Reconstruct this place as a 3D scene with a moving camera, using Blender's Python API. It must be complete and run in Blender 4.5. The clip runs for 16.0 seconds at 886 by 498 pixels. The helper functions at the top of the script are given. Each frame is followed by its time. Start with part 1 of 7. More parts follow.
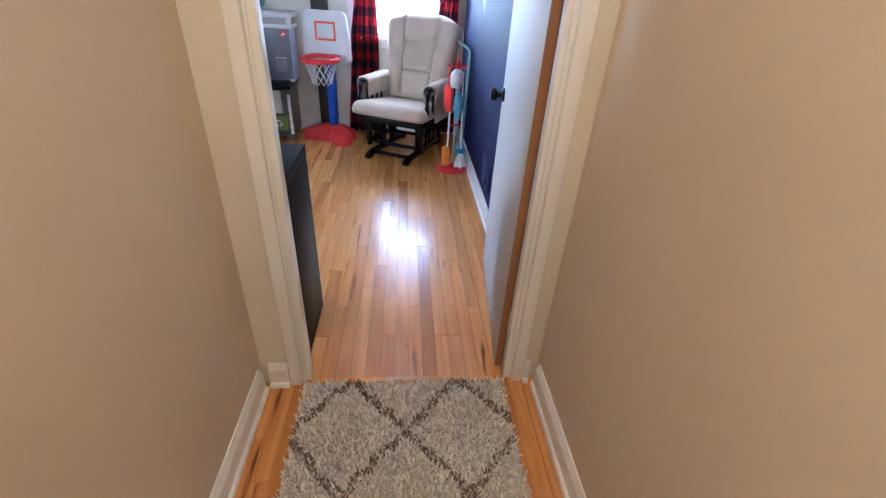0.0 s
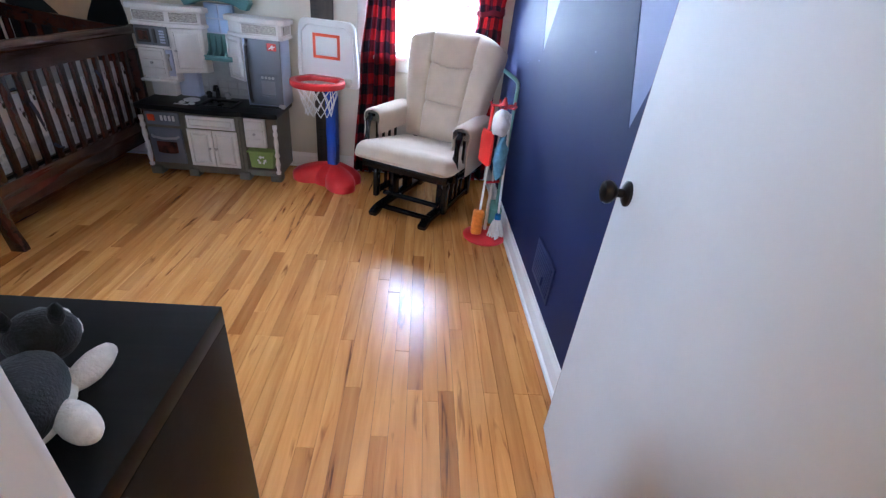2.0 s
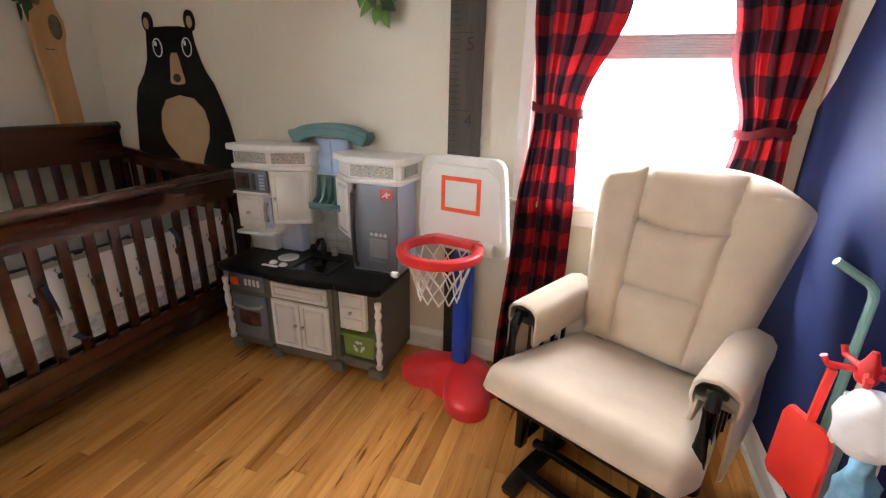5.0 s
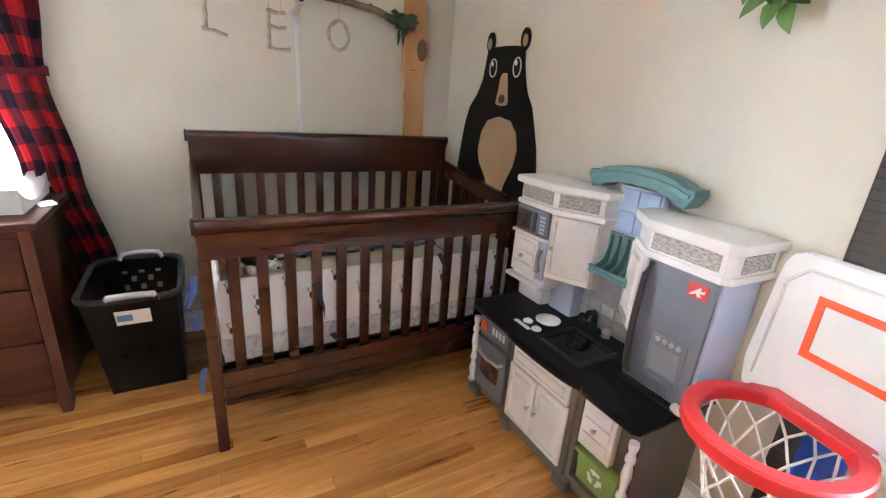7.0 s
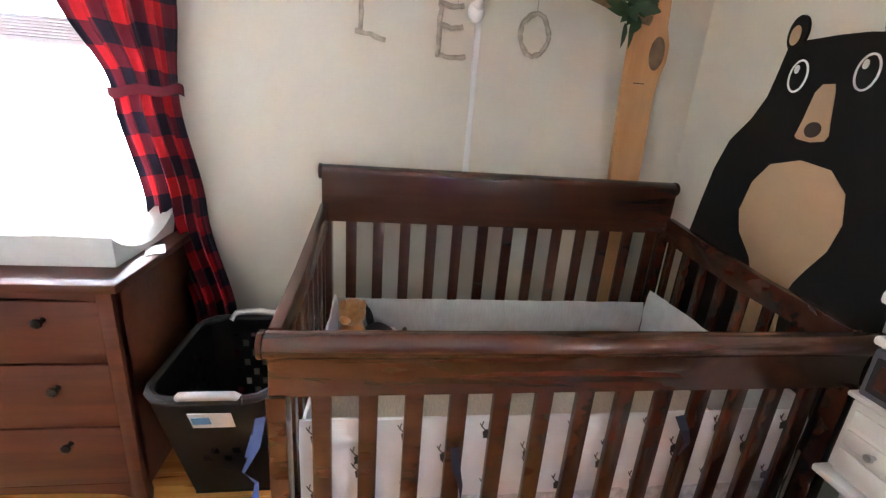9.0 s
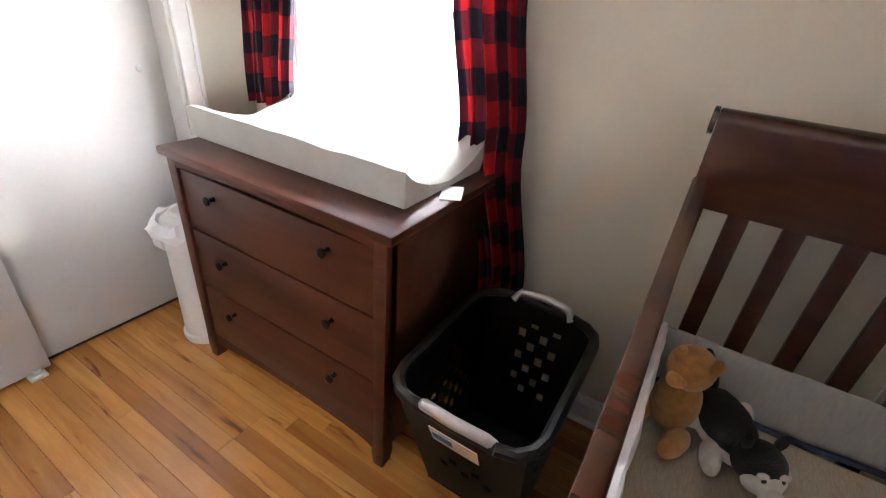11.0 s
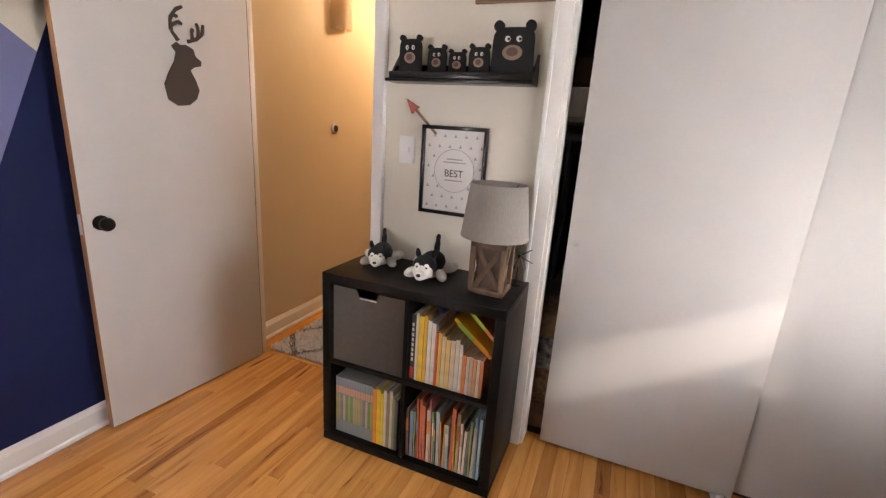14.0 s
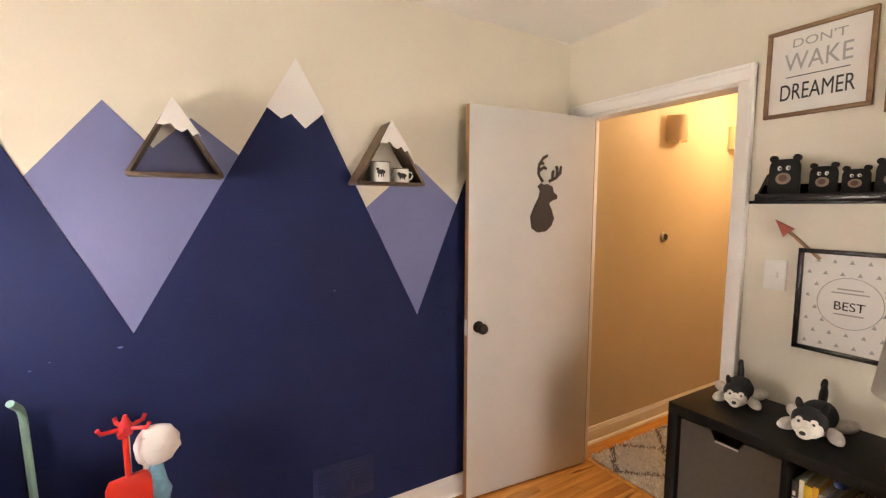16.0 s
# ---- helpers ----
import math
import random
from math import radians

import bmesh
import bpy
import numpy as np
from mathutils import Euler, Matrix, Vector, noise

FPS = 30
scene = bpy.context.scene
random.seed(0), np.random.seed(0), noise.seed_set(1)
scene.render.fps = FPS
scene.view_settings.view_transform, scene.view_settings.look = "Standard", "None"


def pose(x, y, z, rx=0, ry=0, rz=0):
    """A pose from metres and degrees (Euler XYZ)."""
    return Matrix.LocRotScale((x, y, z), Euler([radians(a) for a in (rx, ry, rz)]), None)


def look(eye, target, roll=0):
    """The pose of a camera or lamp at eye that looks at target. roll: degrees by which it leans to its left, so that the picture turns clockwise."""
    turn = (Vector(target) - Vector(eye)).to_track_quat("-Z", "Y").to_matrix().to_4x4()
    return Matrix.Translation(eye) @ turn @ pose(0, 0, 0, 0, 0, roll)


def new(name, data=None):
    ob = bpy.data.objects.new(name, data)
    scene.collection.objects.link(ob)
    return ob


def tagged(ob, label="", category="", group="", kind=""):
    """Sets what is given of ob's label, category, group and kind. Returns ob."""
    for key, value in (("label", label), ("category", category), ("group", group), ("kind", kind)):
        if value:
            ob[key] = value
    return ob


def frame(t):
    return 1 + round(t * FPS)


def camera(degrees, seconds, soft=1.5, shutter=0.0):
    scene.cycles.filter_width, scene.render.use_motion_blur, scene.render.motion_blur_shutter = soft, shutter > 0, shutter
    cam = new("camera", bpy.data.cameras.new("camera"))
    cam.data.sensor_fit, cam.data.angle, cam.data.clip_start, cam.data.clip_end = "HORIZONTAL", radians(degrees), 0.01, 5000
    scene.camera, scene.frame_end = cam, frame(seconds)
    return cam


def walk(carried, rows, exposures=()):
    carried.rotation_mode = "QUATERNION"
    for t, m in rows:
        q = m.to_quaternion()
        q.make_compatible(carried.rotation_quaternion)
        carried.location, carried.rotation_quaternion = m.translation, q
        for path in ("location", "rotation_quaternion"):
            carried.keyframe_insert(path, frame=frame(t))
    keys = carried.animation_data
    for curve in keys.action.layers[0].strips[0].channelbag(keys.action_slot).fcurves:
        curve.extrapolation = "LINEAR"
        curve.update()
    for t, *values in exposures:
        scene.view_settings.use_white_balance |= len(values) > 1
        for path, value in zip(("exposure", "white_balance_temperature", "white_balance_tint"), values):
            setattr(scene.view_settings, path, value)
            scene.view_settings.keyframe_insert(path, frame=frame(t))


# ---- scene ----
cam = camera(90.2, 16.0, soft=1.3)
PATH = [
    (0, (0.665, 0.542, 1.348), (0.841, 2.234, 0.296), 3.5),
    (0.5, (0.681, 0.715, 1.312), (0.861, 2.404, 0.256), 3.9),
    (1, (0.732, 1.017, 1.287), (0.912, 2.723, 0.258), 5.6),
    (1.5, (0.673, 1.314, 1.289), (0.83, 3.03, 0.275), 5.7),
    (2, (0.602, 1.594, 1.282), (0.755, 3.315, 0.275), 6.3),
    (2.5, (0.634, 1.846, 1.254), (0.75, 3.575, 0.255), 5.8),
    (3, (0.661, 2.055, 1.283), (0.766, 3.796, 0.306), 5.6),
    (3.2, (0.655, 2.168, 1.273), (0.753, 3.914, 0.303), 5.2),
    (5.3, (0.423, 3.086, 1.289), (-0.37, 4.811, 0.661), 1.6),
    (5.5, (0.367, 3.139, 1.291), (-0.548, 4.804, 0.665), 1.9),
    (6, (0.299, 3.277, 1.298), (-0.869, 4.772, 0.663), 2.8),
    (6.5, (0.302, 3.437, 1.31), (-1.134, 4.667, 0.658), 6.5),
    (7, (0.276, 3.518, 1.324), (-1.365, 4.462, 0.676), 4.3),
    (7.5, (0.193, 3.545, 1.323), (-1.509, 4.383, 0.691), 3.6),
    (8, (-0.031, 3.552, 1.309), (-1.809, 4.23, 0.693), 4.5),
    (8.5, (-0.281, 3.594, 1.318), (-2.081, 4.216, 0.708), 5.5),
    (9, (-0.519, 3.704, 1.33), (-2.399, 3.988, 0.709), 4.4),
    (9.5, (-0.755, 3.664, 1.326), (-2.652, 3.562, 0.7), 5.1),
    (9.7, (-0.842, 3.615, 1.357), (-2.696, 3.334, 0.663), 5.4),
    (11.8, (-1.079, 3.487, 1.188), (-2.246, 2.241, 0.148), 4.9),
    (12, (-1.027, 3.521, 1.193), (-2.028, 2.136, 0.153), 4.6),
    (12.5, (-0.898, 3.603, 1.237), (-1.36, 1.926, 0.251), 5.3),
    (13, (-0.837, 3.629, 1.24), (-0.717, 1.858, 0.317), 3.9),
    (13.5, (-0.808, 3.612, 1.273), (-0.317, 1.82, 0.534), 3.4),
    (14, (-0.776, 3.589, 1.356), (-0.06, 1.797, 0.833), 3.8),
    (14.5, (-0.741, 3.596, 1.42), (0.209, 1.877, 1.042), 2.9),
    (15, (-0.697, 3.641, 1.452), (0.522, 2.089, 1.129), 2.2),
    (15.5, (-0.674, 3.704, 1.491), (0.865, 2.453, 1.235), 0.8),
    (16, (-0.671, 3.787, 1.514), (1.041, 2.772, 1.323), 0.2),
]
walk(cam, [(t, look(eye, target, roll)) for t, eye, target, roll in PATH],
     exposures=[(0.0, 0.38, 4700, 10), (0.6, 0.38, 4650, 10), (1.0, 0.24, 4550, 10), (1.5, 0.3, 4450, 10), (2.0, 0.42, 5000, 11), (3.2, 0.45, 6250, 12), (5.3, 0.65, 6700, 12), (6.0, 0.9, 6400, 12), (6.5, 1.2, 6150, 11),
                (8.0, 1.55, 5950, 9), (9.0, 1.57, 5950, 10), (9.7, 1.38, 5950, 10), (11.8, 0.4, 6900, 19), (12.0, 0.3, 6900, 20), (12.5, -0.25, 7000, 23), (13.0, -0.3, 7000, 24), (13.5, -0.1, 7000, 22), (14.5, 0.0, 7500, 20), (15.0, 0.02, 7900, 20), (15.5, 0.13, 8300, 20), (16.0, 0.05, 8700, 20)])

# ---- world and light ----
world = bpy.data.worlds.new("sky_world")
scene.world = world
world.use_nodes = True
wn = world.node_tree
sky = wn.nodes.new("ShaderNodeTexSky")
sky.sky_type = "NISHITA"
sky.sun_disc = False
sky.sun_elevation, sky.sun_rotation = radians(26.5), radians(299)
wn.links.new(sky.outputs[0], wn.nodes["Background"].inputs[0])
wn.nodes["Background"].inputs[1].default_value = 0.12


def area_lamp(name, m, sx, sy, power, color):
    data = bpy.data.lights.new(name, "AREA")
    data.shape, data.size, data.size_y, data.energy, data.color = "RECTANGLE", sx, sy, power, color
    ob = new(name, data)
    ob.matrix_world = m
    return ob


sun_data = bpy.data.lights.new("sun", "SUN")
sun_data.energy, sun_data.angle, sun_data.color = 3.0, radians(3.0), (1, 0.97, 0.94)
sun = new("sun", sun_data)
sun.matrix_world = look((-10, 5.5, 5.7), (0, 0, 0))   # hazy, low in the west-north-west

# overcast sky outside the two windows, brighter above than near the horizon
DAY = (0.89, 0.95, 1.0)
area_lamp("sky_light_north_high", look((0.635, 5.75, 2.08), (0.635, 3.0, 2.08)), 2.5, 1.15, 430, DAY)
area_lamp("sky_light_north_low", look((0.635, 5.75, 1.03), (0.635, 3.0, 1.03)), 2.5, 0.95, 230, DAY)
area_lamp("sky_light_west_high", look((-3.09, 2.50, 2.08), (0, 2.50, 2.08)), 2.5, 1.15, 480, DAY)
area_lamp("sky_light_west_low", look((-3.09, 2.50, 1.03), (0, 2.50, 1.03)), 2.5, 0.95, 170, DAY)

HALL_W = 30.0
hall_data = bpy.data.lights.new("hall_ceiling_bulb", "POINT")
hall_data.energy, hall_data.color, hall_data.shadow_soft_size = HALL_W, (1.0, 0.71, 0.41), 0.09
hall_bulb = new("hall_ceiling_bulb", hall_data)
hall_bulb.location = (0.67, 0.30, 2.22)

# ---- materials ----


def mat(name, color, rough=0.6, metal=0.0, var=0.12, scale=8.0, bump=0.0, bscale=120.0, spec=0.5, stretch=(1, 1, 1), coat=0.0, rand=0.0, sheen=0.0, trans=0.0):
    m = bpy.data.materials.new(name)
    m.use_nodes = True
    nt = m.node_tree
    L = nt.links.new
    bs = nt.nodes["Principled BSDF"]
    bs.inputs["Roughness"].default_value = rough
    bs.inputs["Metallic"].default_value = metal
    bs.inputs["Specular IOR Level"].default_value = spec
    bs.inputs["Coat Weight"].default_value = coat
    bs.inputs["Sheen Weight"].default_value = sheen
    bs.inputs["Transmission Weight"].default_value = trans
    tc = nt.nodes.new("ShaderNodeTexCoord")
    mp = nt.nodes.new("ShaderNodeMapping")
    mp.inputs["Scale"].default_value = stretch
    L(tc.outputs["Object"], mp.inputs[0])
    n1 = nt.nodes.new("ShaderNodeTexNoise")
    n1.inputs["Scale"].default_value = scale
    n1.inputs["Detail"].default_value = 5
    L(mp.outputs[0], n1.inputs["Vector"])
    ramp = nt.nodes.new("ShaderNodeValToRGB")
    lo = [max(0, c * (1 - var)) for c in color]
    hi = [min(1, c * (1 + var)) for c in color]
    ramp.color_ramp.elements[0].position, ramp.color_ramp.elements[1].position = 0.3, 0.7
    ramp.color_ramp.elements[0].color, ramp.color_ramp.elements[1].color = (*lo, 1), (*hi, 1)
    L(n1.outputs[0], ramp.inputs[0])
    out = ramp.outputs[0]
    if rand:
        oi = nt.nodes.new("ShaderNodeObjectInfo")
        mr = nt.nodes.new("ShaderNodeMapRange")
        mr.inputs[3].default_value, mr.inputs[4].default_value = 1 - rand, 1 + rand
        L(oi.outputs["Random"], mr.inputs[0])
        hs = nt.nodes.new("ShaderNodeHueSaturation")
        L(mr.outputs[0], hs.inputs["Value"])
        L(out, hs.inputs["Color"])
        out = hs.outputs[0]
    L(out, bs.inputs["Base Color"])
    rr = nt.nodes.new("ShaderNodeMapRange")
    rr.inputs[3].default_value, rr.inputs[4].default_value = max(0, rough - 0.06), min(1, rough + 0.06)
    L(n1.outputs[0], rr.inputs[0])
    L(rr.outputs[0], bs.inputs["Roughness"])
    if bump:
        n2 = nt.nodes.new("ShaderNodeTexNoise")
        n2.inputs["Scale"].default_value = bscale
        n2.inputs["Detail"].default_value = 3
        L(mp.outputs[0], n2.inputs["Vector"])
        bp = nt.nodes.new("ShaderNodeBump")
        bp.inputs["Strength"].default_value = bump
        bp.inputs["Distance"].default_value = 0.004
        L(n2.outputs[0], bp.inputs["Height"])
        L(bp.outputs[0], bs.inputs["Normal"])
    return m


def wood_mat(name, dark, light, rough, along, rand=0.0, coat=0.0, streak=None, gscale=14.0, spec=0.5, mineral=False):
    """Wood with grain along the axis 0, 1 or 2."""
    m = bpy.data.materials.new(name)
    m.use_nodes = True
    nt = m.node_tree
    L = nt.links.new
    bs = nt.nodes["Principled BSDF"]
    bs.inputs["Roughness"].default_value = rough
    bs.inputs["Coat Weight"].default_value = coat
    bs.inputs["Coat Roughness"].default_value = 0.15
    bs.inputs["Specular IOR Level"].default_value = spec
    tc = nt.nodes.new("ShaderNodeTexCoord")
    oi = nt.nodes.new("ShaderNodeObjectInfo")
    add = nt.nodes.new("ShaderNodeVectorMath")
    add.operation = "MULTIPLY_ADD"
    add.inputs[1].default_value = (1, 1, 1)
    L(tc.outputs["Object"], add.inputs[0])
    comb = nt.nodes.new("ShaderNodeCombineXYZ")
    mul = nt.nodes.new("ShaderNodeMath")
    mul.operation = "MULTIPLY"
    mul.inputs[1].default_value = 37.0
    L(oi.outputs["Random"], mul.inputs[0])
    for k in range(3):
        L(mul.outputs[0], comb.inputs[k])
    L(comb.outputs[0], add.inputs[2])
    mp = nt.nodes.new("ShaderNodeMapping")
    sc = [1.0, 1.0, 1.0]
    sc[along] = 0.07
    mp.inputs["Scale"].default_value = sc
    L(add.outputs[0], mp.inputs[0])
    n1 = nt.nodes.new("ShaderNodeTexNoise")
    n1.inputs["Scale"].default_value = gscale
    n1.inputs["Detail"].default_value = 7
    n1.inputs["Roughness"].default_value = 0.62
    n1.inputs["Distortion"].default_value = 0.6
    L(mp.outputs[0], n1.inputs["Vector"])
    ramp = nt.nodes.new("ShaderNodeValToRGB")
    e = ramp.color_ramp.elements
    e[0].position, e[1].position = 0.32, 0.68
    e[0].color, e[1].color = (*dark, 1), (*light, 1)
    if streak:
        s = e.new(0.305)
        s.color = (*streak, 1)
        e[0].color = (*streak, 1)
        e[1].position = 0.365
        e[1].color = (*dark, 1)
    L(n1.outputs[0], ramp.inputs[0])
    out = ramp.outputs[0]
    if rand:
        r2 = nt.nodes.new("ShaderNodeValToRGB")
        q = r2.color_ramp.elements
        q[0].position, q[1].position = 0.0, 1.0
        q[0].color, q[1].color = (1 - rand, 1 - rand * 1.25, 1 - rand * 1.5, 1), (1 + 0 * rand, 1, 1, 1)
        for pos, k in ((0.08, 0.85), (0.20, 0.45), (0.40, 0.12)):
            mid = q.new(pos)
            mid.color = (1 - rand * k, 1 - rand * k * 1.2, 1 - rand * k * 1.4, 1)
        L(oi.outputs["Random"], r2.inputs[0])
        mx = nt.nodes.new("ShaderNodeMix")
        mx.data_type, mx.blend_type = "RGBA", "MULTIPLY"
        mx.inputs[0].default_value = 1
        L(out, mx.inputs[6])
        L(r2.outputs[0], mx.inputs[7])
        out = mx.outputs[2]
    if mineral:
        # dark mineral streaks and small knots, a few to a board
        m2 = nt.nodes.new("ShaderNodeMapping")
        s2 = [1.0, 1.0, 1.0]
        s2[along] = 0.11
        m2.inputs["Scale"].default_value = s2
        L(add.outputs[0], m2.inputs[0])
        n3 = nt.nodes.new("ShaderNodeTexNoise")
        n3.inputs["Scale"].default_value = 26
        n3.inputs["Detail"].default_value = 3
        n3.inputs["Distortion"].default_value = 0.9
        L(m2.outputs[0], n3.inputs["Vector"])
        r3 = nt.nodes.new("ShaderNodeValToRGB")
        g = r3.color_ramp.elements
        g[0].position, g[1].position = 0.25, 0.36
        g[0].color, g[1].color = (0.30, 0.20, 0.14, 1), (1, 1, 1, 1)
        L(n3.outputs[0], r3.inputs[0])
        m3 = nt.nodes.new("ShaderNodeMix")
        m3.data_type, m3.blend_type = "RGBA", "MULTIPLY"
        m3.inputs[0].default_value = 1
        L(out, m3.inputs[6])
        L(r3.outputs[0], m3.inputs[7])
        out = m3.outputs[2]
    L(out, bs.inputs["Base Color"])
    bp = nt.nodes.new("ShaderNodeBump")
    bp.inputs["Strength"].default_value = 0.12
    bp.inputs["Distance"].default_value = 0.002
    L(n1.outputs[0], bp.inputs["Height"])
    L(bp.outputs[0], bs.inputs["Normal"])
    return m


def plaid_mat(name, size):
    m = bpy.data.materials.new(name)
    m.use_nodes = True
    nt = m.node_tree
    L = nt.links.new
    bs = nt.nodes["Principled BSDF"]
    bs.inputs["Roughness"].default_value = 0.9
    bs.inputs["Specular IOR Level"].default_value = 0.15
    uv = nt.nodes.new("ShaderNodeTexCoord")
    sp = nt.nodes.new("ShaderNodeSeparateXYZ")
    L(uv.outputs["UV"], sp.inputs[0])
    steps = []
    for k in range(2):
        a = nt.nodes.new("ShaderNodeMath")
        a.operation = "PINGPONG"
        a.inputs[1].default_value = size
        L(sp.outputs[k], a.inputs[0])
        b = nt.nodes.new("ShaderNodeMath")
        b.operation = "GREATER_THAN"
        b.inputs[1].default_value = size / 2
        L(a.outputs[0], b.inputs[0])
        steps.append(b)
    s = nt.nodes.new("ShaderNodeMath")
    s.operation = "ADD"
    L(steps[0].outputs[0], s.inputs[0])
    L(steps[1].outputs[0], s.inputs[1])
    h = nt.nodes.new("ShaderNodeMath")
    h.operation = "MULTIPLY"
    h.inputs[1].default_value = 0.5
    L(s.outputs[0], h.inputs[0])
    ramp = nt.nodes.new("ShaderNodeValToRGB")
    ramp.color_ramp.interpolation = "CONSTANT"
    e = ramp.color_ramp.elements
    e[0].position, e[0].color = 0.0, (0.36, 0.012, 0.016, 1)
    e[1].position, e[1].color = 0.75, (0.012, 0.010, 0.016, 1)
    md = e.new(0.25)
    md.color = (0.095, 0.011, 0.018, 1)
    L(h.outputs[0], ramp.inputs[0])
    L(ramp.outputs[0], bs.inputs["Base Color"])
    tr = nt.nodes.new("ShaderNodeBsdfTranslucent")
    L(ramp.outputs[0], tr.inputs[0])
    ms = nt.nodes.new("ShaderNodeMixShader")
    ms.inputs[0].default_value = 0.06
    L(bs.outputs[0], ms.inputs[1])
    L(tr.outputs[0], ms.inputs[2])
    L(ms.outputs[0], nt.nodes["Material Output"].inputs[0])
    return m


WALL = mat("greige_wall_paint", (0.66, 0.615, 0.515), 0.55, var=0.03, scale=3, bump=0.05, bscale=260)
# the room's wall paint again, with warm lamplight put into the colour
HALLWALL = mat("hall_wall_warm_tint", (0.60, 0.50, 0.37), 0.5, var=0.03, scale=3, bump=0.05, bscale=260)
CEIL = mat("ceiling_paint", (0.80, 0.785, 0.74), 0.8, var=0.03, scale=3, bump=0.06, bscale=200)
TRIM = mat("white_trim_paint", (0.78, 0.77, 0.74), 0.35, var=0.03, scale=6)
DOORW = mat("white_door_paint", (0.56, 0.545, 0.52), 0.62, var=0.03, scale=4, bump=0.03, bscale=60, spec=0.18)
NAVY = mat("navy_wall_paint", (0.0085, 0.0140, 0.058), 0.66, var=0.10, scale=5, bump=0.04, bscale=240, spec=0.16)
LAV = mat("lavender_wall_paint", (0.125, 0.138, 0.275), 0.6, var=0.04, scale=4, bump=0.04, bscale=240)
SNOW = mat("white_wall_paint", (0.75, 0.74, 0.72), 0.5, var=0.03, scale=5)
FLOORW = wood_mat("oak_floor_varnish", (0.50, 0.205, 0.048), (0.71, 0.350, 0.102), 0.22, 1, rand=0.40, coat=0.30, streak=(0.14, 0.050, 0.016), gscale=20, mineral=True)
GAP = mat("dark_floor_joint", (0.05, 0.025, 0.012), 0.8)
ESPRESSO = wood_mat("dark_cherry_stain", (0.036, 0.0095, 0.0042), (0.060, 0.0170, 0.0072), 0.27, 1, coat=0.4, gscale=22, spec=0.42)
CHERRY = wood_mat("cherry_dresser_stain", (0.040, 0.0095, 0.0048), (0.085, 0.024, 0.012), 0.40, 1, coat=0.08, gscale=18, spec=0.35)
BLACKWOOD = wood_mat("black_brown_laminate", (0.0032, 0.0027, 0.0026), (0.007, 0.006, 0.0053), 0.45, 0, gscale=30, spec=0.14)
BLACKLAQ = mat("black_lacquer_wood", (0.006, 0.005, 0.005), 0.25, var=0.2, spec=0.35)
# closet walls and shelf: one even tone, darker than the room walls
DARKGAP = mat("closet_dark_tone", (0.30, 0.27, 0.22), 0.8)
CUSHION = mat("beige_microfiber", (0.55, 0.44, 0.33), 0.9, var=0.07, scale=9, bump=0.10, bscale=500, sheen=0.35)
SEAM = mat("dark_seam_thread", (0.26, 0.20, 0.15), 0.9)
PLASW = mat("white_plastic", (0.72, 0.72, 0.70), 0.4, var=0.03)
KITW = mat("toy_white_plastic", (0.82, 0.81, 0.80), 0.45, var=0.04, scale=12)
KITG = mat("toy_stone_grey_plastic", (0.155, 0.140, 0.110), 0.55, var=0.12, scale=30, bump=0.05)
KITF = mat("toy_fridge_grey_plastic", (0.175, 0.192, 0.228), 0.42, var=0.05)
KITL = mat("toy_light_blue_plastic", (0.47, 0.52, 0.68), 0.45, var=0.04)
KITB = mat("toy_black_counter", (0.008, 0.008, 0.0085), 0.34, var=0.5, scale=120, spec=0.22)
TEAL = mat("toy_teal_plastic", (0.13, 0.27, 0.27), 0.45, var=0.05)
PANE = mat("toy_window_print", (0.42, 0.56, 0.80), 0.4, var=0.06)
OVEN = mat("oven_picture_print", (0.10, 0.03, 0.02), 0.3, var=0.9, scale=26)
SILVER = mat("silver_plastic", (0.52, 0.52, 0.53), 0.3, 0.6, var=0.05)
BASKETW = mat("woven_print_panel", (0.42, 0.40, 0.37), 0.6, var=0.55, scale=70, stretch=(1, 1, 3))
GREEN = mat("lime_green_plastic", (0.24, 0.33, 0.09), 0.45, var=0.08)
RED = mat("red_plastic", (0.58, 0.022, 0.025), 0.35, var=0.05)
ORNG = mat("orange_red_print", (0.78, 0.085, 0.015), 0.45)
BLUE = mat("royal_blue_plastic", (0.008, 0.055, 0.36), 0.38, var=0.05)
NETW = mat("white_net_cord", (0.78, 0.78, 0.76), 0.8)
BLACKP = mat("black_plastic", (0.012, 0.012, 0.013), 0.38, var=0.2)
KNOBB = mat("dark_bronze_knob", (0.018, 0.014, 0.012), 0.35, 0.7)
LINEN = mat("white_cotton", (0.80, 0.79, 0.80), 0.95, var=0.04, scale=14, bump=0.15, bscale=60)
GREYC = mat("grey_cotton", (0.42, 0.42, 0.41), 0.95, var=0.07, scale=30, bump=0.15, bscale=80, stretch=(1, 6, 1))
SHEET = mat("beige_crib_sheet", (0.52, 0.45, 0.36), 0.95, var=0.14, scale=60, stretch=(1, 5, 1))
RIBBON = mat("navy_ribbon", (0.035, 0.045, 0.085), 0.8)
PRINT = mat("black_print", (0.02, 0.02, 0.022), 0.8)
PLAID = plaid_mat("buffalo_plaid_cloth", 0.070)
BEARB = mat("black_painted_board", (0.006, 0.0055, 0.0055), 0.65, var=0.15, spec=0.2)
BEART = mat("tan_painted_board", (0.45, 0.295, 0.17), 0.6, var=0.05)
CEDAR = wood_mat("cedar_board", (0.42, 0.20, 0.075), (0.58, 0.32, 0.14), 0.65, 2, gscale=12)
KNOT = mat("dark_wood_knot", (0.13, 0.085, 0.05), 0.7, var=0.3, scale=30)
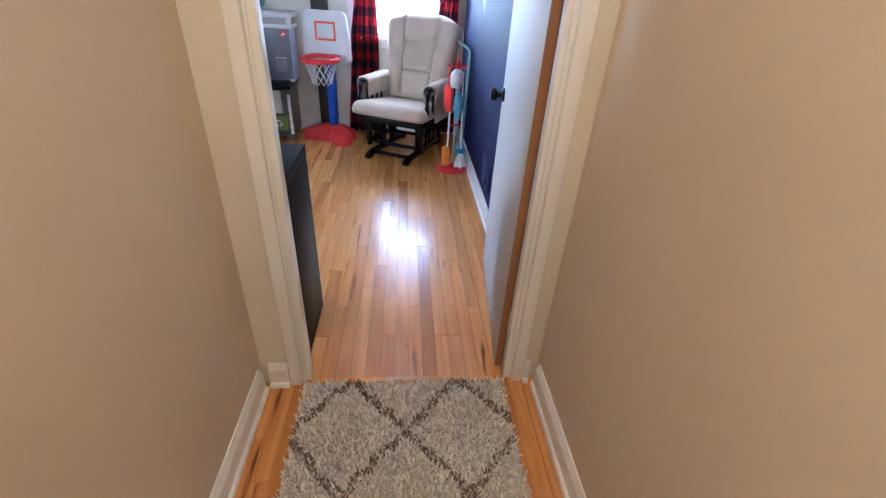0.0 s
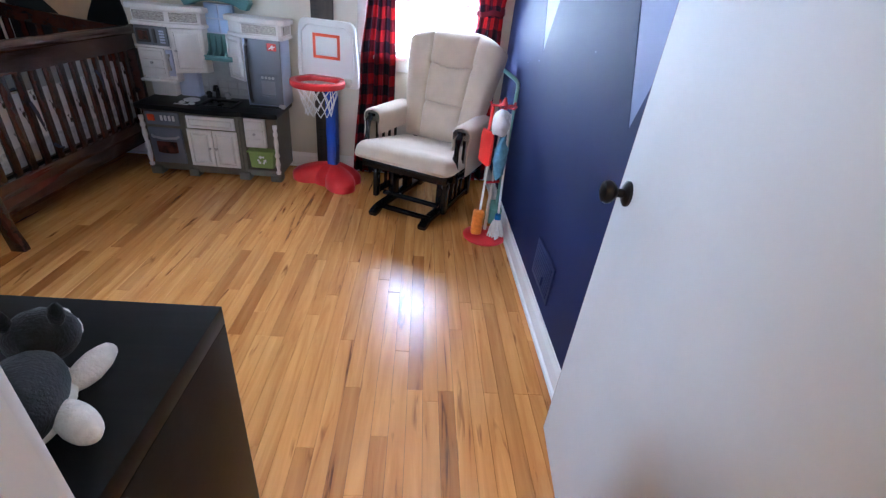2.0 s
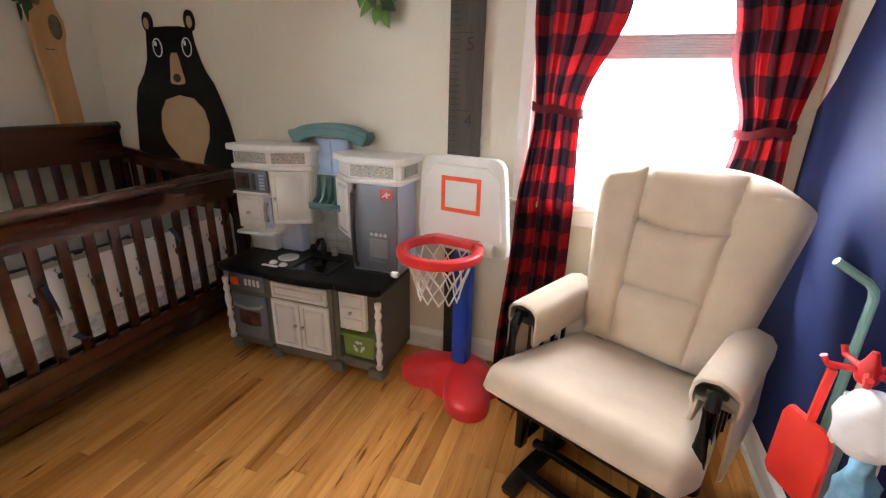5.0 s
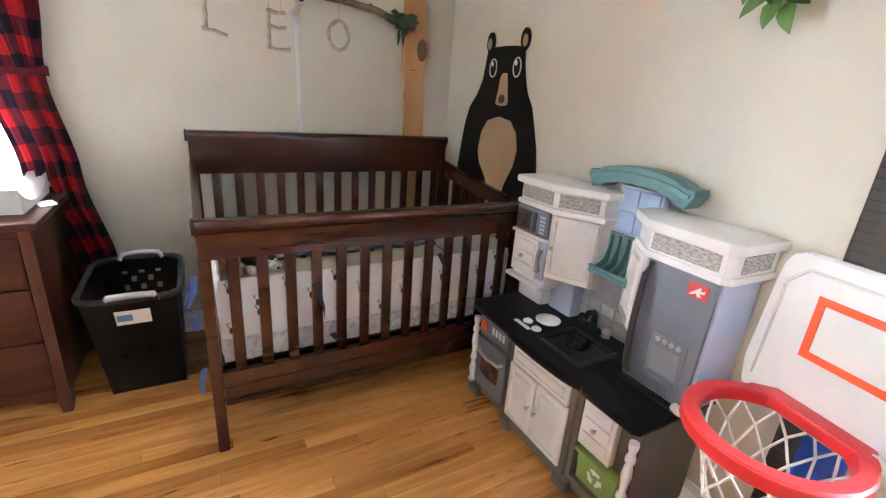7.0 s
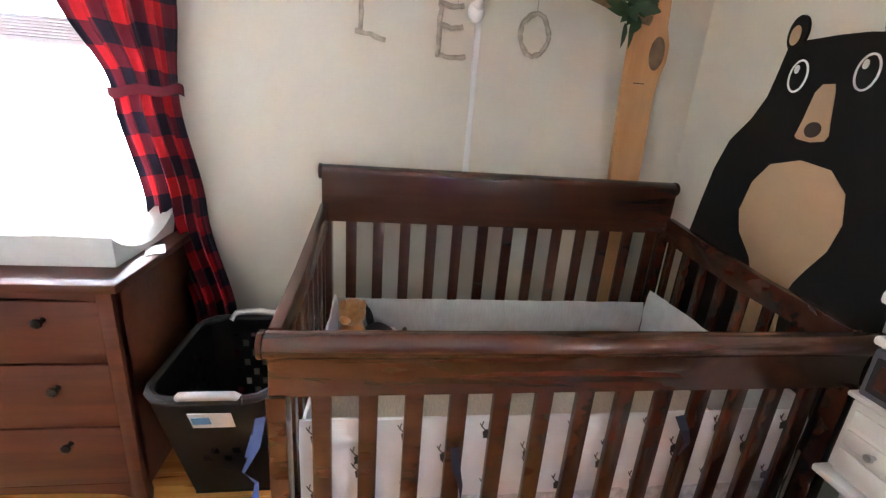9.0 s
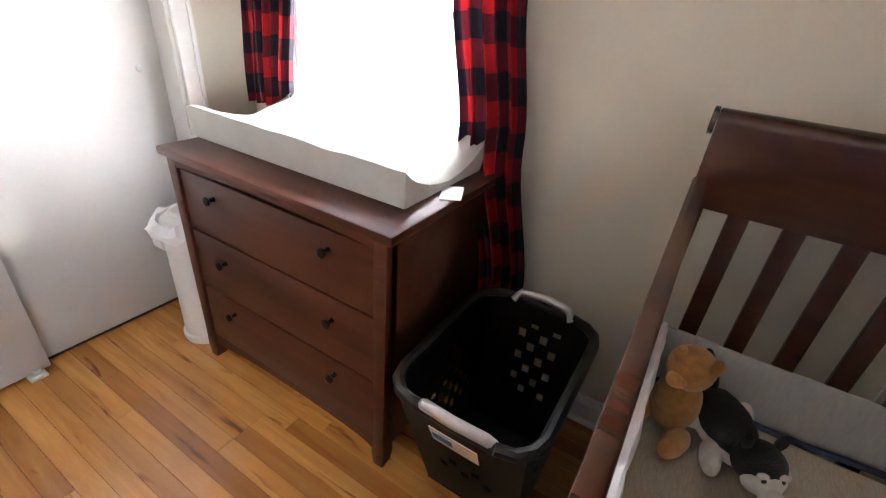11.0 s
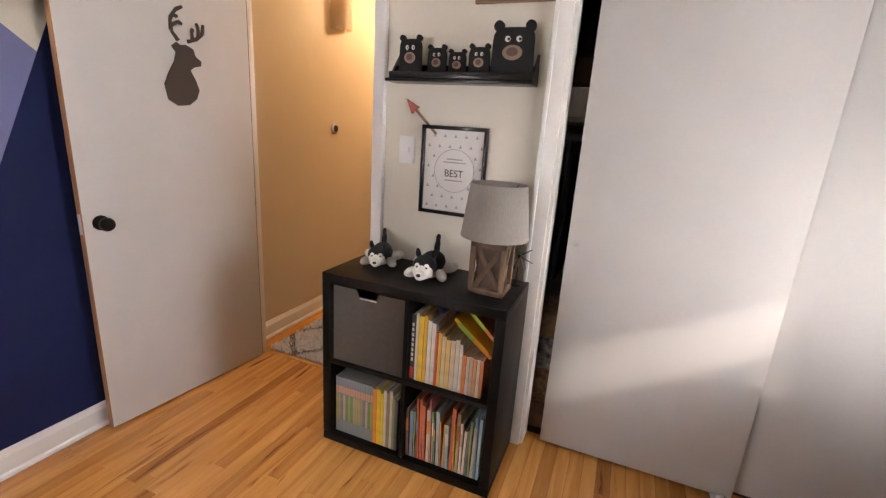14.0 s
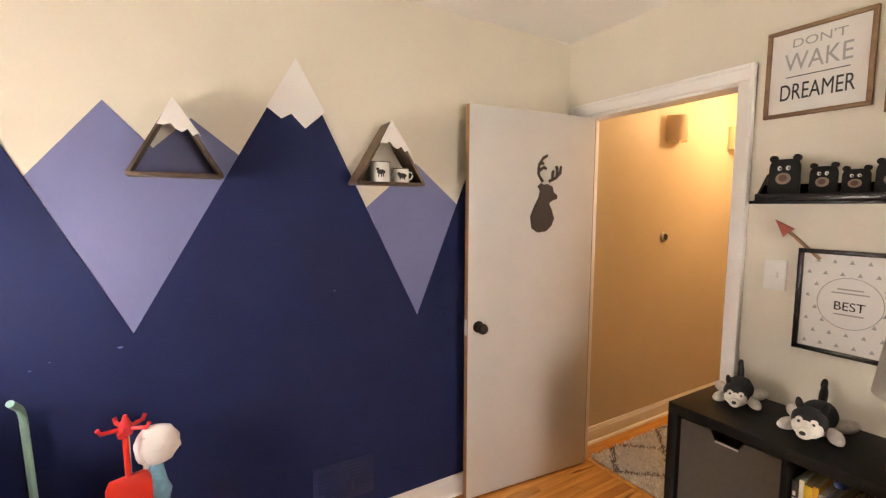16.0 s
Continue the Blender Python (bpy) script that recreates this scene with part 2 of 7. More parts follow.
RULER = wood_mat("weathered_dark_board", (0.028, 0.021, 0.016), (0.070, 0.055, 0.043), 0.7, 2, gscale=16)
TWIG = mat("driftwood_twig", (0.42, 0.37, 0.29), 0.85, var=0.25, scale=40, bump=0.3, bscale=90)
BRANCH = mat("branch_bark", (0.22, 0.14, 0.08), 0.85, var=0.3, scale=40, bump=0.4, bscale=70)
LEAF = mat("dark_green_leaf", (0.022, 0.055, 0.018), 0.45, var=0.3, scale=30)
LEAF2 = mat("bright_green_leaf", (0.10, 0.20, 0.035), 0.5, var=0.3, scale=30)
GLASS = mat("window_glass", (1, 1, 1), 0.0, var=0, trans=1.0)
GLASS.node_tree.nodes["Principled BSDF"].inputs["IOR"].default_value = 1.02
BLIND = mat("white_blind_slat", (0.55, 0.56, 0.60), 0.5, var=0.02)
RUSTIC = wood_mat("rustic_brown_wood", (0.12, 0.062, 0.030), (0.26, 0.15, 0.08), 0.7, 0, gscale=16)
DARKRUST = wood_mat("dark_walnut_shelf_wood", (0.045, 0.026, 0.015), (0.10, 0.06, 0.036), 0.65, 1, gscale=16)
PAPER = mat("white_print_paper", (0.70, 0.68, 0.65), 0.6, var=0.02)
SHADE = mat("grey_linen_shade", (0.50, 0.47, 0.43), 0.9, var=0.06, scale=160, stretch=(1, 1, 0.3))
BIN = mat("taupe_fibre_bin", (0.060, 0.048, 0.037), 0.85, var=0.12, scale=50, bump=0.15)
RAW = wood_mat("unpainted_door_edge", (0.20, 0.085, 0.03), (0.33, 0.16, 0.065), 0.5, 2, gscale=16)
VENT = mat("navy_vent_paint", (0.012, 0.018, 0.062), 0.55, spec=0.2)

# ---- mesh helpers ----


def box(bm, x0, x1, y0, y1, z0, z1, bev=0.0, seg=2):
    vs = [bm.verts.new((x, y, z)) for x in (x0, x1) for y in (y0, y1) for z in (z0, z1)]
    quads = ((0, 1, 3, 2), (4, 6, 7, 5), (0, 4, 5, 1), (2, 3, 7, 6), (0, 2, 6, 4), (1, 5, 7, 3))
    fs = [bm.faces.new([vs[i] for i in q]) for q in quads]
    if bev:
        es = list({e for f in fs for e in f.edges})
        bmesh.ops.bevel(bm, geom=es, offset=bev, segments=seg, profile=0.5, affect="EDGES")
    return vs


def boxbm(*a, **k):
    bm = bmesh.new()
    box(bm, *a, **k)
    return bm


def prism(bm, pts, a, b, plane="yz", bev=0.0):
    """A polygon drawn in a plane, extruded from a to b along the third axis."""
    def at(p, c):
        return {"yz": (c, p[0], p[1]), "xz": (p[0], c, p[1]), "xy": (p[0], p[1], c)}[plane]
    n = len(pts)
    v0 = [bm.verts.new(at(p, a)) for p in pts]
    v1 = [bm.verts.new(at(p, b)) for p in pts]
    fs = [bm.faces.new(v0), bm.faces.new(v1[::-1])]
    for i in range(n):
        fs.append(bm.faces.new((v0[i], v1[i], v1[(i + 1) % n], v0[(i + 1) % n])))
    bmesh.ops.recalc_face_normals(bm, faces=fs)
    if bev:
        es = list(fs[0].edges) + list(fs[1].edges)
        bmesh.ops.bevel(bm, geom=es, offset=bev, segments=2, profile=0.5, affect="EDGES")
    return fs


def lathe(bm, prof, seg=20, at=(0, 0, 0), axis="z", squash=(1, 1)):
    rings = []
    for r, h in prof:
        ring = []
        for i in range(seg):
            a = 2 * math.pi * i / seg
            c, s = r * math.cos(a) * squash[0], r * math.sin(a) * squash[1]
            p = {"z": (c, s, h), "x": (h, c, s), "y": (s, h, c)}[axis]
            ring.append(bm.verts.new((p[0] + at[0], p[1] + at[1], p[2] + at[2])))
        rings.append(ring)
    fs = []
    for a, b in zip(rings, rings[1:]):
        for i in range(seg):
            fs.append(bm.faces.new((a[i], a[(i + 1) % seg], b[(i + 1) % seg], b[i])))
    if prof[0][0] > 1e-5:
        fs.append(bm.faces.new(rings[0][::-1]))
    if prof[-1][0] > 1e-5:
        fs.append(bm.faces.new(rings[-1]))
    bmesh.ops.remove_doubles(bm, verts=[v for r in (rings[0], rings[-1]) for v in r], dist=1e-5)
    return rings


def tube(bm, pts, r, seg=8):
    """A round bar through the points; r is one radius or one for each point."""
    pts = [Vector(p) for p in pts]
    rs = r if isinstance(r, (list, tuple)) else [r] * len(pts)
    rings = []
    up = Vector((0.13, 0.21, 0.97))
    for i, p in enumerate(pts):
        d = (pts[min(i + 1, len(pts) - 1)] - pts[max(i - 1, 0)]).normalized()
        u = d.cross(up)
        if u.length < 1e-3:
            u = d.cross(Vector((1, 0, 0)))
        u.normalize()
        w = d.cross(u)
        rings.append([bm.verts.new(p + rs[i] * (math.cos(2 * math.pi * k / seg) * u + math.sin(2 * math.pi * k / seg) * w)) for k in range(seg)])
    for a, b in zip(rings, rings[1:]):
        for k in range(seg):
            bm.faces.new((a[k], a[(k + 1) % seg], b[(k + 1) % seg], b[k]))
    bm.faces.new(rings[0][::-1])
    bm.faces.new(rings[-1])


def blob(bm, at, r, sub=2, m=None):
    """A rounded body with the half sizes r."""
    res = bmesh.ops.create_icosphere(bm, subdivisions=sub, radius=1.0)
    t = Matrix.Translation(at) @ (m or Matrix.Identity(4)) @ Matrix.Diagonal((*r, 1))
    bmesh.ops.transform(bm, matrix=t, verts=res["verts"])
    return res["verts"]


def soft_box(bm, x0, x1, y0, y1, z0, z1, rad, seg=3):
    box(bm, x0, x1, y0, y1, z0, z1, rad, seg)


def finish(name, bm, material, smooth=True):
    me = bpy.data.meshes.new(name)
    bmesh.ops.recalc_face_normals(bm, faces=bm.faces)
    bm.to_mesh(me)
    bm.free()
    mats = material if isinstance(material, (list, tuple)) else [material]
    for m in mats:
        me.materials.append(m)
    if smooth:
        me.shade_smooth()
        me.set_sharp_from_angle(angle=radians(38))
    return me


def part(name, bm, material, parent, label="", smooth=True):
    ob = new(name, finish(name, bm, material, smooth))
    ob.parent = parent
    if label:
        ob["label"] = label
    return ob


def thing(name, label, category, m=None, group="", kind=""):
    ob = new(name)
    ob.empty_display_size = 0.1
    if m is not None:
        ob.matrix_world = m
    return tagged(ob, label, category, group, kind)


def solid(name, bm, material, label, category, group="", kind="", m=None, smooth=True):
    ob = new(name, finish(name, bm, material, smooth))
    if m is not None:
        ob.matrix_world = m
    return tagged(ob, label, category, group, kind)


def arc(cx, cy, r, a0, a1, n, ry=None):
    ry = r if ry is None else ry
    return [(cx + r * math.cos(radians(a0 + (a1 - a0) * i / n)), cy + ry * math.sin(radians(a0 + (a1 - a0) * i / n))) for i in range(n + 1)]


# ---- structure ----
XW, XE, YS, YN, ZC = -2.28, 1.20, 1.845, 4.945, 2.43
YH = 1.74            # hall side of the door wall
HX0, HX1, HY0 = 0.14, 1.20, -1.30
DX0, DX1, DZ = 0.285, 1.089, 2.01
CX0, CX1, CZ = -1.99, -0.515, 1.98
NW = (0.215, 1.055, 0.84, 2.06)
WW = (2.11, 2.89, 0.84, 2.06)


def structure(name, bm, material, label, category):
    return solid(name, bm, material, label, category, kind="structure", smooth=False)


bm = bmesh.new()
box(bm, XW - 0.16, NW[0], YN, YN + 0.16, 0, ZC)
box(bm, NW[1], XE + 0.12, YN, YN + 0.16, 0, ZC)
box(bm, NW[0], NW[1], YN, YN + 0.16, 0, NW[2])
box(bm, NW[0], NW[1], YN, YN + 0.16, NW[3], ZC)
structure("wall_north", bm, WALL, "greige painted plaster wall with a window", "wall")
bm = bmesh.new()
box(bm, XW - 0.16, XW, 1.0, WW[0], 0, ZC)
box(bm, XW - 0.16, XW, WW[1], YN, 0, ZC)
box(bm, XW - 0.16, XW, WW[0], WW[1], 0, WW[2])
box(bm, XW - 0.16, XW, WW[0], WW[1], WW[3], ZC)
structure("wall_west", bm, WALL, "greige painted plaster wall with a window", "wall")
east = structure("wall_east", boxbm(XE, XE + 0.12, HY0, YN, 0, ZC), WALL, "greige wall with painted navy and lavender mountains", "wall")
bm = bmesh.new()
box(bm, XW, CX0, YH, YS, 0, ZC)
box(bm, CX1, DX0, YH, YS, 0, ZC)
box(bm, DX1, XE, YH, YS, 0, ZC)
box(bm, CX0, CX1, YH, YS, CZ, ZC)
box(bm, DX0, DX1, YH, YS, DZ, ZC)
structure("wall_south", bm, WALL, "greige painted wall with doorway and closet opening", "wall")
structure("wall_hall_west", boxbm(HX0 - 0.12, HX0, HY0, YH, 0, ZC), HALLWALL, "painted hallway wall with warm lamplight tinted into its colour", "wall")
structure("wall_hall_east", boxbm(XE - 0.012, XE - 0.002, HY0, YH - 0.004, 0, ZC), HALLWALL, "painted hallway wall with warm lamplight tinted into its colour", "wall")
structure("wall_hall_end", boxbm(HX0 - 0.12, XE + 0.12, HY0 - 0.12, HY0, 0, ZC), HALLWALL, "painted hallway end wall with warm lamplight tinted into its colour", "wall")
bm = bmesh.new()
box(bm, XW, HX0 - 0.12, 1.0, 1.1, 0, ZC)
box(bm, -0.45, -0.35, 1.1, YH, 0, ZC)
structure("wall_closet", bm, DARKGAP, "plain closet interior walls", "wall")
structure("ceiling", boxbm(XW - 0.16, XE + 0.12, HY0 - 0.12, YN + 0.16, ZC, ZC + 0.1), CEIL, "white painted flat ceiling", "ceiling")
floor = structure("floor", boxbm(XW - 0.16, XE + 0.12, HY0 - 0.12, YN + 0.16, -0.12, -0.004), GAP, "glossy strip oak floor with mixed brown tones", "floor")
structure("ground", boxbm(-60, 60, -60, 60, -0.5, -0.4), mat("lawn_ground", (0.07, 0.10, 0.04), 0.9, var=0.3), "plain grassy ground outside", "ground")

# mountain mural on the east wall
NAVYP = [(YS, 0.10), (YN - 0.001, 0.10), (YN - 0.001, 1.26), (4.86, 1.36), (4.47, 2.16), (3.949, 1.064), (3.586, 1.707), (3.365, 2.098), (2.823, 0.992), (2.47, 1.84), (2.2, 1.25), (YS, 1.80)]
bm = bmesh.new()
prism(bm, NAVYP, XE - 0.003, XE + 0.001)
part("mural_navy_mountains", bm, NAVY, east, "navy painted mountain shapes", smooth=False)
bm = bmesh.new()
prism(bm, [(3.949, 1.064), (4.205, 1.605), (3.995, 1.863), (3.86, 1.715), (3.74, 1.83), (3.586, 1.707)], XE - 0.0015, XE + 0.001)
prism(bm, [(2.823, 0.992), (3.075, 1.510), (2.830, 1.716), (2.600, 1.526)], XE - 0.0015, XE + 0.001)
part("mural_lavender_peaks", bm, LAV, east, "lavender painted peaks", smooth=False)
bm = bmesh.new()
prism(bm, [(3.481, 1.90), (3.426, 1.86), (3.388, 1.882), (3.334, 1.829), (3.252, 1.902), (3.365, 2.101)], XE - 0.0055, XE - 0.002)
part("mural_snow_cap", bm, SNOW, east, "white painted snow cap", smooth=False)


def baseboard(x0, x1, y0, y1, side):
    """A run of skirting along a wall; side is the way it faces."""
    bm = bmesh.new()
    h, d = 0.105, 0.016
    if side in ("n", "s"):
        sg = 1 if side == "n" else -1
        yb = y0
        prism(bm, [(yb, 0.0), (yb + sg * d, 0.0), (yb + sg * d, h - 0.025), (yb + sg * 0.008, h - 0.008), (yb + sg * 0.006, h), (yb, h)], x0, x1, "yz")
        prism(bm, [(yb + sg * d, 0.0), (yb + sg * (d + 0.012), 0.0), (yb + sg * (d + 0.009), 0.012), (yb + sg * d, 0.018)], x0, x1, "yz")
    else:
        sg = 1 if side == "e" else -1
        prism(bm, [(x0, 0.0), (x0 + sg * d, 0.0), (x0 + sg * d, h - 0.025), (x0 + sg * 0.008, h - 0.008), (x0 + sg * 0.006, h), (x0, h)], y0, y1, "xz")
        prism(bm, [(x0 + sg * d, 0.0), (x0 + sg * (d + 0.012), 0.0), (x0 + sg * (d + 0.009), 0.012), (x0 + sg * d, 0.018)], y0, y1, "xz")
    return solid("baseboard", bm, TRIM, "white painted wooden baseboard", "baseboard", group="baseboards", kind="structure", smooth=False)


baseboard(XW + 0.03, XE - 0.03, YN, YN, "s")
baseboard(XW, XW, YS, YN - 0.03, "e")
baseboard(XE - 0.003, XE - 0.003, YS + 0.03, YN - 0.03, "w")
baseboard(CX1 + 0.075, DX0 - 0.065, YS, YS, "n")
baseboard(XW + 0.03, CX0 - 0.075, YS, YS, "n")
baseboard(HX0, HX0, HY0, YH - 0.03, "e")
baseboard(XE - 0.012, XE - 0.012, HY0, YH - 0.03, "w")
baseboard(HX0 + 0.03, DX0 - 0.045, YH, YH, "s")
baseboard(DX1 + 0.045, XE - 0.045, YH, YH, "s")


def casing(name, x0, x1, z1, yf, out, label, w=0.06):
    """Door trim round an opening, on the face yf, standing out towards out."""
    t = thing(name, label, "door frame", kind="structure")
    y0, y1 = sorted((yf, yf + out * 0.018))
    for nm, a in (("side_trim", (x0 - w, x0, y0, y1, 0, z1)), ("side_trim", (x1, x1 + w, y0, y1, 0, z1)), ("head_trim", (x0 - w, x1 + w, y0, y1, z1, z1 + w))):
        bm = boxbm(*a, bev=0.005)
        part(nm, bm, TRIM, t)
    if w < 0.05:
        return t
    y2, y3 = sorted((yf + out * 0.0185, yf + out * 0.027))
    for a in ((x0 - w, x0 - w + 0.016, y2, y3, 0, z1 + w), (x1 + w - 0.016, x1 + w, y2, y3, 0, z1 + w), (x0 - w + 0.0165, x1 + w - 0.0165, y2, y3, z1 + w - 0.016, z1 + w)):
        part("trim_bead", boxbm(*a, bev=0.003), TRIM, t)
    return t


casing("door_frame_room", DX0, DX1, DZ, YS, 1, "white painted door casing on the bedroom side")
casing("door_frame_hall", DX0, DX1, DZ, YH, -1, "white painted door casing on the hallway side", 0.042)
casing("closet_frame", CX0, CX1, CZ, YS, 1, "white painted closet casing", 0.065)
t = thing("door_jamb", "white painted door jamb with stop", "door frame", kind="structure")
part("jamb", boxbm(DX0 - 0.001, DX0 + 0.008, YH + 0.001, YS - 0.001, 0, DZ), TRIM, t)
part("jamb", boxbm(DX1 - 0.014, DX1 + 0.001, YH + 0.001, YS - 0.001, 0, DZ), TRIM, t)
part("jamb_head", boxbm(DX0 + 0.008, DX1 - 0.014, YH + 0.001, YS - 0.001, DZ - 0.014, DZ + 0.001), TRIM, t)
part("stop", boxbm(DX0 + 0.008, DX0 + 0.030, YH + 0.004, 1.787, 0, DZ - 0.014, bev=0.002), TRIM, t)
part("stop", boxbm(DX1 - 0.030, DX1 - 0.014, YH + 0.004, 1.782, 0, DZ - 0.014, bev=0.002), TRIM, t)
# near-black strip on the jamb: the hinge gap's shade, put in as colour
part("gap_shade_strip", boxbm(DX1 - 0.0175, DX1 - 0.0142, 1.784, YS - 0.004, 0, DZ - 0.016), mat("dark_hinge_gap_shade", (0.022, 0.014, 0.010), 0.8, var=0.2), t, "dark strip standing in for the shade in the hinge gap")
part("threshold", boxbm(DX0 + 0.014, DX1 - 0.014, YH - 0.012, YH + 0.012, -0.002, 0.006, bev=0.002), FLOORW, t)
t = thing("closet_jamb", "white closet jamb and track", "door frame", kind="structure")
part("jamb", boxbm(CX0 - 0.001, CX0 + 0.012, YH + 0.001, YS - 0.001, 0, CZ), TRIM, t)
part("jamb", boxbm(CX1 - 0.012, CX1 + 0.001, YH + 0.001, YS - 0.001, 0, CZ), TRIM, t)
part("track", boxbm(CX0 + 0.012, CX1 - 0.012, YH + 0.02, YS - 0.03, CZ - 0.035, CZ + 0.001), TRIM, t)


def window(name, along, lo, hi, z0, z1, face, out):
    """A double-hung window: along is 'x' or 'y', face the wall's inner face, out the way outdoors."""
    t = thing(name, "white double-hung window with raised blind", "window", kind="structure")

    def bx(nm, a0, a1, d0, d1, b0, b1, m=TRIM, bev=0.003, par=None):
        d0, d1 = sorted((face + out * d0, face + out * d1))
        bm = boxbm(a0, a1, d0, d1, b0, b1, bev=bev) if along == "x" else boxbm(d0, d1, a0, a1, b0, b1, bev=bev)
        return part(nm, bm, m, par or t)
    c = (z0 + 1.19 - 0.84 + z0 + 1.21 - 0.84) / 2
    bx("window_frame", lo - 0.001, lo + 0.02, 0.0, 0.155, z0, z1)
    bx("window_frame", hi - 0.02, hi + 0.001, 0.0, 0.155, z0, z1)
    bx("window_frame", lo + 0.02, hi - 0.02, 0.0, 0.155, z1 - 0.02, z1 + 0.001)
    bx("window_sill", lo - 0.07, hi + 0.07, -0.05, -0.001, z0 - 0.012, z0 + 0.016, bev=0.006)
    bx("window_sill", lo + 0.02, hi - 0.02, 0.0, 0.155, z0, z0 + 0.014)
    bx("apron", lo - 0.055, hi + 0.055, -0.018, -0.001, z0 - 0.085, z0 - 0.013, bev=0.004)
    bx("side_casing", lo - 0.055, lo - 0.002, -0.018, -0.001, z0 + 0.016, z1)
    bx("side_casing", hi + 0.002, hi + 0.055, -0.018, -0.001, z0 + 0.016, z1)
    bx("head_casing", lo - 0.055, hi + 0.055, -0.018, -0.001, z1, z1 + 0.055)
    for nm, d, b0, b1 in (("lower_sash", 0.075, z0 + 0.014, c + 0.012), ("upper_sash", 0.108, c - 0.012, z1 - 0.02)):
        s = bx(nm, lo + 0.02, lo + 0.055, d, d + 0.03, b0, b1)
        bx("stile", hi - 0.055, hi - 0.02, d, d + 0.03, b0, b1, par=s)
        bx("rail", lo + 0.055, hi - 0.055, d + 0.003, d + 0.027, b0, b0 + 0.022, par=s)
        bx("rail", lo + 0.055, hi - 0.055, d + 0.003, d + 0.027, b1 - 0.022, b1, par=s)
        g = bx("pane", lo + 0.054, hi - 0.054, d + 0.013, d + 0.016, b0 + 0.02, b1 - 0.02, GLASS, 0)
        g.visible_shadow = False
    b = thing(name.replace("window", "blind"), "white aluminium venetian blind pulled half up", "blind")
    z = z1 - 0.03
    d0, d1 = 0.02, 0.055
    bx("head_rail", lo + 0.024, hi - 0.024, d0, d1, z - 0.03, z, BLIND, 0.002, b)
    sl = []
    zz = z - 0.05
    while zz > 1.525:
        sl.append(zz)
        zz -= 0.021
    for zz in sl:
        bm = bmesh.new()
        n = 4
        for k in range(n):
            q = [(k / n), ((k + 1) / n)]
            pr = [(d0 + u * (d1 - d0 - 0.006), zz + 0.017 * (1 - u) + 0.003 * math.sin(math.pi * u)) for u in q]
            vs = []
            for a in (lo + 0.026, hi - 0.026):
                for d, h in pr:
                    dd = face + out * d
                    vs.append(bm.verts.new((a, dd, h) if along == "x" else (dd, a, h)))
            bm.faces.new((vs[0], vs[1], vs[3], vs[2]))
        bmesh.ops.remove_doubles(bm, verts=bm.verts, dist=1e-5)
        bmesh.ops.solidify(bm, geom=bm.faces[:], thickness=0.0012)
        part("slat", bm, BLIND, b)
    for q in range(7):
        bx("stacked_slat", lo + 0.026, hi - 0.026, d0, d1, 1.446 + q * 0.0095, 1.4545 + q * 0.0095, BLIND, 0.002, b)
    bx("bottom_rail", lo + 0.024, hi - 0.024, d0 - 0.002, d1 + 0.002, 1.425, 1.445, BLIND, 0.003, b)
    return t


window("window_1", "x", NW[0], NW[1], NW[2], NW[3], YN, 1)
window("window_2", "y", WW[0], WW[1], WW[2], WW[3], XW, -1)


def curtain(name, along, base, out, rows, label, folds=5, cloth=0.46, u0=0.0):
    """A hanging cloth; rows of (z, low edge, high edge, depth of folds)."""
    t = thing(name, label, "curtain", group="plaid curtains")
    bm = bmesh.new()
    uvl = bm.loops.layers.uv.new("cloth")
    nu, nz = 72, 44
    zt, zb = rows[0][0], rows[-1][0]
    grid, uvs = [], {}
    for j in range(nz + 1):
        z = zt + (zb - zt) * j / nz
        for a, b in zip(rows, rows[1:]):
            if a[0] >= z >= b[0]:
                f = (a[0] - z) / (a[0] - b[0])
                f = f * f * (3 - 2 * f)
                lo, hi, dp = [p + (q - p) * f for p, q in zip(a[1:], b[1:])]
                break
        row = []
        for i in range(nu + 1):
            u = i / nu
            ph = 2 * math.pi * folds * u
            off = dp * (math.sin(ph + 0.5 * math.sin(3 * z + u * 5)) + 0.35 * math.sin(2.3 * ph + 1.7 + 2 * z))
            p = lo + (hi - lo) * (u + 0.012 * math.sin(ph * 1.0 + 1.2))
            d = base + out * (0.05 + dp * 1.2 + off)
            v = bm.verts.new((p, d, z) if along == "x" else (d, p, z))
            uvs[v] = (u0 + u * cloth, z + 0.005 * math.sin(ph * 0.5))
            row.append(v)
        grid.append(row)
    for a, b in zip(grid, grid[1:]):
        for i in range(nu):
            f = bm.faces.new((a[i], a[i + 1], b[i + 1], b[i]))
            for lp in f.loops:
                lp[uvl].uv = uvs[lp.vert]
    part("cloth", bm, PLAID, t)
    return t


def tieback(t, along, base, out, lo, hi, z, slope=0.0):
    bm = bmesh.new()
    uvl = bm.loops.layers.uv.new("cloth")
    c, r = (lo + hi) / 2, (hi - lo) / 2 + 0.012
    n = 28
    ring = []
    for i in range(n):
        a = 2 * math.pi * i / n
        p, d = c + r * math.cos(a), base + out * (0.06 + 0.062 * math.sin(a))
        zz = z + slope * math.cos(a) + 0.006 * math.sin(5 * a)
        ring.append([bm.verts.new((p, d, zz + h) if along == "x" else (d, p, zz + h)) for h in (-0.016, 0.016)])
    for i in range(n):
        a, b = ring[i], ring[(i + 1) % n]
        f = bm.faces.new((a[0], b[0], b[1], a[1]))
        for lp in f.loops:
            lp[uvl].uv = (0.045, 0.015)
    part("tieback", bm, PLAID, t)


